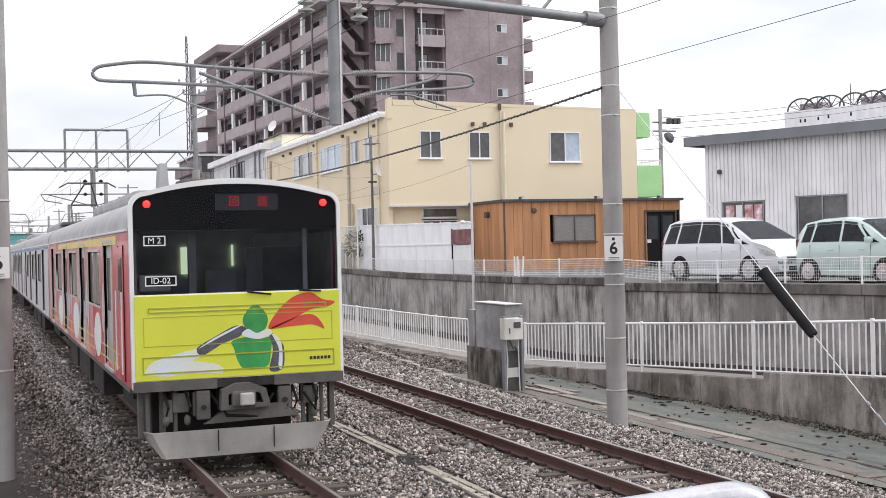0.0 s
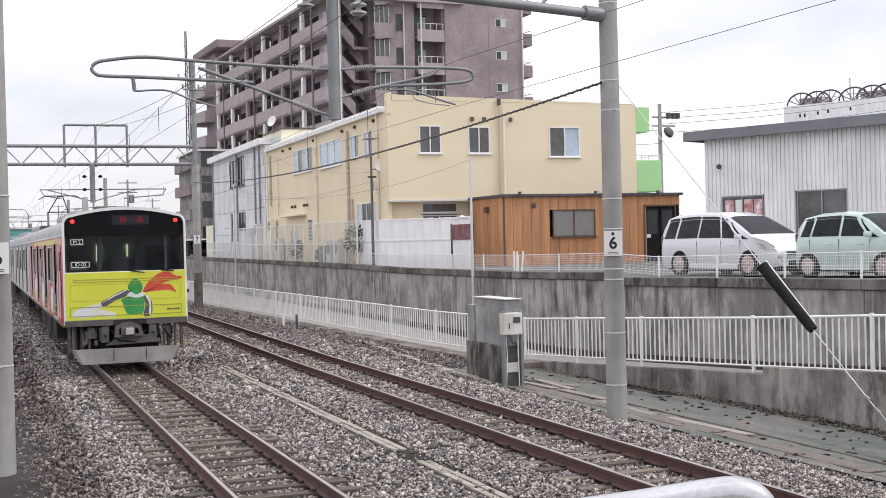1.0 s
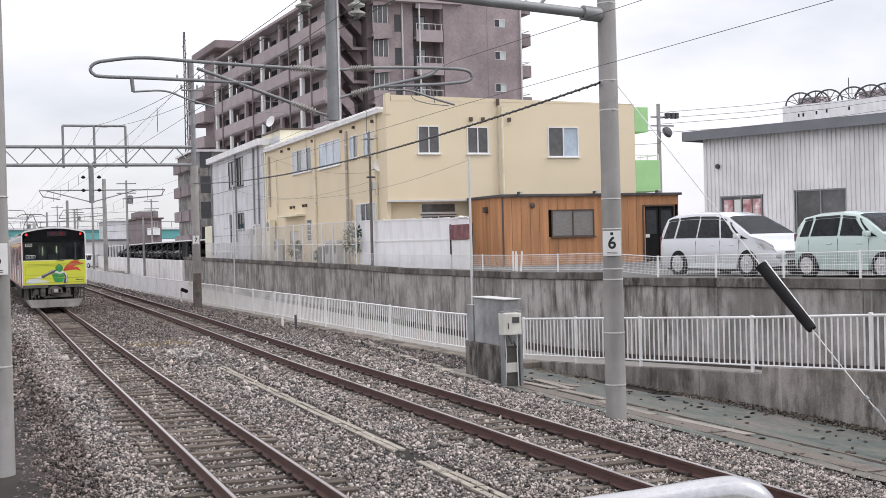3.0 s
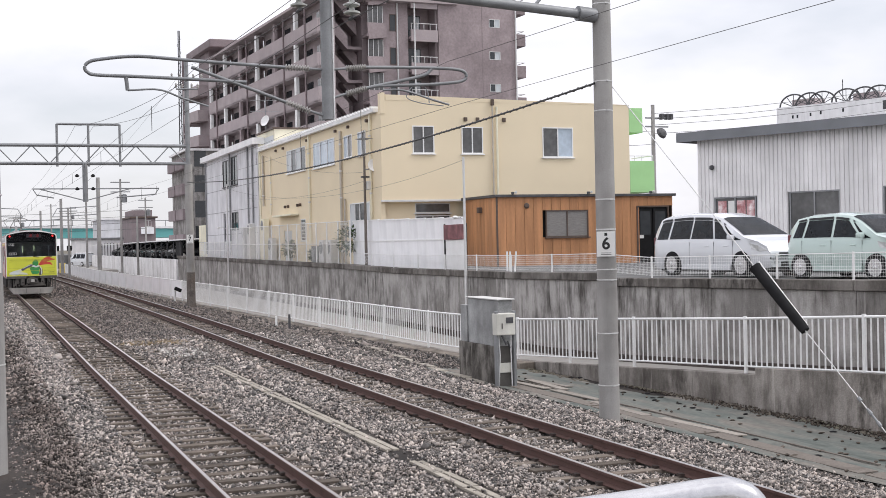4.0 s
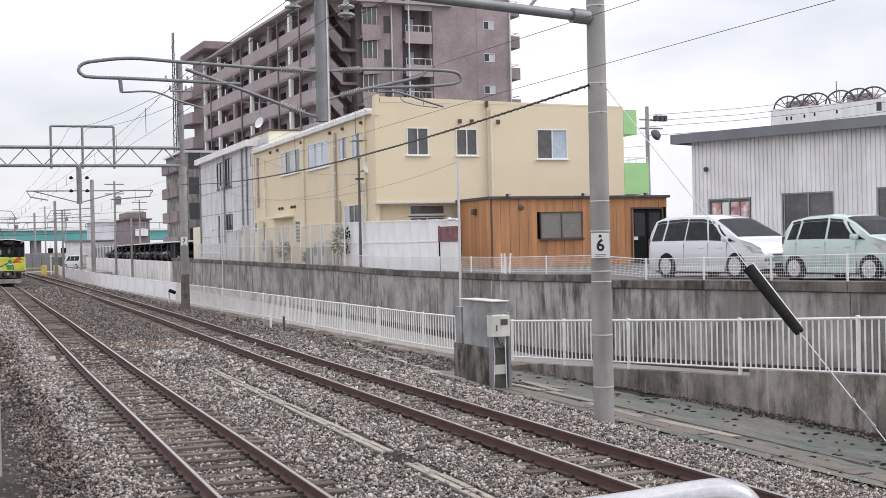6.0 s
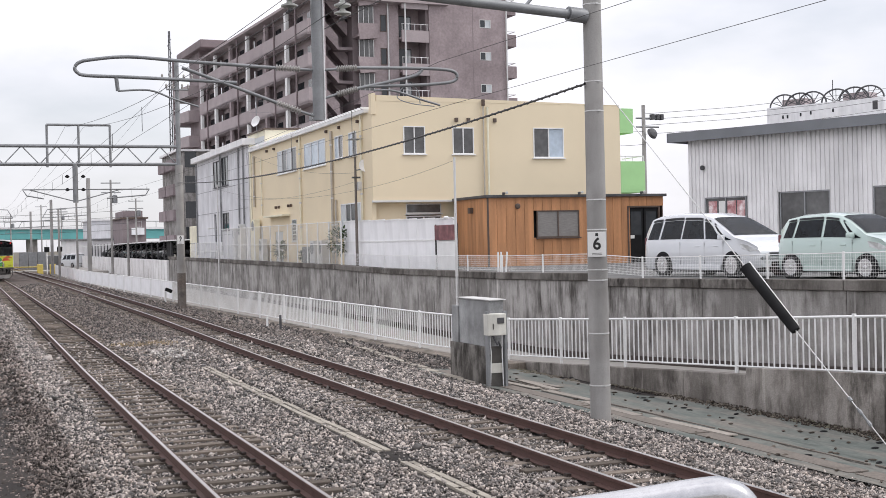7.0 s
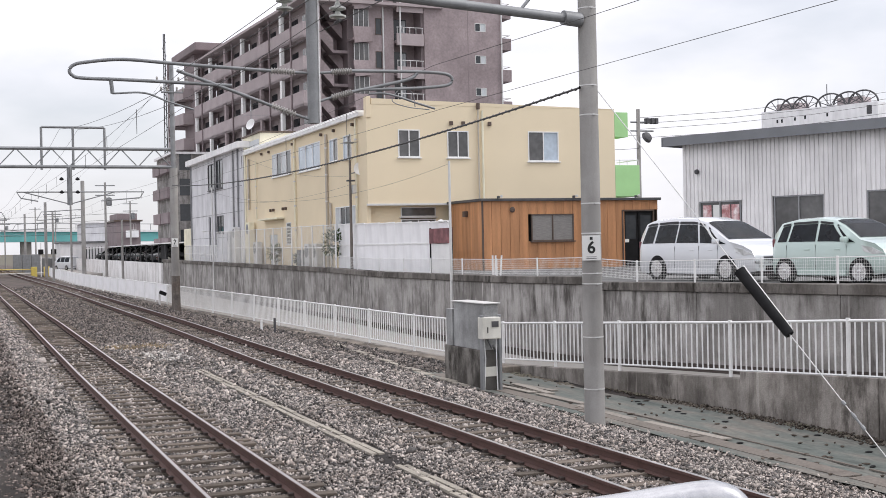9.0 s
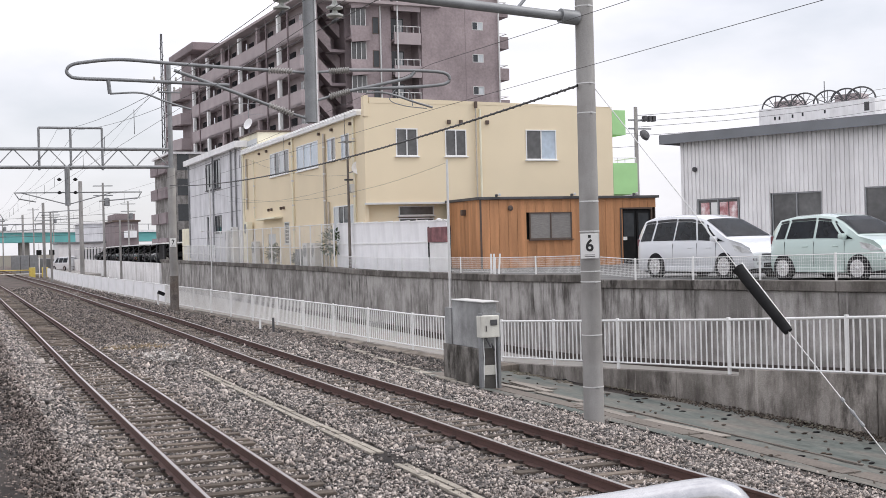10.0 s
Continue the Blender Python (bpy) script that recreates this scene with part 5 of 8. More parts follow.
# side gear by the cab
part("cab_door", box(B(), -1.415, -1.395, 0.75, 1.4, 1.1, 2.9, 0.01), M["t_red"], car_1, "red cab side door")
part("cab_door_window", box(B(), -1.422, -1.414, 0.88, 1.27, 2.05, 2.75, 0.004), M["glass"], car_1, "dark cab door window")
for y in (0.73, 1.4):
    part("door_seam", box(B(), -1.412, -1.398, y, y + 0.02, 1.1, 2.92), M["t_under"], car_1)
for y in (0.72, 1.43):
    part("handrail", tube(B(), [(-1.44, y, 1.2), (-1.44, y, 2.3)], 0.014, 6), M["white_paint"], car_1, "white handrail")
rng_c = random.Random(12)
for y in (3.75, 6.6, 6.9, 8.5, 8.75, 10.9, 11.6, 13.4, 13.75, 15.9, 16.6, 18.4):
    h_, w_, z = rng_c.uniform(0.25, 0.55), rng_c.uniform(0.14, 0.26), rng_c.uniform(1.55, 2.2)
    bm = slab_poly(B(), smooth_poly([(y - w_, z - 0.1), (y - 0.1, z + h_), (y + w_ * 0.8, z + h_ * 0.4), (y + w_, z - h_ * 0.6), (y - 0.05, z - h_)]), -1.4065, -1.402)
    for v in bm.verts:
        v.co = Vector((v.co.y, v.co.x, v.co.z))
    part("painted_splash", bm, M["t_pale"], car_1, "pale painted splash")
for y, w_ in ((4.75, 0.6), (9.6, 0.75), (14.5, 0.75)):
    bm = slab_poly(B(), [(y + w_ * math.cos(q), 1.5 + 0.36 * math.sin(q)) for q in np.linspace(0, 2 * math.pi, 24, endpoint=False)], -1.409, -1.403)
    for v in bm.verts:
        v.co = Vector((v.co.y, v.co.x, v.co.z))
    part("painted_medallion", bm, M["sign"], car_1, "pale painted medallion")
for i in range(16):
    y = 0.9 + i * 1.12
    part("painted_bar", box(B(), -1.408, -1.403, y, y + 0.06, 1.1, 1.45 + 0.12 * (i % 3)), M["t_gold"] if i % 2 else M["sign"], car_1, "painted bar")
for z in (1.22, 1.4):
    part("painted_line", box(B(), -1.4075, -1.403, 1.0, 19.0, z, z + 0.02), M["t_gold"], car_1, "painted line")
part("roof_aerial", hexa(B(), [(-0.84, 1.3, 3.5), (-0.68, 1.3, 3.5), (-0.68, 1.7, 3.5), (-0.84, 1.7, 3.5)], [(-0.81, 1.35, 4.06), (-0.71, 1.35, 4.06), (-0.71, 1.65, 4.06), (-0.81, 1.65, 4.06)]), M["t_roof"], train, "grey roof aerial fin")
part("roof_hood", box(B(), -0.6, 0.2, 0.7, 1.4, 3.6, 3.81, 0.04), M["t_grey"], train)


# ---- buildings ----
def facade(parent, m, u0, u1, z0, z1, t, opens, material, name="wall", label=""):
    """A wall of thickness t along local x, facing local -y, with openings (u0, u1, z0, z1) through it."""
    bm = B()
    us = sorted({u0, u1, *[q for o in opens for q in o[:2] if u0 < q < u1]})
    for a, b in zip(us, us[1:]):
        cuts = sorted((o[2], o[3]) for o in opens if o[0] <= a + 1e-6 and o[1] >= b - 1e-6)
        z = z0
        for c, d in cuts:
            if c > z:
                box(bm, a, b, 0, t, z, c)
            z = max(z, d)
        if z < z1:
            box(bm, a, b, 0, t, z, z1)
    bmesh.ops.remove_doubles(bm, verts=bm.verts[:], dist=0.0005)
    bm.transform(m)
    return part(name, bm, material, parent, label, at_world=True)


def window(parent, m, u0, u1, z0, z1, n=2, frame_mat=None, sill=True, pane_mats=None, depth=0.05):
    fm = frame_mat or M["alu"]
    bm = B()
    w_ = 0.05
    box(bm, u0 + 0.001, u1 - 0.001, -0.025, depth, z1 - w_, z1 - 0.001)
    box(bm, u0 + 0.001, u1 - 0.001, -0.025, depth, z0 + 0.001, z0 + w_)
    for i in range(n + 1):
        c = u0 + (u1 - u0) * i / n
        box(bm, max(u0 + 0.001, c - w_ / 2 if 0 < i < n else c - (w_ if i else 0)), min(u1 - 0.001, c + w_ / 2 if 0 < i < n else c + (0 if i else w_)), -0.024, depth - 0.001, z0 + w_, z1 - w_)
    bm.transform(m)
    win = part("window", bm, fm, parent, "metal-framed sliding window", at_world=True)
    for i in range(n):
        a, b = u0 + (u1 - u0) * i / n, u0 + (u1 - u0) * (i + 1) / n
        bm = box(B(), a + w_ / 2, b - w_ / 2, 0.012 + 0.006 * (i % 2), 0.022 + 0.006 * (i % 2), z0 + w_ * 0.8, z1 - w_ * 0.8)
        bm.transform(m)
        part("pane", bm, (pane_mats or [M["glass"]])[i % len(pane_mats or [1])], win, at_world=True)
    if sill:
        bm = box(B(), u0 - 0.06, u1 + 0.06, -0.09, 0.02, z0 - 0.05, z0 - 0.001, 0.006)
        bm.transform(m)
        part("sill", bm, fm, win, at_world=True)
    return win


def face_front(x, y):
    return pose(x, y, 0)


def face_left(x, y):
    """Local x runs towards -y, local y inwards to +x."""
    return pose(x, y, 0, 0, 0, -90)


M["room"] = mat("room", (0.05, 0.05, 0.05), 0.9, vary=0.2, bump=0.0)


def yellow_house():
    h = thing("office_building", pose(17.06, 52.3, PARK), "two-storey yellow rendered building with white window frames", "building")
    G = PARK
    mf = face_front(17.06, 52.3)
    W = 12.45
    fr = [(1.47, 2.51, 6.75, 8.0), (3.83, 4.88, 6.75, 7.97), (7.87, 9.45, 6.6, 8.0)]
    facade(h, mf, 0, W, 4.66, 9.1, 0.2, fr, M["yellow"], "front_wall", "yellow rendered front wall")
    for o in fr:
        window(h, mf, *o, frame_mat=M["white_paint"], pane_mats=[M["glass_sheen_grey"], M["glass_sheen_sky"]] if o[0] > 7 else [M["glass_sheen_grey"]])
    # parapet strip with its slight fall
    bm = hexa(B(), [(17.3, 52.29, 9.1), (29.51, 52.29, 9.1), (29.51, 52.5, 9.1), (17.3, 52.5, 9.1)], [(17.3, 52.29, 9.36), (29.51, 52.29, 9.12), (29.51, 52.5, 9.12), (17.3, 52.5, 9.36)])
    part("parapet", bm, M["yellow"], h, at_world=True)
    part("parapet_fin", box(B(), 17.04, 17.26, 52.26, 52.6, 8.5, 9.44, 0.01), M["yellow"], h, at_world=True)
    part("rain_pipe", tube(B(), [(22.39, 52.2, 9.05), (22.39, 52.2, 4.75)], 0.035, 8), M["pipe"], h, smooth=True, at_world=True)
    part("rain_pipe", tube(B(), [(22.6, 52.2, 8.9), (22.6, 52.2, 4.75)], 0.055, 8), M["cream"], h, smooth=True, at_world=True)
    part("rain_hopper", box(B(), 22.34, 22.46, 52.12, 52.28, 8.95, 9.25, 0.02), M["brown"], h, at_world=True)
    for u in (4.025, 4.615, 5.92):
        part("vent", box(B(), 17.06 + u - 0.08, 17.06 + u + 0.08, 52.2, 52.3, 8.22, 8.4, 0.02), M["brown"], h, "small brown vent hood", at_world=True)
    # recessed ground floor under the overhang
    mr = face_front(17.06, 52.8)
    facade(h, mr, 0.2, 5.0, G, 4.6, 0.2, [(1.7, 3.4, 2.4, 4.55)], M["yellow"], "recessed_wall")
    window(h, mr, 1.7, 3.4, 3.3, 4.0, 2, pane_mats=[M["glass_sheen_grey"]])
    window(h, mr, 1.7, 3.4, 2.4, 3.3, 2, pane_mats=[M["curtain"]])
    window(h, mr, 1.7, 3.4, 4.1, 4.55, 1, pane_mats=[M["glass_sheen_grey"]])
    part("soffit", box(B(), 17.08, 29.4, 52.35, 54.2, 4.6, 4.655), M["cream"], h, at_world=True)
    part("overhang_trim", box(B(), 17.0, 21.0, 52.24, 52.3, 4.6, 4.69, 0.005), M["alu"], h, at_world=True)
    # long side towards the tracks
    Y1 = 76.6
    ml = face_left(17.06, Y1)
    lu = lambda y: Y1 - y
    sd = [(lu(69.75), lu(65.5), 6.83, 8.14), (lu(63.85), lu(59.75), 6.77, 8.1), (lu(58.1), lu(56.75), 6.9, 8.0), (lu(55.8), lu(54.55), 6.86, 7.98), (lu(57.28), lu(54.1), 3.1, 4.7), (lu(70.8), lu(68.9), G, 3.6), (lu(66.75), lu(65.75), 3.0, 4.2)]
    facade(h, ml, 0.0, lu(52.5), G, 8.62, 0.2, sd, M["yellow"], "side_wall", "yellow rendered side wall")
    window(h, ml, *sd[0], n=4, frame_mat=M["white_paint"], pane_mats=[M["curtain"], M["glass"], M["curtain"], M["glass"]])
    window(h, ml, *sd[1], n=3, frame_mat=M["white_paint"], pane_mats=[M["glass_sheen_sky"]])
    window(h, ml, *sd[2], n=2, frame_mat=M["white_paint"], pane_mats=[M["glass_sheen_sky"], M["glass_sheen_grey"]])
    window(h, ml, *sd[3], n=2, frame_mat=M["white_paint"], pane_mats=[M["glass_sheen_sky"], M["glass_sheen_grey"]])
    window(h, ml, *sd[4], n=4, frame_mat=M["white_paint"], pane_mats=[M["curtain"], M["glass"], M["glass"], M["curtain"]])
    window(h, ml, *sd[6], n=1, pane_mats=[M["glass_sheen_grey"]])
    for k in range(5):
        part("window_bar", box(B(), 16.99, 17.02, 65.78, 66.72, 3.16 + 0.2 * k, 3.2 + 0.2 * k), M["alu"], h, at_world=True)
    part("door", box(B(), 17.1, 17.14, 68.95, 70.75, G, 3.58, 0.01), M["curtain"], h, "pale side door", at_world=True)
    part("door_canopy", box(B(), 16.6, 17.05, 67.2, 71.8, 4.42, 4.52, 0.02), M["cream"], h, "cream door canopy", at_world=True)
    part("fascia", box(B(), 16.86, 17.2, 52.8, Y1, 8.622, 8.8, 0.01), M["white_paint"], h, at_world=True)
    y = 53.0
    while y < Y1 - 0.2:
        part("roof_rib", box(B(), 16.8, 17.5, y, y + 0.14, 8.8, 8.9), M["white_paint"], h, at_world=True)
        y += 0.45
    part("roof", box(B(), 17.2, 29.45, 52.45, Y1, 8.63, 8.79), M["siding"], h, at_world=True)
    for y, z0, z1, r, mm in ((75.6, 5.2, 8.3, 0.07, "pipe"), (73.6, 4.6, 8.1, 0.04, "cream"), (64.5, 1.8, 8.6, 0.06, "cream"), (58.45, 1.8, 8.3, 0.07, "pipe"), (57.85, 1.8, 4.95, 0.06, "pipe"), (53.65, 1.8, 8.6, 0.055, "cream")):
        part("rain_pipe", tube(B(), [(16.97, y, z1), (16.97, y, z0)], r, 8), M[mm], h, smooth=True, at_world=True)
        for k in range(int((z1 - z0) / 1.3)):
            part("pipe_clip", tube(B(), [(16.97, y, z0 + 0.6 + 1.3 * k), (16.97, y, z0 + 0.68 + 1.3 * k)], r + 0.015, 8), M["alu"], h, at_world=True)
    for y in (72.2, 70.4, 65.0, 59.4, 54.2, 57.2):
        part("vent", box(B(), 16.93, 17.06, y - 0.08, y + 0.08, 8.3, 8.44, 0.02), M["brown"], h, "small brown vent hood", at_world=True)
    for y in (70.2, 69.5, 67.3, 66.7):
        part("vent", box(B(), 16.93, 17.06, y - 0.07, y + 0.07, 4.9, 5.06, 0.03), M["brown"], h, "small brown vent hood", at_world=True)
    part("back_wall", box(B(), 17.3, 29.5, Y1 - 0.2, Y1, G, 8.62), M["yellow"], h, at_world=True)
    part("end_wall", box(B(), 29.31, 29.5, 52.51, Y1 - 0.21, G, 9.09), M["yellow"], h, at_world=True)
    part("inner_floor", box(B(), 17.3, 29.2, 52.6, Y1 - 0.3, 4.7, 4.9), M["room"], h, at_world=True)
    # green balconies on the far end
    part("green_wall", box(B(), 29.52, 30.25, 52.3, 54.5, 7.8, 8.98, 0.01), M["green"], h, "light green balcony wall", at_world=True)
    part("green_wall", box(B(), 29.52, 30.85, 52.3, 54.5, 4.95, 6.45, 0.01), M["green"], h, "light green balcony wall", at_world=True)
    part("balcony_rail", tube(B(), [(29.5, 52.35, 6.7), (30.8, 52.35, 6.7), (30.8, 54.4, 6.7)], 0.025, 6), M["white_paint"], h, at_world=True)
    for x in (29.8, 30.2, 30.8):
        part("balcony_post", tube(B(), [(x, 52.35, 6.45), (x, 52.35, 6.7)], 0.02, 6), M["white_paint"], h, at_world=True)
    part("upper_room", box(B(), 17.4, 21.8, 74.2, 79.0, 8.82, 9.85, 0.02), M["cream"], h, "cream roof-top room", at_world=True)
    part("upper_roof", box(B(), 17.3, 22.0, 74.1, 79.1, 9.852, 9.95, 0.01), M["brown"], h, at_world=True)
    part("upper_glazing", box(B(), 17.385, 17.41, 74.4, 77.6, 9.0, 9.5), M["curtain"], h, at_world=True)


yellow_house()


def annex():
    a = thing("timber_annex", pose(20.9, 48.5, PARK), "single-storey annex clad in orange-brown vertical boards", "building")
    x0, x1, y0, y1 = 20.9, 29.5, 48.5, 52.25
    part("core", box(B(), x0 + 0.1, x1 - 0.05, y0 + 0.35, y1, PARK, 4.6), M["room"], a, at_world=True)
    opens = [(23.2, 25.25, 2.88, 4.05), (27.65, 29.3, PARK, 4.2)]
    x = x0 + 0.01
    while x < x1 - 0.05:
        b = min(x + 0.43, x1)
        zs = [(PARK, 4.62)]
        for o in opens:
            if o[0] < (x + b) / 2 < o[1]:
                zs = ([(PARK, o[2])] if o[2] > PARK else []) + [(o[3], 4.62)]
        for z0, z1 in zs:
            part("board", box(B(), x + 0.006, b - 0.006, y0, y0 + 0.03, z0, z1, 0.006), M["timber"], a, at_world=True)
        x += 0.43
    y = y0 + 0.03
    while y < y1 - 0.05:
        part("board", box(B(), x0 - 0.02, x0 + 0.008, y + 0.006, min(y + 0.43, y1) - 0.006, PARK, 4.62, 0.006), M["timber"], a, at_world=True)
        y += 0.43
    part("end_wall", box(B(), x1 - 0.04, x1, y0 + 0.04, y1, PARK, 4.62), M["brown"], a, at_world=True)
    mf = face_front(0, y0)
    window(a, mf, 23.2, 25.25, 2.88, 4.05, 2, M["brown"], pane_mats=[M["curtain_dim"]])
    part("door_frame", ring_box(27.65, 29.3, PARK, 4.2, 0.07, y0 - 0.03, y0 + 0.1), M["brown"], a, at_world=True)
    for u in (27.74, 28.5):
        d = part("door", box(B(), u, u + 0.72, y0 + 0.02, y0 + 0.06, PARK, 4.1, 0.01), M["black"], a, "dark glazed door", at_world=True)
        part("pane", box(B(), u + 0.1, u + 0.62, y0 + 0.012, y0 + 0.02, 2.9, 3.95), M["glass"], d, at_world=True)
    part("notice", box(B(), 28.62, 28.82, y0 + 0.004, y0 + 0.011, 2.65, 2.95), M["red_sign"], a, "small red notice", at_world=True)
    part("notice", box(B(), 27.8, 28.0, y0 + 0.004, y0 + 0.011, 2.75, 2.9), M["sign"], a, "small white notice", at_world=True)
    part("fascia", box(B(), x0 - 0.12, x1 + 0.12, y0 - 0.12, y1, 4.622, 4.735, 0.01), M["dark_steel"], a, "dark metal roof edge", at_world=True)
    part("corner_post", box(B(), x0 - 0.03, x0 + 0.05, y0 - 0.035, y0 - 0.002, PARK, 4.62), M["brown"], a, at_world=True)
    for x in (25.2, 21.6, 28.3):
        lp = part("spot_lamp", box(B(), x - 0.05, x + 0.05, y0 - 0.22, y0 - 0.1, 4.735, 4.84, 0.02), M["dark_steel"], a, "small outdoor spot lamp", at_world=True, smooth=False)
        part("lamp_head", lathe(B(), [(0.02, -0.07), (0.055, -0.02), (0.06, 0.04), (0.035, 0.05)], 10, pose(x + 0.1, y0 - 0.24, 4.82, 100)), M["alu"], lp, at_world=True)
    part("vent", lathe(B(), [(0.12, 0), (0.12, 0.06), (0.06, 0.09)], 12, pose(22.3, y0, 4.25, 90)), M["brown"], a, at_world=True)
    part("wall_lamp", box(B(), x0 - 0.2, x0 - 0.02, 50.0, 50.25, 4.0, 4.25, 0.03), M["brown"], a, at_world=True)


def ring_box(u0, u1, z0, z1, w_, y0, y1):
    bm = B()
    box(bm, u0, u0 + w_, y0, y1, z0, z1)
    box(bm, u1 - w_, u1, y0, y1, z0, z1)
    box(bm, u0 + w_, u1 - w_, y0, y1, z1 - w_, z1)
    return bm


M["curtain_dim"] = mat("curtain_dim", (0.24, 0.23, 0.22), 0.25, vary=0.15, stretch=(1, 1, 9), bump=0.0)
annex()


def grey_house():
    h = thing("grey_house", pose(16.95, 86, 1.7), "grey clad two-storey house beside the fence", "building")
    y0, y1, G, T = 77.0, 95.3, 1.6, 9.15
    ml = face_left(16.95, y1)
    lu = lambda y: y1 - y
    op = [(lu(88.4), lu(86.2), 6.95, 8.8), (lu(85.5), lu(83.3), 6.95, 8.9), (lu(85.4), lu(83.3), 3.9, 5.1), (lu(88.6), lu(87.8), 2.0, 5.1)]
    facade(h, ml, 0, lu(y0), G, T, 0.2, op, M["graywall"], "side_wall", "grey panelled side wall")
    window(h, ml, *op[0], n=2, frame_mat=M["dark_steel"])
    window(h, ml, *op[1], n=2, frame_mat=M["dark_steel"])
    window(h, ml, *op[2], n=2, frame_mat=M["dark_steel"])
    part("door", box(B(), 17.05, 17.1, 87.82, 88.58, 2.0, 5.08), M["black"], h, at_world=True)
    part("front_wall", box(B(), 17.0, 26, y0, y0 + 0.2, G, T), M["cream"], h, at_world=True)
    part("back_wall", box(B(), 17.2, 26, y1 - 0.2, y1, G, T), M["graywall"], h, at_world=True)
    part("link_wall", box(B(), 17.0, 17.4, 76.62, 76.98, 1.6, 9.1), M["cream"], h, at_world=True)
    part("roof", hexa(B(), [(16.6, y0 - 0.1, T + 0.002), (26, y0 - 0.1, T + 0.002), (26, y1 + 0.4, T + 0.002), (16.6, y1 + 0.4, T + 0.002)],
                      [(16.6, y0 - 0.1, T + 0.4), (26, y0 - 0.1, T + 0.7), (26, y1 + 0.4, T + 0.7), (16.6, y1 + 0.4, T + 0.4)]), M["siding"], h, "pale metal roof edge", at_world=True)
    for y in (94.9, 78.2, 86.0 - 0.4, 79.6):
        part("rain_pipe", tube(B(), [(16.86, y, T), (16.86, y, 2.2)], 0.06, 6), M["galv"], h, at_world=True, smooth=True)
    for z in (3.6, 5.2, 6.8):
        part("panel_joint", box(B(), 16.938, 16.952, y0 + 0.3, y1, z, z + 0.02), M["dark_steel"], h, at_world=True)
    dish = part("satellite_dish", lathe(B(), [(0.02, 0), (0.2, 0.03), (0.36, 0.12), (0.37, 0.12), (0.2, 0.045), (0.02, 0.02)], 14, pose(17.6, 77.2, 10.6, 70, 0, -60)), M["white_paint"], h, "white satellite dish", at_world=True, smooth=True)
    part("dish_pole", tube(B(), [(17.6, 77.3, 9.5), (17.6, 77.3, 12.2)], 0.03, 6), M["galv"], h, at_world=True)
    for z in (11.2, 11.9):
        part("aerial", tube(B(), [(16.6, 77.2, z), (18.6, 77.4, z + 0.05)], 0.012, 4), M["galv"], h, at_world=True)


grey_house()


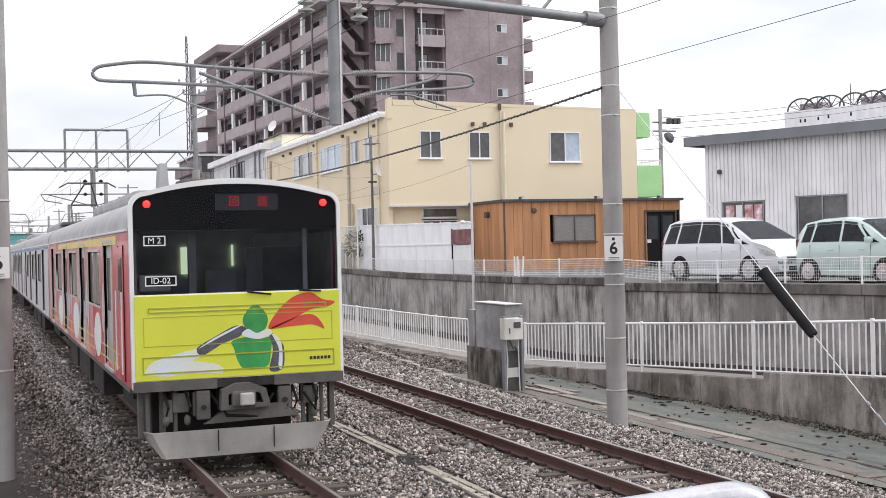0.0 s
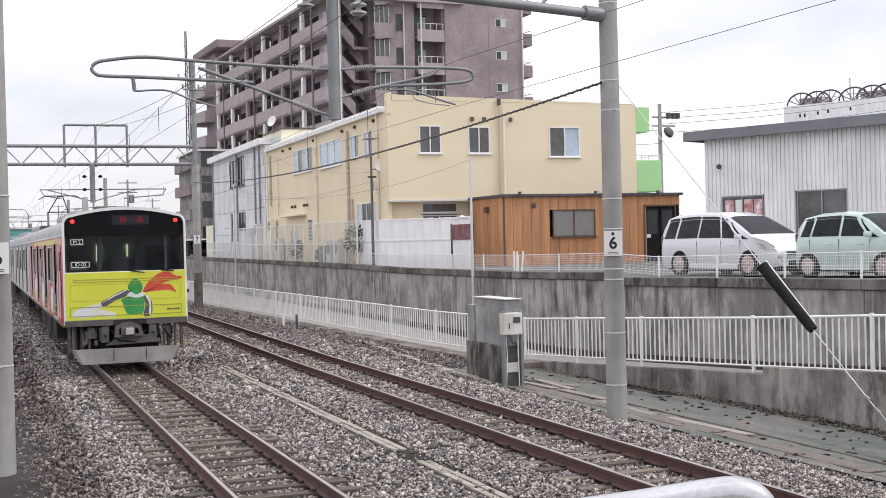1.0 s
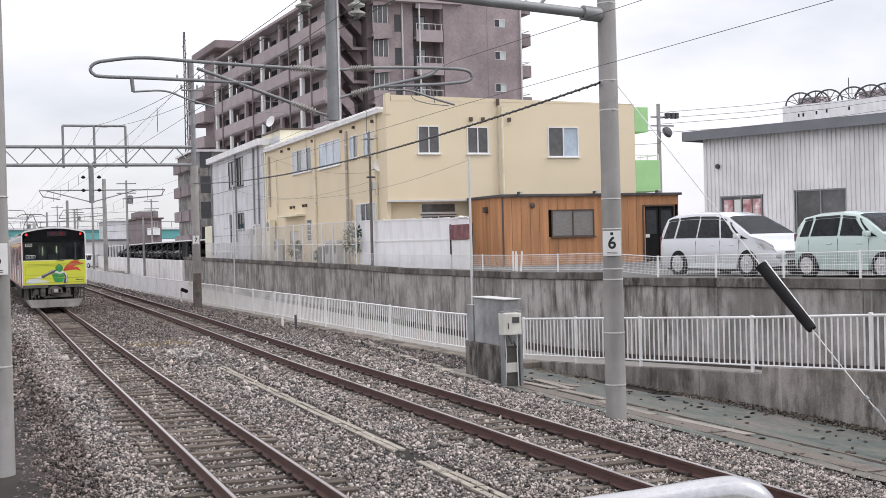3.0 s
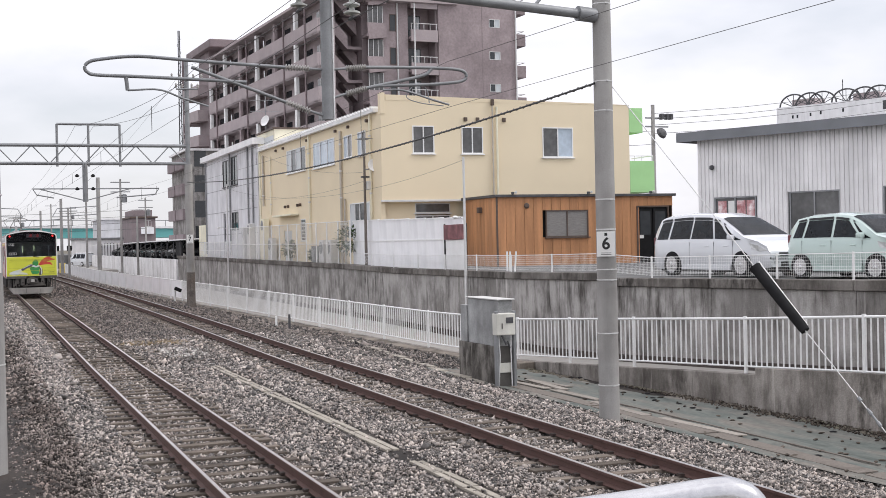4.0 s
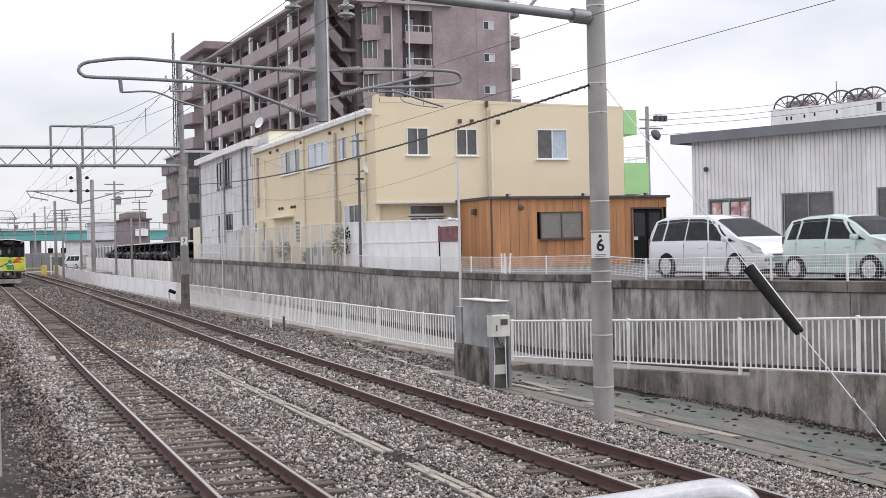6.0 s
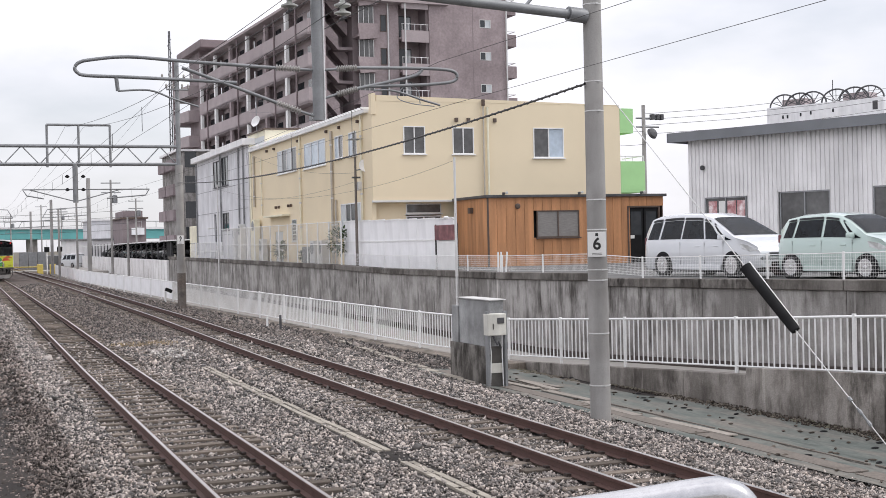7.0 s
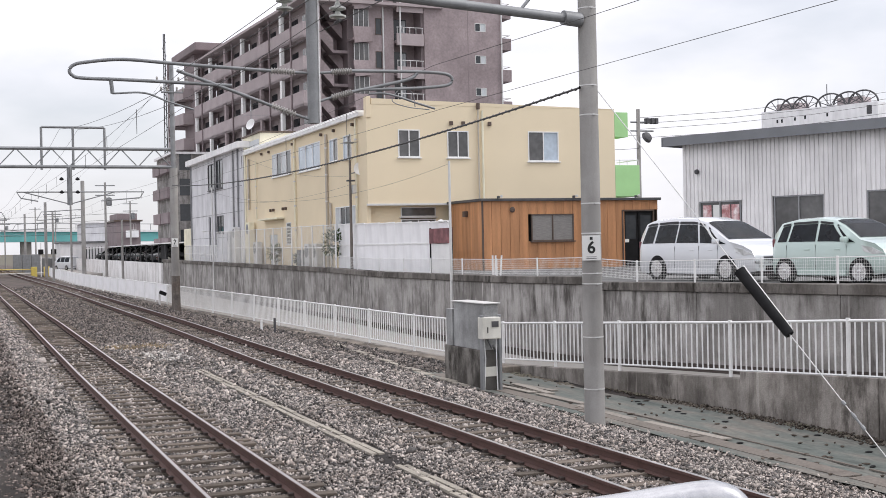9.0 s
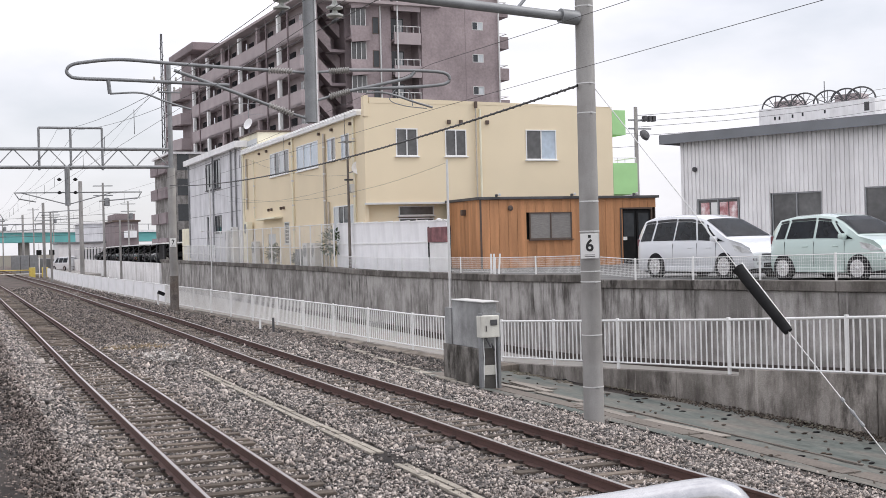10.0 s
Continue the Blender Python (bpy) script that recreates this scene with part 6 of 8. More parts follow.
def apartment():
    A0 = pose(28, 103, 0, 0, 0, 2.9)
    a = thing("apartment_block", pose(28, 103, 1.5), "tall mauve tiled apartment block with long rows of balconies", "building")

    def P(name, bm, material, parent=None, label=""):
        bm.transform(A0)
        return part(name, bm, material, parent or a, label, at_world=True)

    floors = [21.0 - 2.93 * k for k in range(7)]
    L = 40.0
    # core behind the balconies
    P("wall", box(B(), 1.055, 1.8, 0.4, 9.0, 1.5, 23.9), M["tile_pale"], label="mauve tiled side wall of the open stair")
    P("wall", box(B(), 1.05, 13, 9.02, L, 1.5, 23.9), M["tile_pale"], label="mauve tiled wall behind balconies")
    P("roof", box(B(), -0.35, 13.2, -0.4, L + 0.3, 23.9, 24.15, 0.02), M["tile_pale"], label="flat roof slab edge")
    for k, z in enumerate(floors):
        b = P("balcony", box(B(), 0.0, 1.05, -0.2, L, z - 0.22, z - 0.02), M["tile_pale"], label="long balcony with a solid parapet")
        P("parapet", box(B(), 0.0, 0.16, -0.2, L, z - 0.24, z + 1.1, 0.01), M["tile_pale"], b)
        P("parapet_end", box(B(), 0.17, 1.05, -0.2, -0.05, z - 0.24, z + 1.1, 0.01), M["tile_pale"], b)
        for i in range(6):
            y = 0.4 + 6.6 * i
            P("divider", box(B(), 0.18, 1.03, y + 6.3, y + 6.45, z, z + 2.65), M["tile"], b)
            w_ = P("window", box(B(), 0.98, 1.06, y + 0.6, y + 2.5, z + 0.05, z + 2.1), M["glass"], label="balcony window")
            P("curtain", box(B(), 0.95, 0.975, y + 0.7, y + 1.25, z + 0.1, z + 2.05), M["curtain"], w_)
            P("frame", box(B(), 0.94, 0.98, y + 1.5, y + 1.6, z + 0.05, z + 2.1), M["alu"], w_)
            P("window", box(B(), 0.98, 1.06, y + 3.9, y + 5.5, z + 0.9, z + 2.1), M["glass"], label="balcony window")
            P("pillar", box(B(), 0.0, 0.3, y + 5.7, y + 6.25, z + 1.1, z + 2.7), M["white_paint"] if i % 2 == 0 or i == 5 else M["tile"], b)
            if i % 2 == 0:
                P("screen", box(B(), 0.05, 0.09, y + 3.0, y + 3.25, z + 0.95, z + 1.75), M["white_wall"], b, "white balcony screen")
    for y in (3.0, 9.6, 22.8, 36.0):
        P("rain_pipe", tube(B(), [(-0.08, y, 23.8), (-0.08, y, 1.6)], 0.07, 6), M["tile_dark"])
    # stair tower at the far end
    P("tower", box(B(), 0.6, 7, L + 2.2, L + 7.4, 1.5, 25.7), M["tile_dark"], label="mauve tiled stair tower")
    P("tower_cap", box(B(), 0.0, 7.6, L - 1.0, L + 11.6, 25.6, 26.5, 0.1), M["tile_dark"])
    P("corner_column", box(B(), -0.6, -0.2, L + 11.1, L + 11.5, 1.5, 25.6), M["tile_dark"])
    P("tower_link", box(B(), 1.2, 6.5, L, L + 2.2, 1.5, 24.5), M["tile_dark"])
    for k, z in enumerate(floors):
        P("stair_parapet", hexa(B(), [(-0.6, L + 3, z - 0.6), (0.6, L + 3, z - 0.6), (0.6, L + 11.5, z - 0.2), (-0.6, L + 11.5, z - 0.2)],
                                [(-0.6, L + 3, z + 0.7), (0.6, L + 3, z + 0.7), (0.6, L + 11.5, z + 0.9), (-0.6, L + 11.5, z + 0.9)]), M["tile_pale"])
        P("landing", box(B(), -0.55, 2.2, L + 7.4, L + 11.4, z - 0.5, z - 0.25), M["tile_dark"])
        P("landing_rail", tube(B(), [(-0.5, L + 9.4, z + 0.8), (-0.5, L + 9.4, z + 1.5), (-0.5, L + 11.2, z + 1.5)], 0.06, 5), M["white_paint"])
    # end wing facing the tracks' near end
    H2 = 31.0
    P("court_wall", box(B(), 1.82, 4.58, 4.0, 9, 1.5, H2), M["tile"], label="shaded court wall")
    bay, wall_m, inset = (3.5, 6.0), (6.0, 8.7), (8.7, 11.3)
    ups = [23.93 + 2.93 * k for k in range(2)] + floors
    # cores and recess sides carry their shade in the darker tile colour
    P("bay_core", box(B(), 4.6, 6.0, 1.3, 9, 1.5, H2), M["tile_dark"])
    m0 = A0
    sm = [(16.4, 17.5, z + 1.1, z + 1.85) for z in ups]
    facade(a, m0, 11.4, 19.1, 1.5, H2, 0.3, sm, M["tile"], "end_wall", "mauve tiled end wall with small windows")
    for o in sm:
        window(a, m0, *o, 2, M["alu"], sill=False, pane_mats=[M["glass"], M["curtain"]])
    sw = [(6.95, 7.55, z + 0.4, z + 1.9) for z in ups]
    facade(a, m0 @ pose(0, 0.6, 0), 6.0, 8.7, 1.5, H2, 0.3, sw, M["tile"], "end_wall")
    for o in sw:
        window(a, m0 @ pose(0, 0.6, 0), *o, 1, M["brown"], sill=False)
    P("inset_wall", box(B(), 8.7, 11.4, 1.9, 2.1, 1.5, H2), M["tile"])
    P("inset_side", box(B(), 11.2, 11.42, 0.31, 1.9, 1.5, H2), M["tile_dark"])
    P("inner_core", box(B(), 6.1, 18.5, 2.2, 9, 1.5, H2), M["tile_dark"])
    P("set_back_wall", box(B(), 18.6, 20.0, 2.0, 9, 1.5, H2), M["tile"])
    P("joint", box(B(), 15.67, 15.73, -0.008, 0.02, 1.5, H2), M["tile_dark"])
    for x in (7.66, 9.05, 19.05):
        P("rain_pipe", tube(B(), [(x, -0.12 if x > 8 else 0.5, H2), (x, -0.12 if x > 8 else 0.5, 1.6)], 0.075, 8), M["alu"])
    for z in ups:
        b = P("balcony", box(B(), 4.6, 6.4, -0.1, 1.3, z - 0.22, z), M["tile"], label="bay balcony with a solid parapet")
        P("parapet", hexa(B(), [(4.75, -0.15, z - 0.5), (6.4, -0.15, z - 0.3), (6.4, 0.02, z - 0.3), (4.75, 0.02, z - 0.5)], [(4.6, -0.15, z + 0.95), (6.45, -0.15, z + 0.95), (6.45, 0.02, z + 0.95), (4.6, 0.02, z + 0.95)]), M["tile"], b)
        w_ = P("window", box(B(), 4.8, 6.2, 0.3, 0.36, z + 0.95, z + 2.5), M["glass_sheen_grey"], label="glazed bay over the parapet")
        for x in (4.8, 5.25, 5.7, 6.15):
            P("frame", box(B(), x, x + 0.05, 0.24, 0.3, z + 0.95, z + 2.5), M["alu"], w_)
        b = P("balcony", box(B(), 8.8, 11.2, 0.2, 1.9, z - 0.2, z), M["tile"], label="inset balcony with a parapet and rail")
        P("parapet", box(B(), 8.75, 11.3, -0.12, 0.08, z - 0.5, z + 0.55, 0.01), M["tile_pale"], b)
        for x in np.arange(8.8, 11.3, 0.6):
            P("rail_post", tube(B(), [(x, 0, z + 0.55), (x, 0, z + 1.1)], 0.03, 5), M["alu"], b)
        P("rail", tube(B(), [(8.75, 0, z + 1.1), (11.3, 0, z + 1.1)], 0.035, 5), M["alu"], b)
        w_ = P("window", box(B(), 9.2, 10.4, 1.82, 1.9, z + 0.1, z + 2.1), M["glass"], label="balcony window")
        P("frame", box(B(), 9.75, 9.85, 1.79, 1.82, z + 0.1, z + 2.1), M["alu"], w_)
        P("curtain", box(B(), 9.9, 10.3, 1.8, 1.818, z + 0.2, z + 2.0), M["curtain"], w_)
        b = P("balcony", box(B(), 19.4, 20.9, 1.5, 4.5, z - 0.2, z + 0.9, 0.02), M["tile"], label="small corner balcony")
        P("rail", tube(B(), [(19.5, 1.6, z + 1.2), (20.8, 1.6, z + 1.2), (20.8, 4.4, z + 1.2)], 0.035, 5), M["alu"], b)
    # open stair in the court: two flights a floor behind solid parapets
    for z in ups:
        # flights and landings take the court's shade as darker tile
        for xa, za, xb, zb, y in ((1.85, z + 0.5, 3.2, z - 0.95, 1.2), (3.2, z - 0.95, 4.55, z + 0.5 - 2.9, 2.6)):
            f = P("flight", hexa(B(), [(xa, y, za - 0.25), (xb, y, zb - 0.25), (xb, y + 1.3, zb - 0.25), (xa, y + 1.3, za - 0.25)], [(xa, y, za), (xb, y, zb), (xb, y + 1.3, zb), (xa, y + 1.3, za)]), M["tile_dark"], label="stair flight")
            P("parapet", hexa(B(), [(xa, y - 0.12, za - 0.35), (xb, y - 0.12, zb - 0.35), (xb, y - 0.01, zb - 0.35), (xa, y - 0.01, za - 0.35)], [(xa, y - 0.12, za + 0.85), (xb, y - 0.12, zb + 0.85), (xb, y - 0.01, zb + 0.85), (xa, y - 0.01, za + 0.85)]), M["tile"], f)
        P("landing", box(B(), 3.15, 4.55, 1.2, 2.4, z - 1.25, z - 1.0), M["tile_dark"], label="stair landing")


apartment()


def warehouse():
    m = pose(26.28, 41.25, 0, 0, 0, -67.2)
    h = thing("warehouse", pose(26.28, 41.25, PARK), "low building in pale ribbed metal with a dark roof edge", "building")
    opens = [(0.71, 2.52, 2.5, 4.25), (3.91, 5.9, 2.3, 4.33), (7.5, 9.6, 2.3, 4.38), (11.2, 13.2, 2.3, 4.4)]
    T = 6.5
    # ribbed cladding, cut round the openings
    pitch = 0.175
    us = []
    u = 0.0
    while u < 24:
        us += [(u, -0.045), (u + 0.125, -0.045), (u + 0.135, 0.0), (u + 0.165, 0.0)]
        u += pitch
    bm = B()
    for (ua, da), (ub, db) in zip(us, us[1:]):
        c = (ua + ub) / 2
        spans, z = [], PARK
        for o in opens:
            if o[0] <= c <= o[1]:
                spans.append((z, o[2]))
                z = o[3]
        spans.append((z, T))
        for z0, z1 in spans:
            hexa(bm, [(ua, da, z0), (ub, db, z0), (ub, 0.05, z0), (ua, 0.05, z0)], [(ua, da, z1), (ub, db, z1), (ub, 0.05, z1), (ua, 0.05, z1)])
    bmesh.ops.remove_doubles(bm, verts=bm.verts[:], dist=0.0005)
    bm.transform(m)
    part("ribbed_cladding", bm, M["siding"], h, "pale grey ribbed metal cladding", at_world=True)
    for i, o in enumerate(opens):
        window(h, m, *o, 2, M["steel"], sill=False, pane_mats=[M["glass_sheen_grey"]])
    for k, (a, b, mm) in enumerate(((0.85, 1.22, "poster"), (1.3, 1.6, "sign"), (1.68, 2.05, "poster"), (2.1, 2.44, "poster"))):
        bm = box(B(), a, b, 0.004 - 0.002 * k, 0.012 - 0.002 * k, 3.4, 4.1)
        bm.transform(m)
        part("poster", bm, M[mm], h, "red and white poster in the window", at_world=True)
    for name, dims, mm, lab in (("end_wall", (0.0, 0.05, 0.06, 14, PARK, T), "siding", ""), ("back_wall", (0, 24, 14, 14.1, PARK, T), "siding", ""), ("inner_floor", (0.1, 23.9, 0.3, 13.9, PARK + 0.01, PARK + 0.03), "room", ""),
                                ("roof", (-0.6, 24.5, -0.42, 14.4, T + 0.02, T + 0.16), "roof_edge", "grey metal roof"), ("roof_edge", (-0.62, 24.5, -0.5, -0.42, T - 0.08, T + 0.28), "roof_edge", "dark metal roof edge"),
                                ("roof_edge", (-0.66, -0.6, -0.5, 14.4, T - 0.08, T + 0.28), "roof_edge", "grey metal roof edge"), ("partition", (0.2, 23, 2.4, 2.5, PARK, T), "room", "")):
        bm = box(B(), *dims)
        bm.transform(m)
        part(name, bm, M[mm], h, lab, at_world=True)
    bm = lathe(B(), [(0.04, 0), (0.09, 0.04), (0.09, 0.14), (0.03, 0.18)], 10, m @ pose(0.68, -0.12, 5.3))
    part("wall_lamp", bm, M["dark_steel"], h, "small round wall lamp", at_world=True)
    # white plant room with ring frames, far behind
    t = thing("white_tower", pose(91, 125.4, 0), "far white building crowned by round lattice frames", "building")
    m2 = pose(90.97, 125.4, 0, 0, 0, -65.7)
    bm = box(B(), 0, 14.6, 0, 12, 0, 17.95)
    bm.transform(m2)
    part("wall", bm, M["white_wall"], t, "plain white wall", at_world=True)
    for u, z in ((2.0, 16.9), (2.6, 16.9), (4.3, 17.0), (5.6, 17.1), (8.4, 17.15)):
        bm = box(B(), u, u + 0.22, -0.02, 0.05, z - 0.4, z)
        bm.transform(m2)
        part("window", bm, M["glass"], t, "tiny dark window", at_world=True)
    bm = box(B(), 13.3, 13.9, -0.02, 0.05, 16.6, 17.6)
    bm.transform(m2)
    part("vent", bm, M["dark_steel"], t, at_world=True)
    for c in (1.9, 4.0, 5.6, 8.6, 10.8, 12.6):
        rr = 1.8
        for y in (0.6,):
            pts = [m2 @ Vector((c + rr * math.cos(q), y, 17.95 + rr * 0.82 * math.sin(q))) for q in np.linspace(0, math.pi, 13)]
            rg = part("ring_frame", tube(B(), pts, 0.1, 6), M["dark_steel"], t, "dark half-round lattice frame", at_world=True)
            for q in (0.5, 1.05, 1.57, 2.1, 2.65):
                part("spoke", tube(B(), [m2 @ Vector((c, y, 17.95)), m2 @ Vector((c + rr * math.cos(q), y, 17.95 + rr * 0.82 * math.sin(q)))], 0.05, 4), M["dark_steel"], rg, at_world=True)
    for u in (1.2, 9.0):
        bm = box(B(), u, u + 3.0, 1.5, 4, 17.95, 18.9, 0.05)
        bm.transform(m2)
        part("roof_unit", bm, M["tile_pale"], t, "dull pink roof unit", at_world=True)
    part("aerial", tube(B(), [m2 @ Vector((8.0, 1, 18)), m2 @ Vector((8.0, 1, 20.6))], 0.05, 5), M["dark_steel"], t, at_world=True)


warehouse()


# ---- vehicles ----
GUY_A = (12.61, 14.3, -0.6)
HAND = [(0.733, 2.08, 2.28), (0.92, 2.006, 2.311), (1.088, 1.94, 2.333), (1.206, 1.893, 2.351), (1.251, 1.876, 2.352), (1.278, 1.865, 2.335), (1.289, 1.861, 2.3), (1.289, 1.86, 2.2), (1.289, 1.86, 1.1)]
M["handrail"] = mat("handrail", (0.50, 0.50, 0.51), 0.24, 0.9, vary=0.1, scale=3, bump=0.05)
M["car_white"] = mat("car_white", (0.68, 0.695, 0.72), 0.22, 0.1, vary=0.03, scale=1, bump=0.0, coat=0.8)
M["car_mint"] = mat("car_mint", (0.52, 0.63, 0.59), 0.22, 0.15, vary=0.03, scale=1, bump=0.0, coat=0.8)
M["chrome"] = mat("chrome", (0.75, 0.75, 0.76), 0.2, 0.9, vary=0.05, bump=0.0)
M["car_glass"] = mat("car_glass", (0.018, 0.023, 0.03), 0.05, vary=0.5, scale=1.2, fine=5, bump=0.0)
M["lamp_glass"] = mat("lamp_glass", (0.55, 0.56, 0.56), 0.1, 0.3, vary=0.15, scale=12, bump=0.0, coat=1.0)


def parked_car(name, m, prof, W, belt, axle, wheel_r, panes, screen, paint, label, hood_z):
    """A car: x forward, ground at z 0. prof: (x, top) pairs; panes: side glass by lower and upper x; screen: x range of the windscreen."""
    root = thing(name, m, label, "car", "parked cars")
    px_, pz_ = [p[0] for p in prof], [p[1] for p in prof]
    x_end0, x_end1 = px_[0], px_[-1]

    def top(x):
        return float(np.interp(x, px_, pz_))

    def half(x):
        e = max(0.0, (x - (x_end1 - 0.7)) / 0.7, ((x_end0 + 0.5) - x) / 0.5)
        return W * (1 - 0.16 * e * e)

    def ring_at(x):
        T, w_ = top(x), half(x)
        zb = min(belt, T - 0.03)
        wr = w_ * (1 - 0.24 * max(0, T - zb) / 0.75)
        h = T - zb
        lo = 0.2 + 0.08 * max(0.0, (x - x_end1 + 0.5) / 0.5)
        return [(0.0, lo), (w_ * 0.9, lo), (w_ * 0.985, 0.34), (w_, 0.55), (w_ * 0.998, 0.78 * zb / 0.95), (w_ * 0.975, zb), (wr, zb + h * 0.82), (wr * 0.93, zb + h * 0.93), (wr * 0.72, zb + h * 0.985), (0.0, T)]

    xs = sorted({*px_, *np.linspace(x_end0, x_end1, 34)})
    bm = B()
    rings = []
    for x in xs:
        q = ring_at(x)
        full = q + [(-y, z) for y, z in q[-2:0:-1]]
        rings.append([bm.verts.new((x, -y, z)) for y, z in full])
    n = len(rings[0])
    for a, b in zip(rings, rings[1:]):
        for k in range(n):
            bm.faces.new((a[k], a[(k + 1) % n], b[(k + 1) % n], b[k]))
    bm.faces.new(rings[0])
    bm.faces.new(rings[-1][::-1])
    body = part("body", bm, paint, root, "glossy painted car body", smooth=True)

    def side_point(x, t, s, off):
        q = ring_at(x)
        (y0, z0), (y1, z1) = q[5], q[6]
        return (x, s * (y0 + (y1 - y0) * t + off), z0 + (z1 - z0) * t)

    for s in (-1, 1):
        for (a0, b0, a1, b1) in panes:
            bm = B()
            rows = []
            for j in range(4):
                t = 0.1 + 0.8 * j / 3
                a, b = a0 + (a1 - a0) * j / 3, b0 + (b1 - b0) * j / 3
                rows.append([side_point(a + (b - a) * i / 5, t, s, 0.008) for i in range(6)])
            sheet(bm, rows)
            bmesh.ops.solidify(bm, geom=bm.faces[:], thickness=0.004)
            part("side_window", bm, M["car_glass"], body, "dark tinted side window")
            bm = B()
            rows = []
            for j in range(2):
                t = 0.93 + 0.1 * j
                rows.append([side_point(a1 + (b1 - a1) * i / 5, t, s, 0.02) for i in range(6)])
            sheet(bm, rows)
            bmesh.ops.solidify(bm, geom=bm.faces[:], thickness=0.006)
            part("rain_visor", bm, M["dark_steel"], body)
    for x0, x1 in (screen, (x_end0 + 0.06, x_end0 + 0.24)):
        bm = B()
        rows = []
        for i in range(7):
            x = x0 + (x1 - x0) * i / 6
            q = ring_at(x)
            ys_, zs_ = [p[0] for p in q[:5:-1]], [p[1] for p in q[:5:-1]]
            wmax = q[6][0] * 0.93
            rows.append([(x + 0.004, y, float(np.interp(abs(y), ys_, zs_)) + 0.012) for y in np.linspace(-wmax, wmax, 11)])
        sheet(bm, rows)
        bmesh.ops.solidify(bm, geom=bm.faces[:], thickness=0.004)
        part("windscreen", bm, M["car_glass"], body, "dark windscreen")
    for x in (-axle / 2, axle / 2):
        for s in (-1, 1):
            bm = lathe(B(), [(wheel_r + 0.04, -0.06), (wheel_r + 0.04, 0.006), (wheel_r + 0.015, 0.01)], 26, pose(x, s * (half(x) - 0.008), wheel_r, -90 * s))
            part("wheel_arch", bm, M["black"], body)
            w_ = part("wheel", lathe(B(), [(wheel_r * 0.6, -0.1), (wheel_r * 0.95, -0.1), (wheel_r, -0.06), (wheel_r, 0.0), (wheel_r * 0.96, 0.025), (wheel_r * 0.7, 0.032), (wheel_r * 0.66, 0.012)], 28, pose(x, s * (half(x) + 0.0), wheel_r, -90 * s)), M["rubber"], root, "black tyre on a spoked alloy wheel", smooth=True)
            bm = lathe(B(), [(wheel_r * 0.2, 0.0), (wheel_r * 0.2, 0.035), (wheel_r * 0.1, 0.04)], 12, pose(x, s * half(x), wheel_r, -90 * s))
            for k in range(6):
                q = k * math.pi / 3 + 0.3
                c, d = math.cos(q), math.sin(q)
                m_ = pose(x, s * half(x), wheel_r, -90 * s)
                a_ = [m_ @ Vector((c * r - d * w2, d * r + c * w2, 0.02)) for r, w2 in ((wheel_r * 0.15, -0.03), (wheel_r * 0.15, 0.03), (wheel_r * 0.66, 0.045), (wheel_r * 0.66, -0.045))]
                b_ = [m_ @ Vector((c * r - d * w2, d * r + c * w2, 0.034)) for r, w2 in ((wheel_r * 0.15, -0.03), (wheel_r * 0.15, 0.03), (wheel_r * 0.66, 0.045), (wheel_r * 0.66, -0.045))]
                hexa(bm, a_, b_)
            rg = lathe(B(), [(wheel_r * 0.62, 0.014), (wheel_r * 0.70, 0.014), (wheel_r * 0.70, 0.036), (wheel_r * 0.62, 0.036)], 26, pose(x, s * half(x), wheel_r, -90 * s))
            part("rim", bm, M["chrome"], w_, "silver alloy spokes")
            part("rim_ring", rg, M["chrome"], w_, smooth=True)
    for s in (-1, 1):
        for x in (panes[0][1] - 0.25, panes[1][1] - 0.25):
            q = side_point(x, 0, s, 0.0)
            part("door_handle", box(B(), x - 0.09, x + 0.09, q[1] - 0.03, q[1] + 0.03, belt - 0.16, belt - 0.125, 0.01), paint, body, "door handle")
        for x in (panes[0][1] + 0.03, panes[1][1] + 0.03, panes[0][0] - 0.05):
            bm = B()
            q = half(x) * 1.0 + 0.001
            box(bm, x - 0.003, x + 0.003, s * (q - 0.01), s * (q + 0.001), 0.34, belt - 0.02)
            part("door_gap", bm, M["dark_steel"], body)
        xm = panes[1][1] + 0.05
        q = side_point(xm, 0.15, s, 0.0)
        part("mirror", box(B(), xm - 0.07, xm + 0.07, q[1] + (0.02 if s > 0 else -0.2), q[1] + (0.2 if s > 0 else -0.02), belt + 0.02, belt + 0.16, 0.04), paint, body, "wing mirror", smooth=True)
        part("sill_skirt", box(B(), -axle / 2 + 0.42, axle / 2 - 0.42, s * half(0) - 0.02, s * half(0) + 0.015, 0.2, 0.33, 0.01), paint, body)
        xa = x_end1 - 0.62
        bm = B()
        pts = []
        for x, z in ((xa, hood_z - 0.03), (xa + 0.28, hood_z - 0.08), (xa + 0.56, hood_z - 0.22), (xa + 0.3, hood_z - 0.24), (xa + 0.06, hood_z - 0.17)):
            pts.append((x, z))
        lo = [(x, s * (half(x) - 0.03), z) for x, z in pts]
        hi = [(x, s * (half(x) + 0.012), z) for x, z in pts]
        hexa(bm, lo, hi)
        part("headlight", bm, M["lamp_glass"], body, "clear headlight")
        part("fog_lamp", box(B(), x_end1 - 0.12, x_end1 + 0.01, s * W * 0.62 - 0.09, s * W * 0.62 + 0.09, 0.36, 0.44, 0.02), M["lamp_glass"], body)
    part("underbody", box(B(), x_end0 + 0.3, x_end1 - 0.3, -W * 0.84, W * 0.84, 0.14, 0.3, 0.03), M["black"], body, "dark underbody")
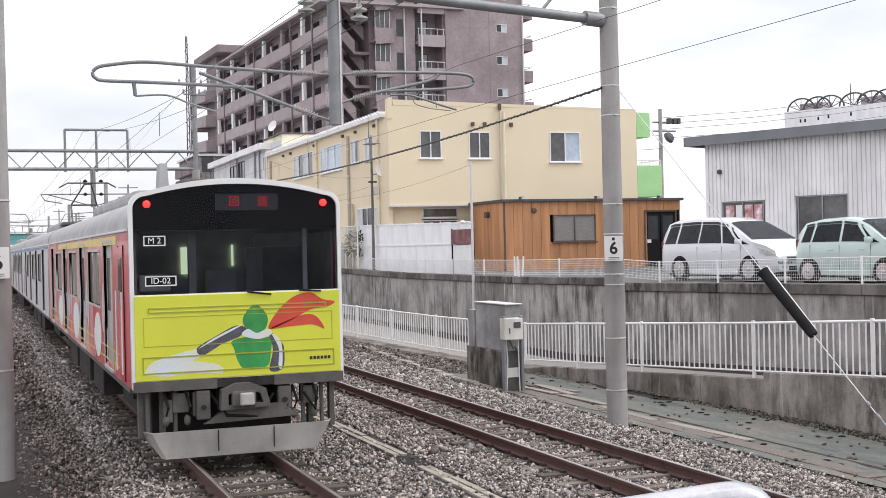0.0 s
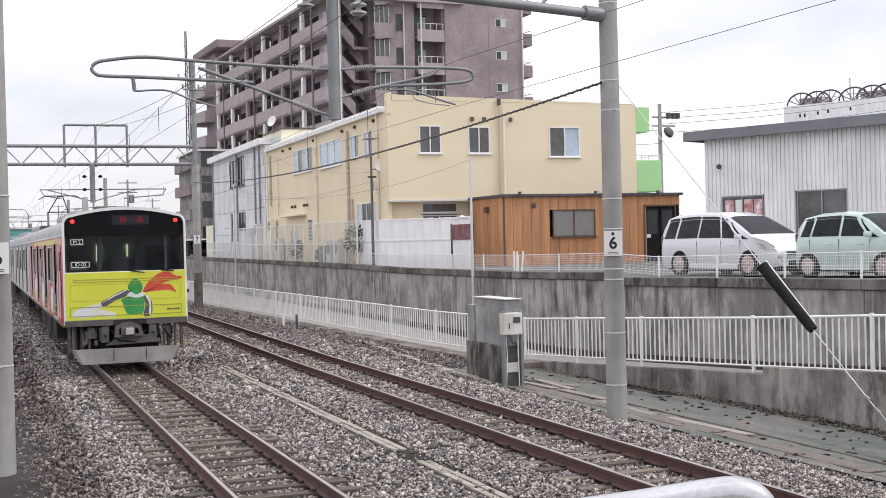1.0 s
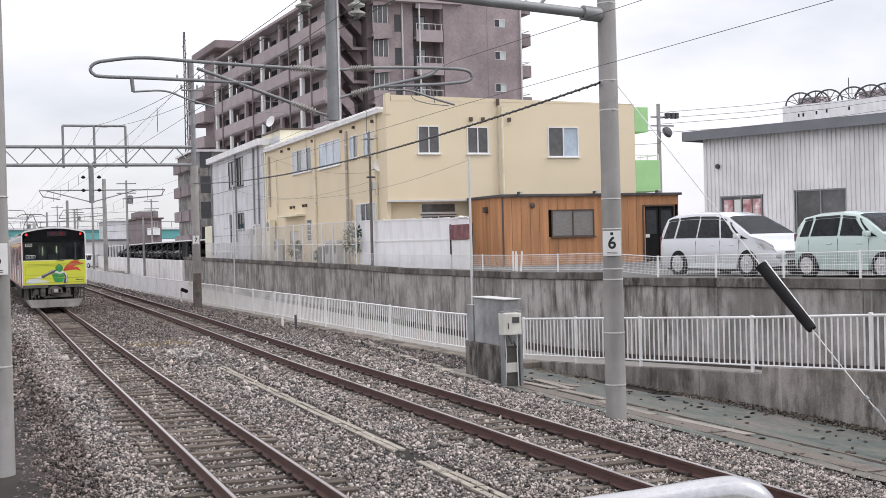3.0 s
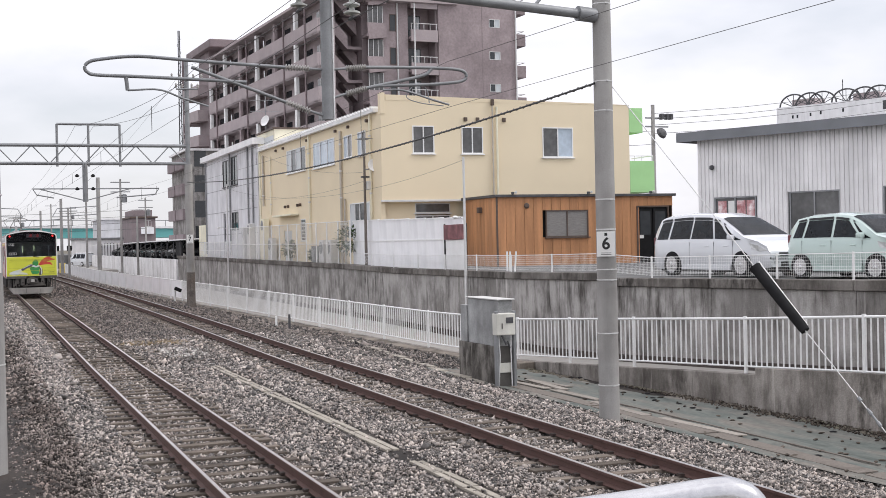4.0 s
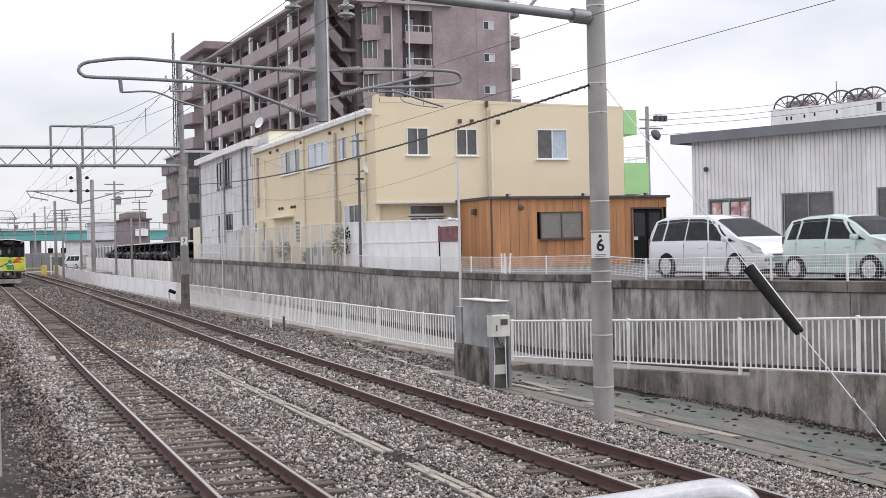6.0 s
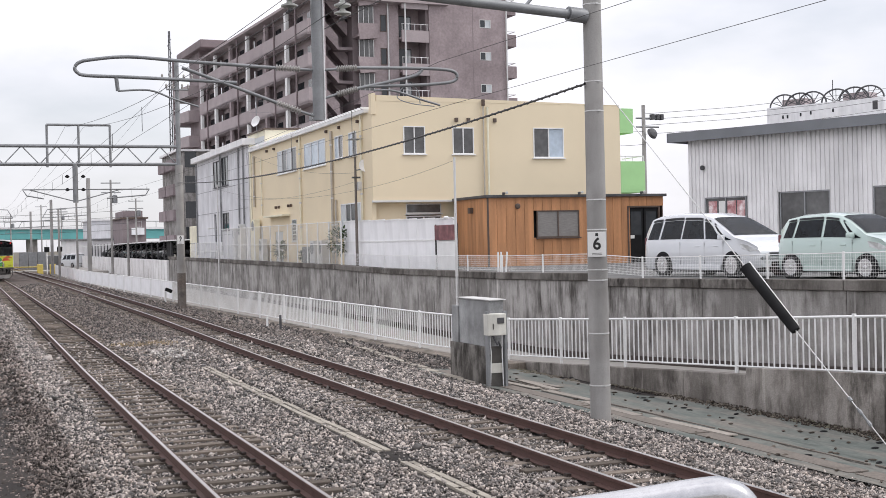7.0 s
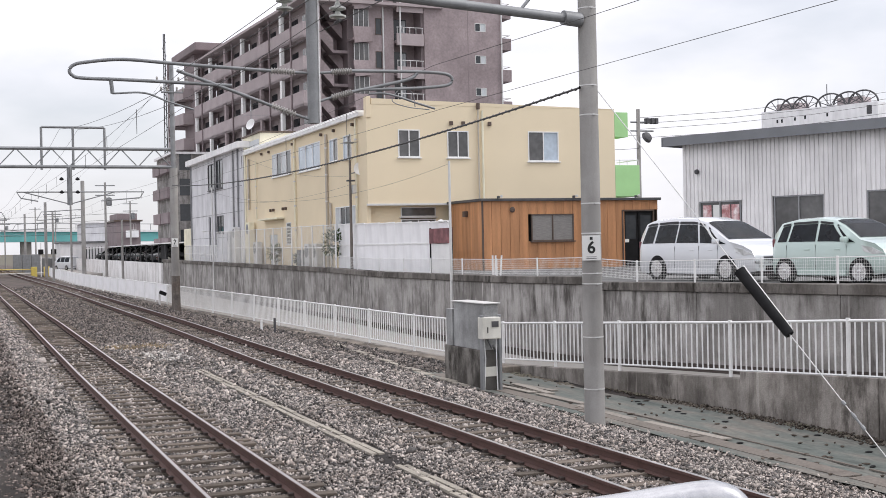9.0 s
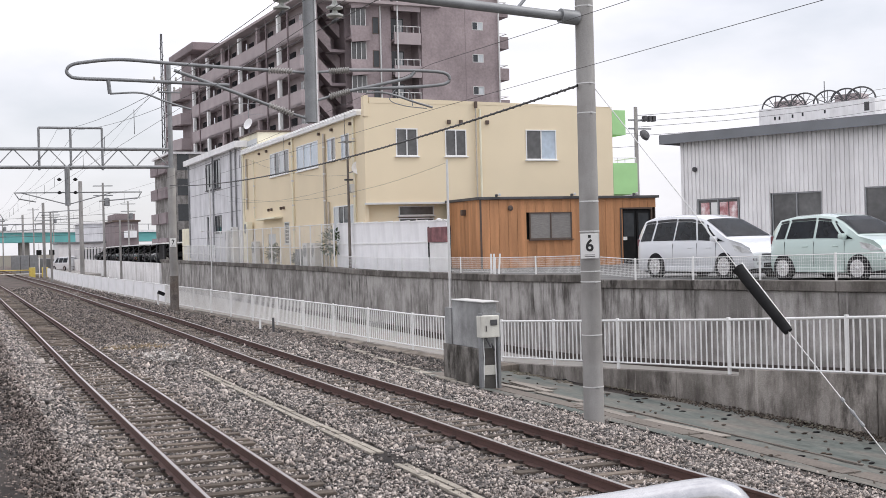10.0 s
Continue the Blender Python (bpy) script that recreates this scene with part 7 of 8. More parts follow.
    part("grille", box(B(), x_end1 - 0.1, x_end1 + 0.012, -W * 0.5, W * 0.5, 0.56, 0.66, 0.02), M["dark_steel"], body, "dark grille")
    part("lower_grille", box(B(), x_end1 - 0.1, x_end1 + 0.014, -W * 0.45, W * 0.45, 0.3, 0.42, 0.02), M["black"], body)
    part("rear_lamp", box(B(), x_end0 + 0.02, x_end0 + 0.12, -half(x_end0 + 0.1) * 0.97, -half(x_end0 + 0.1) * 0.85, 0.9, 1.1, 0.02), M["red_sign"], body, "red rear lamp")
    return root


parked_car("minivan", pose(19.62, 29.3, PARK, 0, 0, -82), [(-2.38, 0.62), (-2.36, 1.0), (-2.28, 1.36), (-2.14, 1.64), (-1.85, 1.72), (-0.9, 1.77), (0.0, 1.74), (0.45, 1.64), (1.0, 1.36), (1.5, 1.08), (2.0, 0.95), (2.25, 0.82), (2.36, 0.6)],
           0.88, 0.98, 2.82, 0.335, [(-0.62, 0.30, -0.62, 0.12), (0.36, 1.05, 0.2, 0.45), (-1.55, -0.68, -1.5, -0.68), (-2.16, -1.63, -2.0, -1.58), (1.1, 1.42, 0.62, 0.7)], (0.5, 1.42), M["car_white"],
           "white minivan with tinted windows parked above the wall", 0.93)
parked_car("compact_car", pose(20.34, 24.75, PARK, 0, 0, -82), [(-1.76, 0.6), (-1.74, 0.98), (-1.66, 1.27), (-1.46, 1.52), (-1.0, 1.60), (-0.2, 1.63), (0.3, 1.57), (0.62, 1.44), (0.95, 1.24), (1.2, 1.07), (1.6, 0.96), (1.78, 0.82), (1.87, 0.6)],
           0.83, 0.97, 2.38, 0.30, [(-1.1, -0.22, -1.02, -0.22), (-0.14, 0.75, -0.14, 0.28), (-1.5, -1.17, -1.36, -1.1), (0.82, 1.05, 0.42, 0.48)], (0.36, 1.14), M["car_mint"],
           "pale mint compact car parked above the wall", 0.95)

# ---- trackside things ----
M["meter"] = mat("meter", (0.66, 0.65, 0.59), 0.5, vary=0.1, scale=3, bump=0.05, streak=0.1)


def trackside_cabinet():
    c = thing("trackside_cabinet", pose(11.45, 27.2, -0.6), "grey steel trackside cabinet on a stained concrete plinth", "cabinet")
    part("plinth", box(B(), 11.2, 11.62, 26.0, 28.5, -0.75, 0.36, 0.02), M["plinth"], c, "dark stained concrete plinth", at_world=True)
    part("case", box(B(), 11.24, 11.60, 26.12, 27.95, 0.362, 1.43, 0.015), M["cab_grey"], c, "grey steel case", at_world=True)
    part("lid", box(B(), 11.2, 11.64, 26.06, 28.0, 1.432, 1.46, 0.008), M["alu"], c, at_world=True)
    part("side_plate", box(B(), 11.22, 11.5, 28.0, 28.4, 0.362, 1.25, 0.01), M["cab_grey"], c, at_world=True)
    mt = part("meter_box", box(B(), 11.03, 11.49, 25.72, 25.98, 0.66, 1.15, 0.02), M["meter"], c, "off-white meter box", at_world=True)
    part("meter_window", box(B(), 11.26, 11.43, 25.705, 25.722, 0.93, 1.06, 0.004), M["dark_steel"], mt, at_world=True)
    part("meter_label", box(B(), 11.15, 11.175, 25.71, 25.722, 0.8, 0.93), M["t_grey"], mt, at_world=True)
    for x in (11.07, 11.5):
        part("stand_leg", box(B(), x - 0.03, x + 0.03, 25.78, 25.92, -0.75, 1.2, 0.008), M["galv"], c, at_world=True)
    part("stand_plate", box(B(), 11.1, 11.47, 25.9, 25.97, -0.72, 0.4), M["t_grey"], c, at_world=True)
    part("notice", box(B(), 11.13, 11.45, 25.87, 25.89, -0.2, 0.02, 0.004), M["meter"], c, "white notice plate", at_world=True)
    part("cable", tube(B(), [(11.43, 25.84, 0.68), (11.41, 25.82, 0.3), (11.44, 25.84, -0.7)], 0.014, 6), M["white_paint"], c, at_world=True)
    part("cable", tube(B(), [(11.12, 25.84, 0.68), (11.14, 25.82, 0.2), (11.1, 25.84, -0.7)], 0.014, 6), M["white_paint"], c, at_world=True)
    part("cable", tube(B(), [(11.17, 25.8, 0.68), (11.27, 25.75, 0.45), (11.32, 25.8, 0.5), (11.4, 25.84, 0.36)], 0.025, 6), M["dark_steel"], c, at_world=True)


trackside_cabinet()


def pole_lamp(x, y, z0, z1, arm_z, reach):
    p = thing("post_lamp", pose(x, y, z0), "slim pale steel lamp post beside the retaining wall", "street lamp", "slim lamp posts")
    part("post", tube(B(), [(x, y, z0), (x, y, z1)], 0.055, 10, 0.04), M["alu"], p, smooth=True, at_world=True)
    part("arm", tube(B(), [(x, y, arm_z - 0.1), (x - reach * 0.5, y, arm_z + 0.02), (x - reach, y, arm_z)], 0.02, 6), M["alu"], p, at_world=True)
    part("lamp_head", lathe(B(), [(0.02, -0.05), (0.09, -0.03), (0.1, 0.02), (0.04, 0.06)], 12, pose(x - reach, y, arm_z)), M["white_paint"], p, smooth=True, at_world=True)


pole_lamp(15.95, 39.8, -0.6, 5.7, 3.62, 0.35)
pole_lamp(15.9, 81.8, -0.3, 6.9, 4.0, 0.6)

M["service"] = mat("service", (0.17, 0.15, 0.135), 0.8, vary=0.3, scale=2, bump=0.2)
up = thing("service_pole", pose(16.7, 53.7, 1.6), "slim brown service pole with a white dish", "utility pole")
part("post", tube(B(), [(16.7, 53.7, 1.55), (16.7, 53.7, 6.7)], 0.07, 10, 0.05), M["service"], up, smooth=True, at_world=True)
part("bracket", tube(B(), [(16.7, 53.7, 6.1), (17.15, 53.6, 6.2)], 0.03, 6), M["galv"], up, at_world=True)
part("dish", lathe(B(), [(0.02, 0), (0.2, 0.03), (0.3, 0.1), (0.31, 0.1), (0.2, 0.05), (0.02, 0.02)], 14, pose(17.15, 53.55, 6.3, 75, 0, -20)), M["white_paint"], up, "white dish", smooth=True, at_world=True)
part("meter", box(B(), 16.78, 17.0, 53.6, 53.8, 5.2, 5.6, 0.03), M["alu"], up, at_world=True)
part("strap", box(B(), 16.55, 16.9, 53.6, 53.8, 5.75, 5.82), M["dark_steel"], up, at_world=True)

part("aerial_rod", tube(B(), [(16.7, 53.7, 6.7), (16.7, 53.7, 7.9)], 0.02, 6), M["galv"], up, at_world=True)
for k in range(5):
    part("aerial_bar", tube(B(), [(16.4, 53.3 + 0.2 * k, 7.5), (17.0, 53.3 + 0.2 * k, 7.5)], 0.01, 4), M["galv"], up, at_world=True)
sb = thing("sign_board", pose(16.75, 42.7, 1.6), "dark red sign board on black posts over a white sheet", "sign")
part("board", box(B(), 16.7, 16.76, 41.6, 43.85, 2.86, 3.42, 0.01), M["red_sign"], sb, "dark red board", at_world=True)
part("sheet", box(B(), 16.74, 16.77, 41.7, 43.75, 1.72, 2.84, 0.01), M["white_paint"], sb, at_world=True)
for y in (41.62, 43.8):
    part("post", tube(B(), [(16.73, y, 1.5), (16.73, y, 3.45)], 0.03, 6), M["black"], sb, at_world=True)

gw = thing("guy_wire", pose(GUY_A[0], GUY_A[1], GUY_A[2]), "steel guy wire with a black foam sleeve braced to the ground", "guy wire")
P0, PA = Vector((10.68, 19.55, 5.52)), Vector(GUY_A)
part("wire", tube(B(), [P0, PA], 0.0085, 6), M["alu"], gw, at_world=True)
part("sleeve", tube(B(), [P0.lerp(PA, 0.527), P0.lerp(PA, 0.535), P0.lerp(PA, 0.68), P0.lerp(PA, 0.688)], 0.1, 16, 0.072), M["rubber"], gw, "black foam sleeve", smooth=True, at_world=True)
# thin white strip along the upper right of the sleeve
part("sleeve_strip", tube(B(), [P0.lerp(PA, 0.526) + Vector((0.066, -0.02, 0.074)), P0.lerp(PA, 0.684) + Vector((0.05, -0.02, 0.056))], 0.015, 6), M["white_paint"], gw, "white strip along the sleeve", at_world=True)
for s in (0.845, 0.875, 0.90):
    part("grip", tube(B(), [P0.lerp(PA, s), P0.lerp(PA, s + 0.008)], 0.03, 8), M["galv"], gw, at_world=True)
part("turnbuckle", tube(B(), [P0.lerp(PA, 0.87), P0.lerp(PA, 0.91)], 0.02, 8), M["galv"], gw, at_world=True)
part("anchor", box(B(), PA.x - 0.1, PA.x + 0.1, PA.y - 0.1, PA.y + 0.1, PA.z - 0.3, PA.z + 0.02, 0.01), M["concrete_dark"], gw, at_world=True)

# cable trough between the tracks, in short concrete lengths
tg = thing("cable_trough", pose(5.62, 20, -0.2), "pale concrete cable trough between the two tracks", "cable trough")
y = 8.0
i = 0
while y < 30.4:
    if not 15.95 < y + 0.5 < 16.75:
        for k in (-1, 1):
            o = part("cover", box(B(), 5.62 + k * 0.06 - 0.045, 5.62 + k * 0.06 + 0.045, y + 0.006, y + 0.994, -0.27, -0.172 + 0.008 * math.sin(i * 2.3 + k), 0.006), M["trough"], tg, at_world=True)
    y += 1.0
    i += 1

st = thing("edge_trough", pose(11.3, 31, -0.5), "pale concrete trough lids at the foot of the ballast", "cable trough")
for k in range(14):
    y = 26.6 + 1.0 * k
    x = 11.0 + 0.075 * (y - 26.6)
    part("lid", box(B(), x - 0.1, x + 0.1, y + 0.01, y + 0.985, bed(x) - 0.12, bed(x) + grade(y) + 0.05 + 0.02 * math.sin(2.1 * k), 0.01), M["trough"], st, at_world=True)

# sheeting, boards and pegs on the slope
wm = thing("weed_sheet", pose(13, 20, -0.6), "worn green-grey weed sheeting on the slope beside the wall", "ground sheet", kind="structure")
bm = B()
sheet(bm, [[(x, y, bed(x) + 0.03 + 0.02 * noise.noise((x * 2, y * 1.5, 5))) for x in np.linspace(11.0, 14.6 if y < 24 else 13.9, 16)] for y in np.arange(6, 31, 0.5)])
part("sheet", bm, M["tarp"], wm, "worn green-grey sheeting", smooth=True, at_world=True)
for k, (x, w_) in enumerate(((11.55, 0.17), (12.25, 0.02))):
    for j in range(6):
        y = 6 + 4 * j + 0.6 * k
        bm = hexa(B(), [(x - w_, y, bed(x) + 0.035), (x + w_, y, bed(x) + 0.035), (x + w_ + 0.03 * math.sin(j), y + 3.9, bed(x) + 0.035), (x - w_ + 0.03 * math.sin(j), y + 3.9, bed(x) + 0.035)],
                  [(x - w_, y, bed(x) + 0.055), (x + w_, y, bed(x) + 0.055), (x + w_ + 0.03 * math.sin(j), y + 3.9, bed(x) + 0.055), (x - w_ + 0.03 * math.sin(j), y + 3.9, bed(x) + 0.055)])
        part("plank", bm, M["board"], wm, "weathered plank", at_world=True)
rng_e = random.Random(5)
for j in range(34):
    x, y = rng_e.choice((11.85, 12.6, 13.5, 14.1)) + rng_e.uniform(-0.12, 0.12), 8 + j * 0.62 + rng_e.uniform(-0.2, 0.2)
    bm = lathe(B(), [(0.03, 0.0), (0.045, 0.012), (0.03, 0.024), (0.01, 0.03)], 7, pose(x, y, bed(x) + 0.03, 0, 0, rng_e.uniform(-30, 30)) @ Matrix.Diagonal((1.7, 0.8, 1, 1)))
    solid("sheet_peg", bm, M["black"], "small black plastic peg holding down the sheeting", "peg", group="sheet pegs")
bm = B()
for j in range(130):
    x, y = rng_e.uniform(11.1, 14.3), rng_e.uniform(9, 30)
    lathe(bm, [(0.02, -0.01), (0.04, 0.006), (0.015, 0.02)], 5, pose(x, y, bed(x) + 0.045, 0, 0, rng_e.uniform(0, 180)) @ Matrix.Diagonal((rng_e.uniform(0.5, 2.6), rng_e.uniform(0.4, 1.0), 1, 1)))
solid("sheet_debris", bm, M["soil"], "dark scraps and dead leaves scattered on the sheeting", "litter", kind="stuff")
for j, (x, y, L_, turn) in enumerate(((12.0, 25.2, 1.9, 4), (12.35, 25.0, 2.2, -3), (12.75, 25.6, 1.6, 6), (12.1, 22.9, 2.0, 2), (11.7, 20.3, 2.3, -2), (11.95, 17.6, 2.4, 3))):
    bm = box(B(), -0.11, 0.11, 0, L_, 0.0, 0.024, 0.005)
    bm.transform(pose(x, y, bed(x) + 0.046, 0, 2.5, turn))
    solid("loose_board", bm, M["board_pale"], "pale weathered board lying on the sheeting", "board", group="loose boards")
bm = B()
for j in range(420):
    y = rng_e.uniform(8, 31)
    x = 14.75 + rng_e.uniform(-0.35, 0.1) - (0.7 if y > 27 else 0)
    lathe(bm, [(0.03, -0.01), (0.05, 0.01), (0.02, 0.035)], 5, pose(x, y, bed(x) + 0.02, 0, 0, rng_e.uniform(0, 90)) @ Matrix.Diagonal((rng_e.uniform(0.6, 2), 1, 1, 1)))
solid("leaf_litter", bm, M["earth"], "brown soil and litter along the wall foot", "litter", kind="stuff")


def tuft(name, x, y, z, n, h, spread, material, label, category):
    bm = B()
    for k in range(n):
        a = rng_e.uniform(0, 6.28)
        r = spread * rng_e.random() ** 0.6
        px0 = Vector((x + r * math.cos(a), y + r * math.sin(a), z))
        tip = px0 + Vector((rng_e.uniform(-0.6, 0.6) * h, rng_e.uniform(-0.6, 0.6) * h, h * rng_e.uniform(0.4, 1.1)))
        s = Vector((math.cos(a), -math.sin(a), 0)) * 0.012
        bm.faces.new([bm.verts.new(p) for p in (px0 - s, px0 + s, tip)])
    return solid(name, bm, material, label, category, kind="stuff")


tuft("dry_grass", 5.2, 38.6, -0.17, 700, 0.15, 1.0, M["dry"], "dry yellow grass between the tracks", "grass")
tuft("dry_grass", 5.3, 36.0, -0.2, 200, 0.11, 0.8, M["dry"], "dry yellow grass between the tracks", "grass")
tuft("dry_grass", 7.0, 190, -0.22, 400, 0.7, 2.5, M["dry"], "dry yellow grass by the level crossing", "grass")


def shrub(x, y, z, h, label):
    p = thing("potted_shrub", pose(x, y, z), label, "plant")
    part("stem", tube(B(), [(x, y, z), (x + 0.03, y, z + h * 0.5)], 0.03, 6, 0.02), M["brown"], p, at_world=True)
    bm = B()
    for k in range(420):
        d = Vector((rng_e.gauss(0, 1), rng_e.gauss(0, 1), rng_e.gauss(0, 0.8))).normalized() * rng_e.uniform(0.1, 0.42) * h * 0.8
        c = Vector((x, y, z + h * 0.62)) + d
        q = d.normalized()
        s = q.cross(Vector((0.2, 0.1, 1))).normalized() * 0.07
        bm.faces.new([bm.verts.new(v) for v in (c - s * 0.6, c + q * 0.12 - s * 0.2, c + q * 0.2, c + q * 0.1 + s)])
    part("crown", bm, M["leaf"], p, "dark green leaves", at_world=True)


shrub(16.72, 56.3, 1.75, 2.0, "dark green spiky shrub at the end of the fence")
shrub(16.75, 68.2, 1.75, 1.3, "dark green bush behind the mesh fence")
shrub(16.75, 63.0, 1.75, 0.8, "small green bush behind the mesh fence")
for k, (y, w_, h, mm) in enumerate(((74.5, 0.9, 2.6, "cream"), (72.6, 0.8, 1.4, "alu"), (61.0, 0.9, 1.2, "alu"), (59.6, 0.9, 1.2, "alu"), (62.6, 0.7, 0.9, "galv"), (78.5, 0.9, 2.4, "alu"), (80.2, 0.9, 2.2, "alu"))):
    u_ = thing("outdoor_unit", pose(16.75, y, PARK), "pale outdoor air conditioning unit behind the fence", "outdoor unit", "outdoor units by the wall")
    part("case", box(B(), 16.58, 16.93, y - w_ / 2, y + w_ / 2, PARK, 1.8 + h, 0.03), M[mm], u_, at_world=True)
    part("fan_grille", lathe(B(), [(0.3, 0), (0.3, 0.02), (0.05, 0.03)], 16, pose(16.58, y, 1.8 + h - 0.4, 0, -90)), M["galv"], u_, at_world=True)
for k, (x, y) in enumerate(((16.9, 38.4), (16.85, 38.1), (16.95, 37.9))):
    b_ = thing("white_post", pose(x, y, PARK), "short white plastic post beside the fence", "post", "short white posts")
    part("post", tube(B(), [(x, y, PARK), (x + 0.03 * k, y, 2.42)], 0.03, 10), M["white_paint"], b_, smooth=True, at_world=True)

# ---- far end of the line ----
ov = thing("road_bridge", pose(10, 240, 0), "turquoise steel road bridge crossing beyond the level crossing", "bridge")
part("girder", hexa(B(), [(-60, 240, 5.7), (60, 240, 4.4), (60, 249, 4.4), (-60, 249, 5.7)], [(-60, 240, 7.9), (60, 240, 6.0), (60, 249, 6.0), (-60, 249, 7.9)]), M["teal"], ov, "turquoise girder", at_world=True)
part("deck_edge", hexa(B(), [(-60, 239.6, 7.9), (60, 239.6, 6.0), (60, 249.4, 6.0), (-60, 249.4, 7.9)], [(-60, 239.6, 8.3), (60, 239.6, 6.4), (60, 249.4, 6.4), (-60, 249.4, 8.3)]), M["siding"], ov, at_world=True)
for j in range(26):
    x = -40 + 3.4 * j
    z = 8.1 - 0.0158 * (x + 60)
    part("parapet_post", tube(B(), [(x, 239.8, z), (x, 239.8, z + 1.3)], 0.06, 5), M["galv"], ov, at_world=True)
part("parapet_rail", tube(B(), [(-60, 239.8, 9.4), (60, 239.8, 7.5)], 0.07, 5), M["galv"], ov, at_world=True)
for x in (-14, 12.5, 30):
    part("pier", box(B(), x - 0.9, x + 0.9, 242, 247, -1.3, 5.6, 0.1), M["concrete_pale"], ov, "concrete pier", at_world=True)

block_wall("wall_far", 16.2, 16.5, [106.2, 118, 130, 142, 154, 170, 187], -1.2, [(105, 1.75), (187, 1.94)], M["white_stained"], "white painted retaining wall beyond the grey house")
sh = thing("cycle_shelter", pose(17, 138, 2.0), "long dark cycle shelter with a white roof edge", "shelter")
part("roof", hexa(B(), [(16.3, 105, 3.36), (21, 105, 3.5), (21, 184, 3.4), (16.3, 184, 3.2)], [(16.3, 105, 3.46), (21, 105, 3.6), (21, 184, 3.5), (16.3, 184, 3.3)]), M["white_paint"], sh, "white roof edge", at_world=True)
part("back_screen", box(B(), 20.9, 21.0, 105, 184, 1.7, 3.3), M["black"], sh, "black back screen", at_world=True)
for j in range(20):
    y = 105.5 + 3.7 * j
    part("post", tube(B(), [(16.5, y, 1.7), (16.5, y, 3.45)], 0.06, 6), M["dark_steel"], sh, at_world=True)
part("end_screen", box(B(), 16.6, 16.66, 105.2, 108.6, 1.85, 3.34), M["black"], sh, "black end screen", at_world=True)
M["car_dark"] = mat("car_dark", (0.02, 0.021, 0.024), 0.25, vary=0.05, scale=1, bump=0.0, coat=0.8)
M["car_grey"] = mat("car_grey", (0.09, 0.095, 0.10), 0.3, 0.3, vary=0.05, scale=1, bump=0.0, coat=0.8)
for j, y in enumerate((111.5, 115.6, 119.0, 124.4, 128.4, 133.0, 139.0, 143.6, 150.0, 155.5, 162.0)):
    parked_car("parked_car", pose(18.7, y, 1.72, 0, 0, 180 + (3, -4, 2)[j % 3]), [(-2.0, 0.5), (-1.98, 1.0), (-1.85, 1.45), (-1.4, 1.56 + 0.1 * (j % 2)), (0.2, 1.56 + 0.1 * (j % 2)), (0.7, 1.4), (1.2, 1.0), (1.75, 0.88), (1.95, 0.7), (1.98, 0.45)],
               0.84, 0.95, 2.45, 0.31, [(-0.7, 0.1, -0.68, 0.05), (0.18, 0.95, 0.18, 0.6), (-1.6, -0.8, -1.5, -0.78)], (0.55, 1.2), M[("car_dark", "car_grey", "car_dark")[j % 3]], "dark car parked nose out under the long shelter", 0.92)

def far_house(name, x0, x1, y0, y1, z1, wall_m, roof_m, label, slope=0.0):
    h = thing(name, pose(x0, y0, 0), label, "building")
    part("wall", hexa(B(), [(x0, y0, -1), (x1, y0, -1), (x1, y1, -1), (x0, y1, -1)], [(x0, y0, z1 - slope), (x1, y0, z1), (x1, y1, z1), (x0, y1, z1 - slope)]), wall_m, h, at_world=True)
    part("roof", hexa(B(), [(x0 - 0.3, y0 - 0.3, z1 - slope + 0.02), (x1 + 0.3, y0 - 0.3, z1 + 0.02), (x1 + 0.3, y1, z1 + 0.02), (x0 - 0.3, y1, z1 - slope + 0.02)],
                      [(x0 - 0.3, y0 - 0.3, z1 - slope + 0.25), (x1 + 0.3, y0 - 0.3, z1 + 0.25), (x1 + 0.3, y1, z1 + 0.25), (x0 - 0.3, y1, z1 - slope + 0.25)]), roof_m, h, at_world=True)
    return h


bh = far_house("brown_house", 22.0, 25.4, 185, 197, 7.1, M["tile_dark"], M["brown"], "dark brown house beyond the shelter")
part("upper_wall", box(B(), 22.2, 25.0, 185.5, 195, 7.36, 8.3), M["tile_dark"], bh, at_world=True)
part("balcony", box(B(), 23.3, 25.1, 184.6, 185, 4.8, 5.8), M["white_wall"], bh, at_world=True)
window(bh, face_front(0, 185), 24.0, 24.8, 5.9, 6.8, 2)
far_house("beige_house", 19.2, 24.0, 203, 215, 7.3, M["graywall"], M["siding"], "plain pale rendered building beyond the shelter")
far_house("far_shed", 15, 24, 196, 206, 4.2, M["siding"], M["galv"], "low pale shed beside the level crossing")
bal = far_house("balcony_flats", 21.0, 25, 128, 139, 12.6, M["concrete"], M["siding"], "grey balcony flats behind the far mast")
for k in range(4):
    for j in range(2):
        part("balcony", box(B(), 20.4, 21.0, 128.4 + 5.3 * j, 133 + 5.3 * j, 3 + 2.6 * k, 4.1 + 2.6 * k, 0.02), M["tile_dark"], bal, at_world=True)
    part("window", box(B(), 21.6, 22.8, 127.96, 128.02, 3.2 + 2.6 * k, 4.9 + 2.6 * k), M["glass"], bal, at_world=True)
tk = thing("water_tank", pose(18.4, 99.5, 1.7), "pale panelled water tank on the ground", "tank")
for j in range(2):
    for k in range(2):
        part("tank_panel", box(B(), 17.3 + 1.5 * j, 18.78 + 1.5 * j, 98, 101, 1.7 + 1.4 * k, 3.08 + 1.4 * k, 0.06), M["cream"], tk, at_world=True)

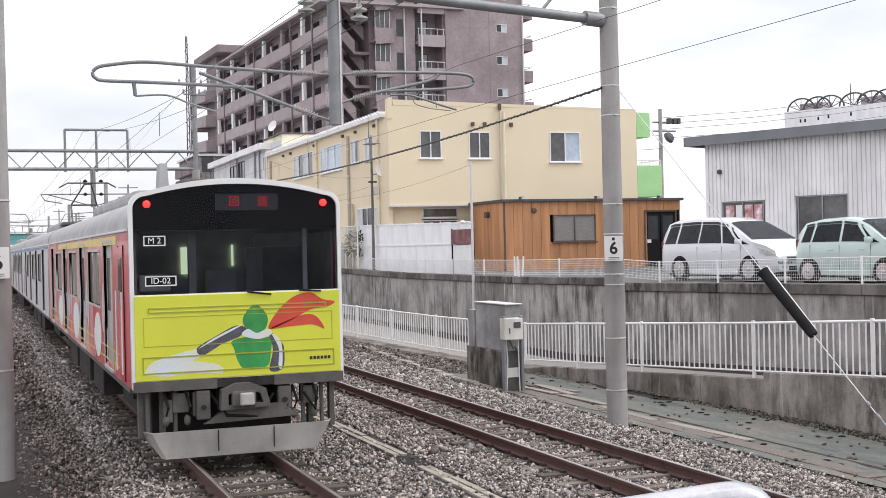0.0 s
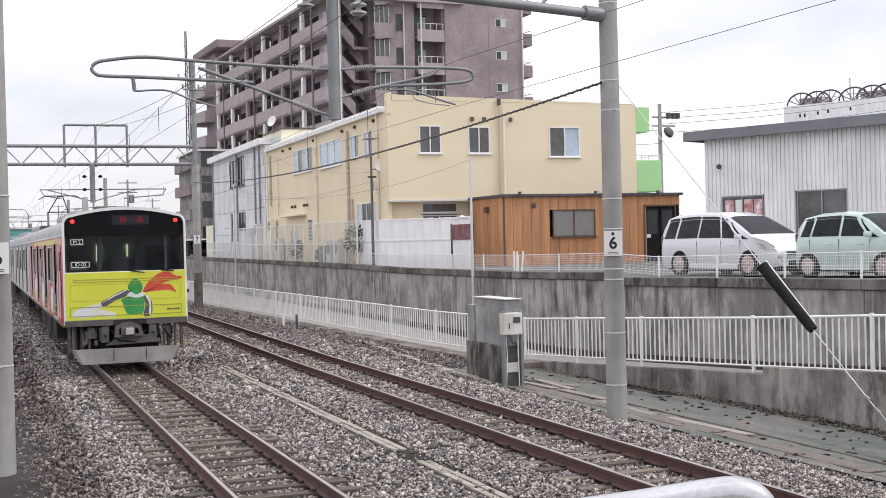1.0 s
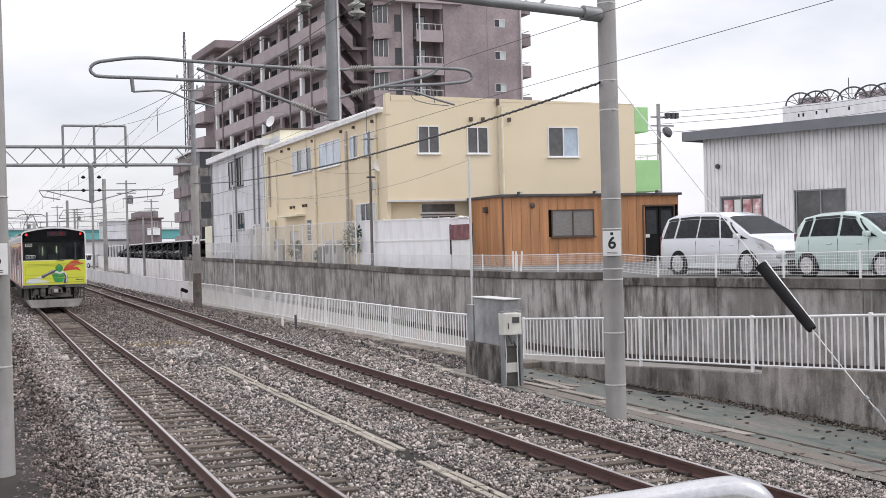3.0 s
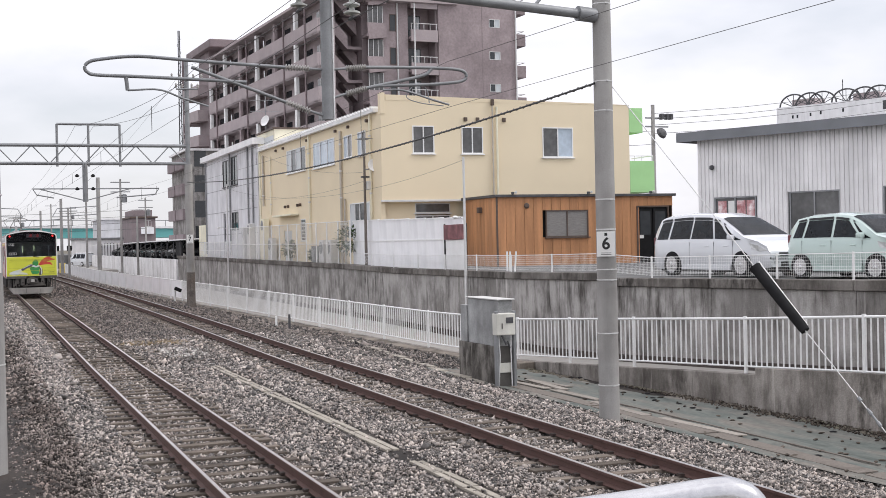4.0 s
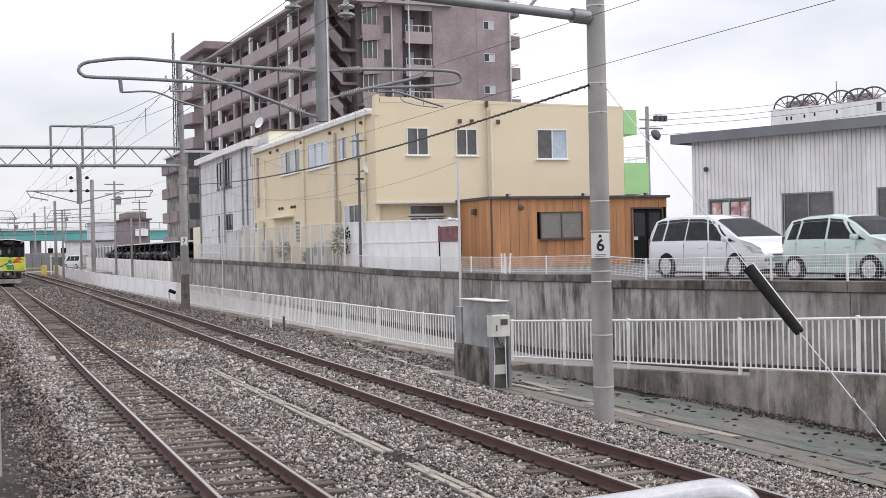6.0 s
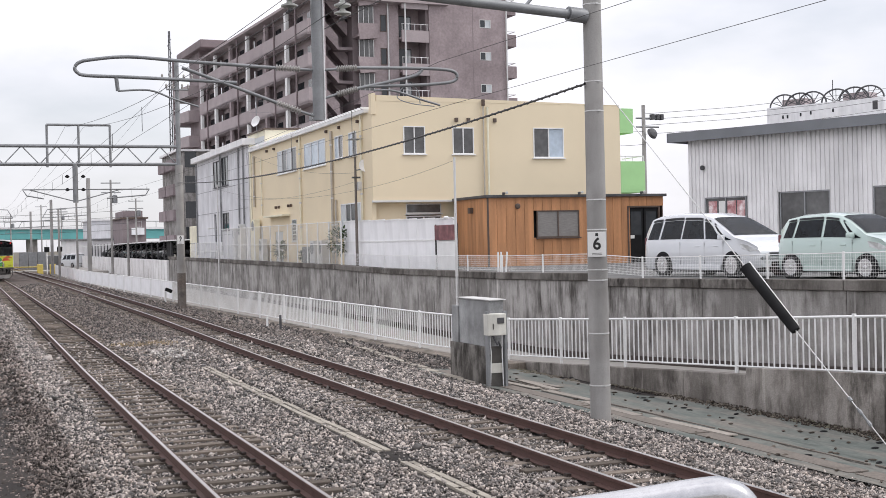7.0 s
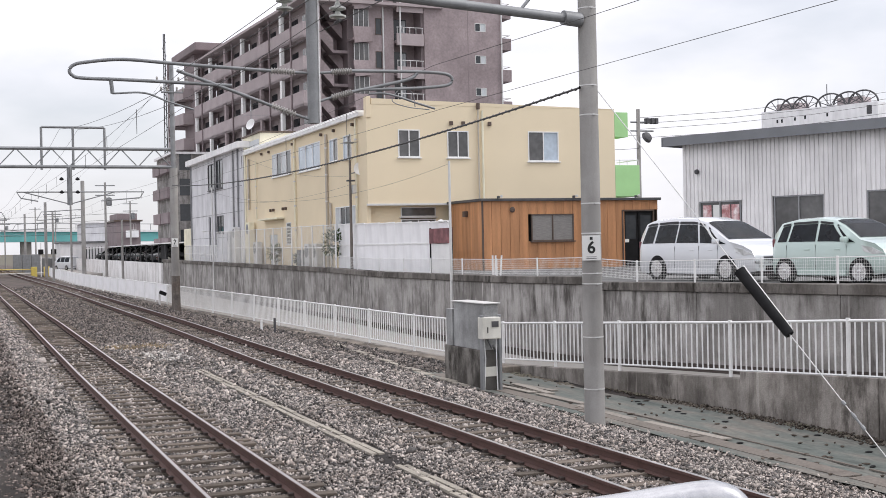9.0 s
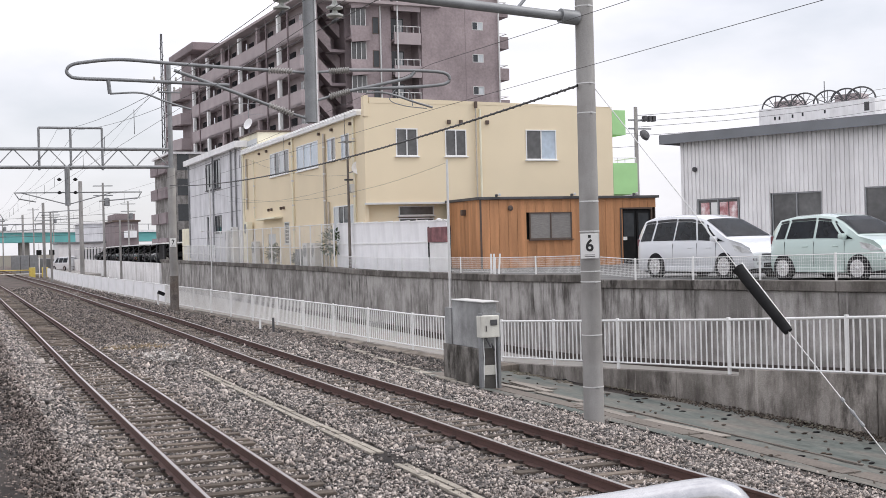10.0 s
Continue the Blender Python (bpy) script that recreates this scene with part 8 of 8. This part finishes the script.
for x, y, z1, cross in ((13.3, 120, 9.3, 2), (9.4, 132, 7.0, 1), (20.5, 158, 9.0, 2), (8.2, 226, 9.0, 2), (12.0, 205, 10, 1), (17.2, 235, 10.5, 2), (14.9, 121, 5.8, 0), (11.6, 137, 10.6, 0)):
    p = thing("utility_pole", pose(x, y, -0.8), "slim grey utility pole with cross arms", "utility pole", "utility poles")
    part("shaft", tube(B(), [(x, y, -1), (x, y, z1)], 0.13, 8, 0.09), M["pole"], p, smooth=True, at_world=True)
    for k in range(cross):
        part("cross_arm", tube(B(), [(x - 0.9, y, z1 - 0.3 - 0.9 * k), (x + 0.9, y, z1 - 0.3 - 0.9 * k)], 0.05, 5), M["galv"], p, at_world=True)
    if cross > 1:
        part("transformer", lathe(B(), [(0.2, 0), (0.25, 0.05), (0.25, 0.7), (0.1, 0.8)], 10, pose(x + 0.35, y, z1 - 2.2)), M["galv"], p, at_world=True)
# pole behind the warehouse
p = thing("utility_pole", pose(44.2, 75, 1.4), "tall grey utility pole with a transformer and dish", "utility pole", "utility poles")
part("shaft", tube(B(), [(44.2, 75, 1.4), (44.2, 75, 11.9)], 0.17, 10, 0.13), M["pole"], p, smooth=True, at_world=True)
for z in (11.0, 10.4):
    part("cross_arm", tube(B(), [(43.6, 75, z), (45.4, 75, z)], 0.06, 5), M["galv"], p, at_world=True)
for x in (44.9, 45.3, 45.6):
    part("switch", box(B(), x - 0.12, x + 0.12, 74.8, 75.2, 10.9, 11.3, 0.05), M["dark_steel"], p, at_world=True)
part("bell", lathe(B(), [(0.1, -0.3), (0.55, 0.0), (0.45, 0.25), (0.15, 0.4)], 14, pose(44.6, 74.6, 9.9, 60, 30) @ Matrix.Scale(0.75, 4)), M["dark_steel"], p, "dark round siren", smooth=True, at_world=True)
for z, drop in ((11.3, 0.8), (10.5, 1.0), (9.9, 1.2), (10.9, 1.0)):
    bm = tube(B(), sag((44.2, 75, z), (150, 98, z + 24.0), drop + 3, 12), 0.015, 4, caps=False)
    solid("street_cable", bm, M["wire"], "thin dark street cable running off from a pole", "cable", group="street cables")
for z in (8.9, 8.0):
    bm = tube(B(), sag((44.2, 75, z + 1.2), (22.6, 52.2, z), 0.4, 12), 0.014, 4, caps=False)
    solid("street_cable", bm, M["wire"], "thin dark street cable running to the yellow building", "cable", group="street cables")
for a_, b_, d_ in (((16.7, 53.7, 5.2), (15.95, 39.8, 5.6), 0.1), ((16.7, 53.7, 6.0), (17.0, 76, 8.4), 0.4), ((16.7, 53.7, 5.2), (15.9, 81.8, 6.6), 0.5), ((17.0, 86, 6.3), (16.7, 53.7, 5.6), 0.5)):
    bm = tube(B(), sag(a_, b_, d_, 14), 0.005, 4, caps=False)
    solid("street_cable", bm, M["wire"], "thin dark service cable", "cable", group="street cables")
for z in (5.2, 6.0, 6.8, 7.6):
    bm = tube(B(), sag((-40, 150 + 8 * z, z + 1.5), (20.5, 158, z), 0.8, 12), 0.02, 4, caps=False)
    solid("street_cable", bm, M["wire"], "thin dark street cable crossing far off", "cable", group="street cables")

lc = thing("level_crossing", pose(8, 186, 0), "level crossing with yellow barrier machines", "level crossing")
part("deck", box(B(), -4, 14, 184, 191, -0.3, -0.03, 0.02), M["concrete_pale"], lc, "pale crossing deck", at_world=True)
for x in (10.3, 12.0):
    part("barrier_machine", box(B(), x - 0.4, x + 0.4, 181, 182, -0.5, 0.9, 0.05), M["t_gold"], lc, "yellow barrier machine", at_world=True)
part("barrier_arm", tube(B(), [(10.3, 181.5, 0.55), (5.2, 181.5, 0.6)], 0.08, 6), M["t_gold"], lc, "yellow barrier arm", at_world=True)
for x in (11.2, 12.9):
    part("signal_post", tube(B(), [(x, 180.5, -0.5), (x, 180.5, 4.2)], 0.09, 6), M["white_paint"], lc, at_world=True)
    part("signal_head", box(B(), x - 0.35, x + 0.35, 180.3, 180.6, 2.6, 3.3, 0.04), M["black"], lc, at_world=True)
hut = thing("relay_hut", pose(8.9, 196, -0.3), "grey steel relay hut beside the crossing", "hut")
for k in range(3):
    part("cabinet", box(B(), 8.2 + 1.3 * k, 9.4 + 1.3 * k, 196, 197.2, -0.4, 2.6, 0.03), M["galv"], hut, "grey steel cabinet", at_world=True)
parked_car("box_van", pose(15.0, 186, 0.32, 0, 0, 118), [(-2.3, 0.6), (-2.28, 1.2), (-2.2, 1.8), (-1.9, 1.95), (0.6, 1.95), (1.1, 1.85), (1.7, 1.3), (2.1, 1.05), (2.3, 0.9), (2.35, 0.6)],
           0.85, 1.05, 2.6, 0.32, [(-0.7, 0.3, -0.7, 0.25), (0.4, 1.3, 0.4, 0.95), (-1.9, -0.8, -1.85, -0.8)], (1.0, 1.7), M["car_white"], "white van parked near the level crossing", 1.0)
yd = thing("yard_slab", pose(13.4, 160, -0.2), "pale concrete yard beside the line", "pavement", kind="structure")
part("slab", box(B(), 12.6, 16.15, 150, 194, -1.2, 0.3), M["concrete_pale"], yd, at_world=True)
sgn = thing("shunt_signal", pose(10.95, 72.5, -0.5), "low white marker post with a black lamp", "signal")
part("post", tube(B(), [(10.95, 72.5, -0.5), (10.95, 72.5, 0.42)], 0.06, 8), M["white_paint"], sgn, at_world=True)
lamp_bm = box(B(), -0.2, 0.2, -0.15, 0.15, -0.1, 0.1, 0.04)
lamp_bm.transform(pose(11.12, 72.35, 0.36, 0, 25, 0))
part("lamp", lamp_bm, M["black"], sgn, "tilted black lamp", at_world=True)
for y, mm, h in ((48.6, "white_paint", 0.22), (46.4, "dark_steel", 0.4)):
    mk = thing("marker_post", pose(11.3, y, -0.5), "short marker post at the edge of the ballast", "marker post", "short marker posts")
    part("post", box(B(), 11.27, 11.35, y - 0.04, y + 0.04, -0.6, -0.5 + h + 0.25, 0.01), M[mm], mk, at_world=True)
an = thing("aerial_mast", pose(25.1, 158, 1.5), "tall thin lattice aerial mast beyond the flats", "aerial")
for x in (24.85, 25.35):
    part("mast", tube(B(), [(x, 158, 1.4), (25.1 + (x - 25.1) * 0.3, 158, 30.0)], 0.07, 5), M["dark_steel"], an, at_world=True)
for k in range(30):
    part("brace", tube(B(), [(24.85 if k % 2 else 25.35, 158, 2 + 0.9 * k), (25.3 if k % 2 else 24.9, 158, 2.9 + 0.9 * k)], 0.03, 4), M["dark_steel"], an, at_world=True)

# ---- platform under the camera ----
pf = thing("platform", pose(0, 0, 1.1), "concrete station platform end", "platform", kind="structure")
part("slab", box(B(), -4, 1.55, -40, 3.2, -0.6, 1.1, 0.03), M["concrete_pale"], pf, "concrete platform", at_world=True)
hr = thing("handrail", pose(1.2, 1.9, 1.1), "round bent stainless steel handrail at the platform end", "handrail")
part("tube", tube(B(), curve3(HAND, 5), 0.031, 20), M["handrail"], hr, "polished bent steel tube", smooth=True, at_world=True)
part("post", tube(B(), [(0.55, 2.12, 1.1), (0.62, 2.08, 2.26)], 0.025, 12), M["handrail"], hr, smooth=True, at_world=True)


# ---- what moves ----
def motions():
    walk(train, [(t, pose(TRACK_A + 0.05 * grade(y) / 0.12, y, grade(y + 4))) for t, y in (
        (0.0, 16.3), (0.5, 22.9), (1.0, 29.7), (1.5, 36.8), (2.0, 44.0), (2.5, 51.3), (3.0, 59.0), (3.5, 67.0), (4.0, 75.1), (4.5, 83.2),
        (5.0, 91.2), (5.5, 99.4), (6.0, 107.6), (6.5, 115.8), (7.0, 124.0), (7.5, 132.2), (8.0, 140.4), (8.5, 148.7), (9.0, 157.0), (9.5, 165.3), (10.0, 173.6))])


motions()
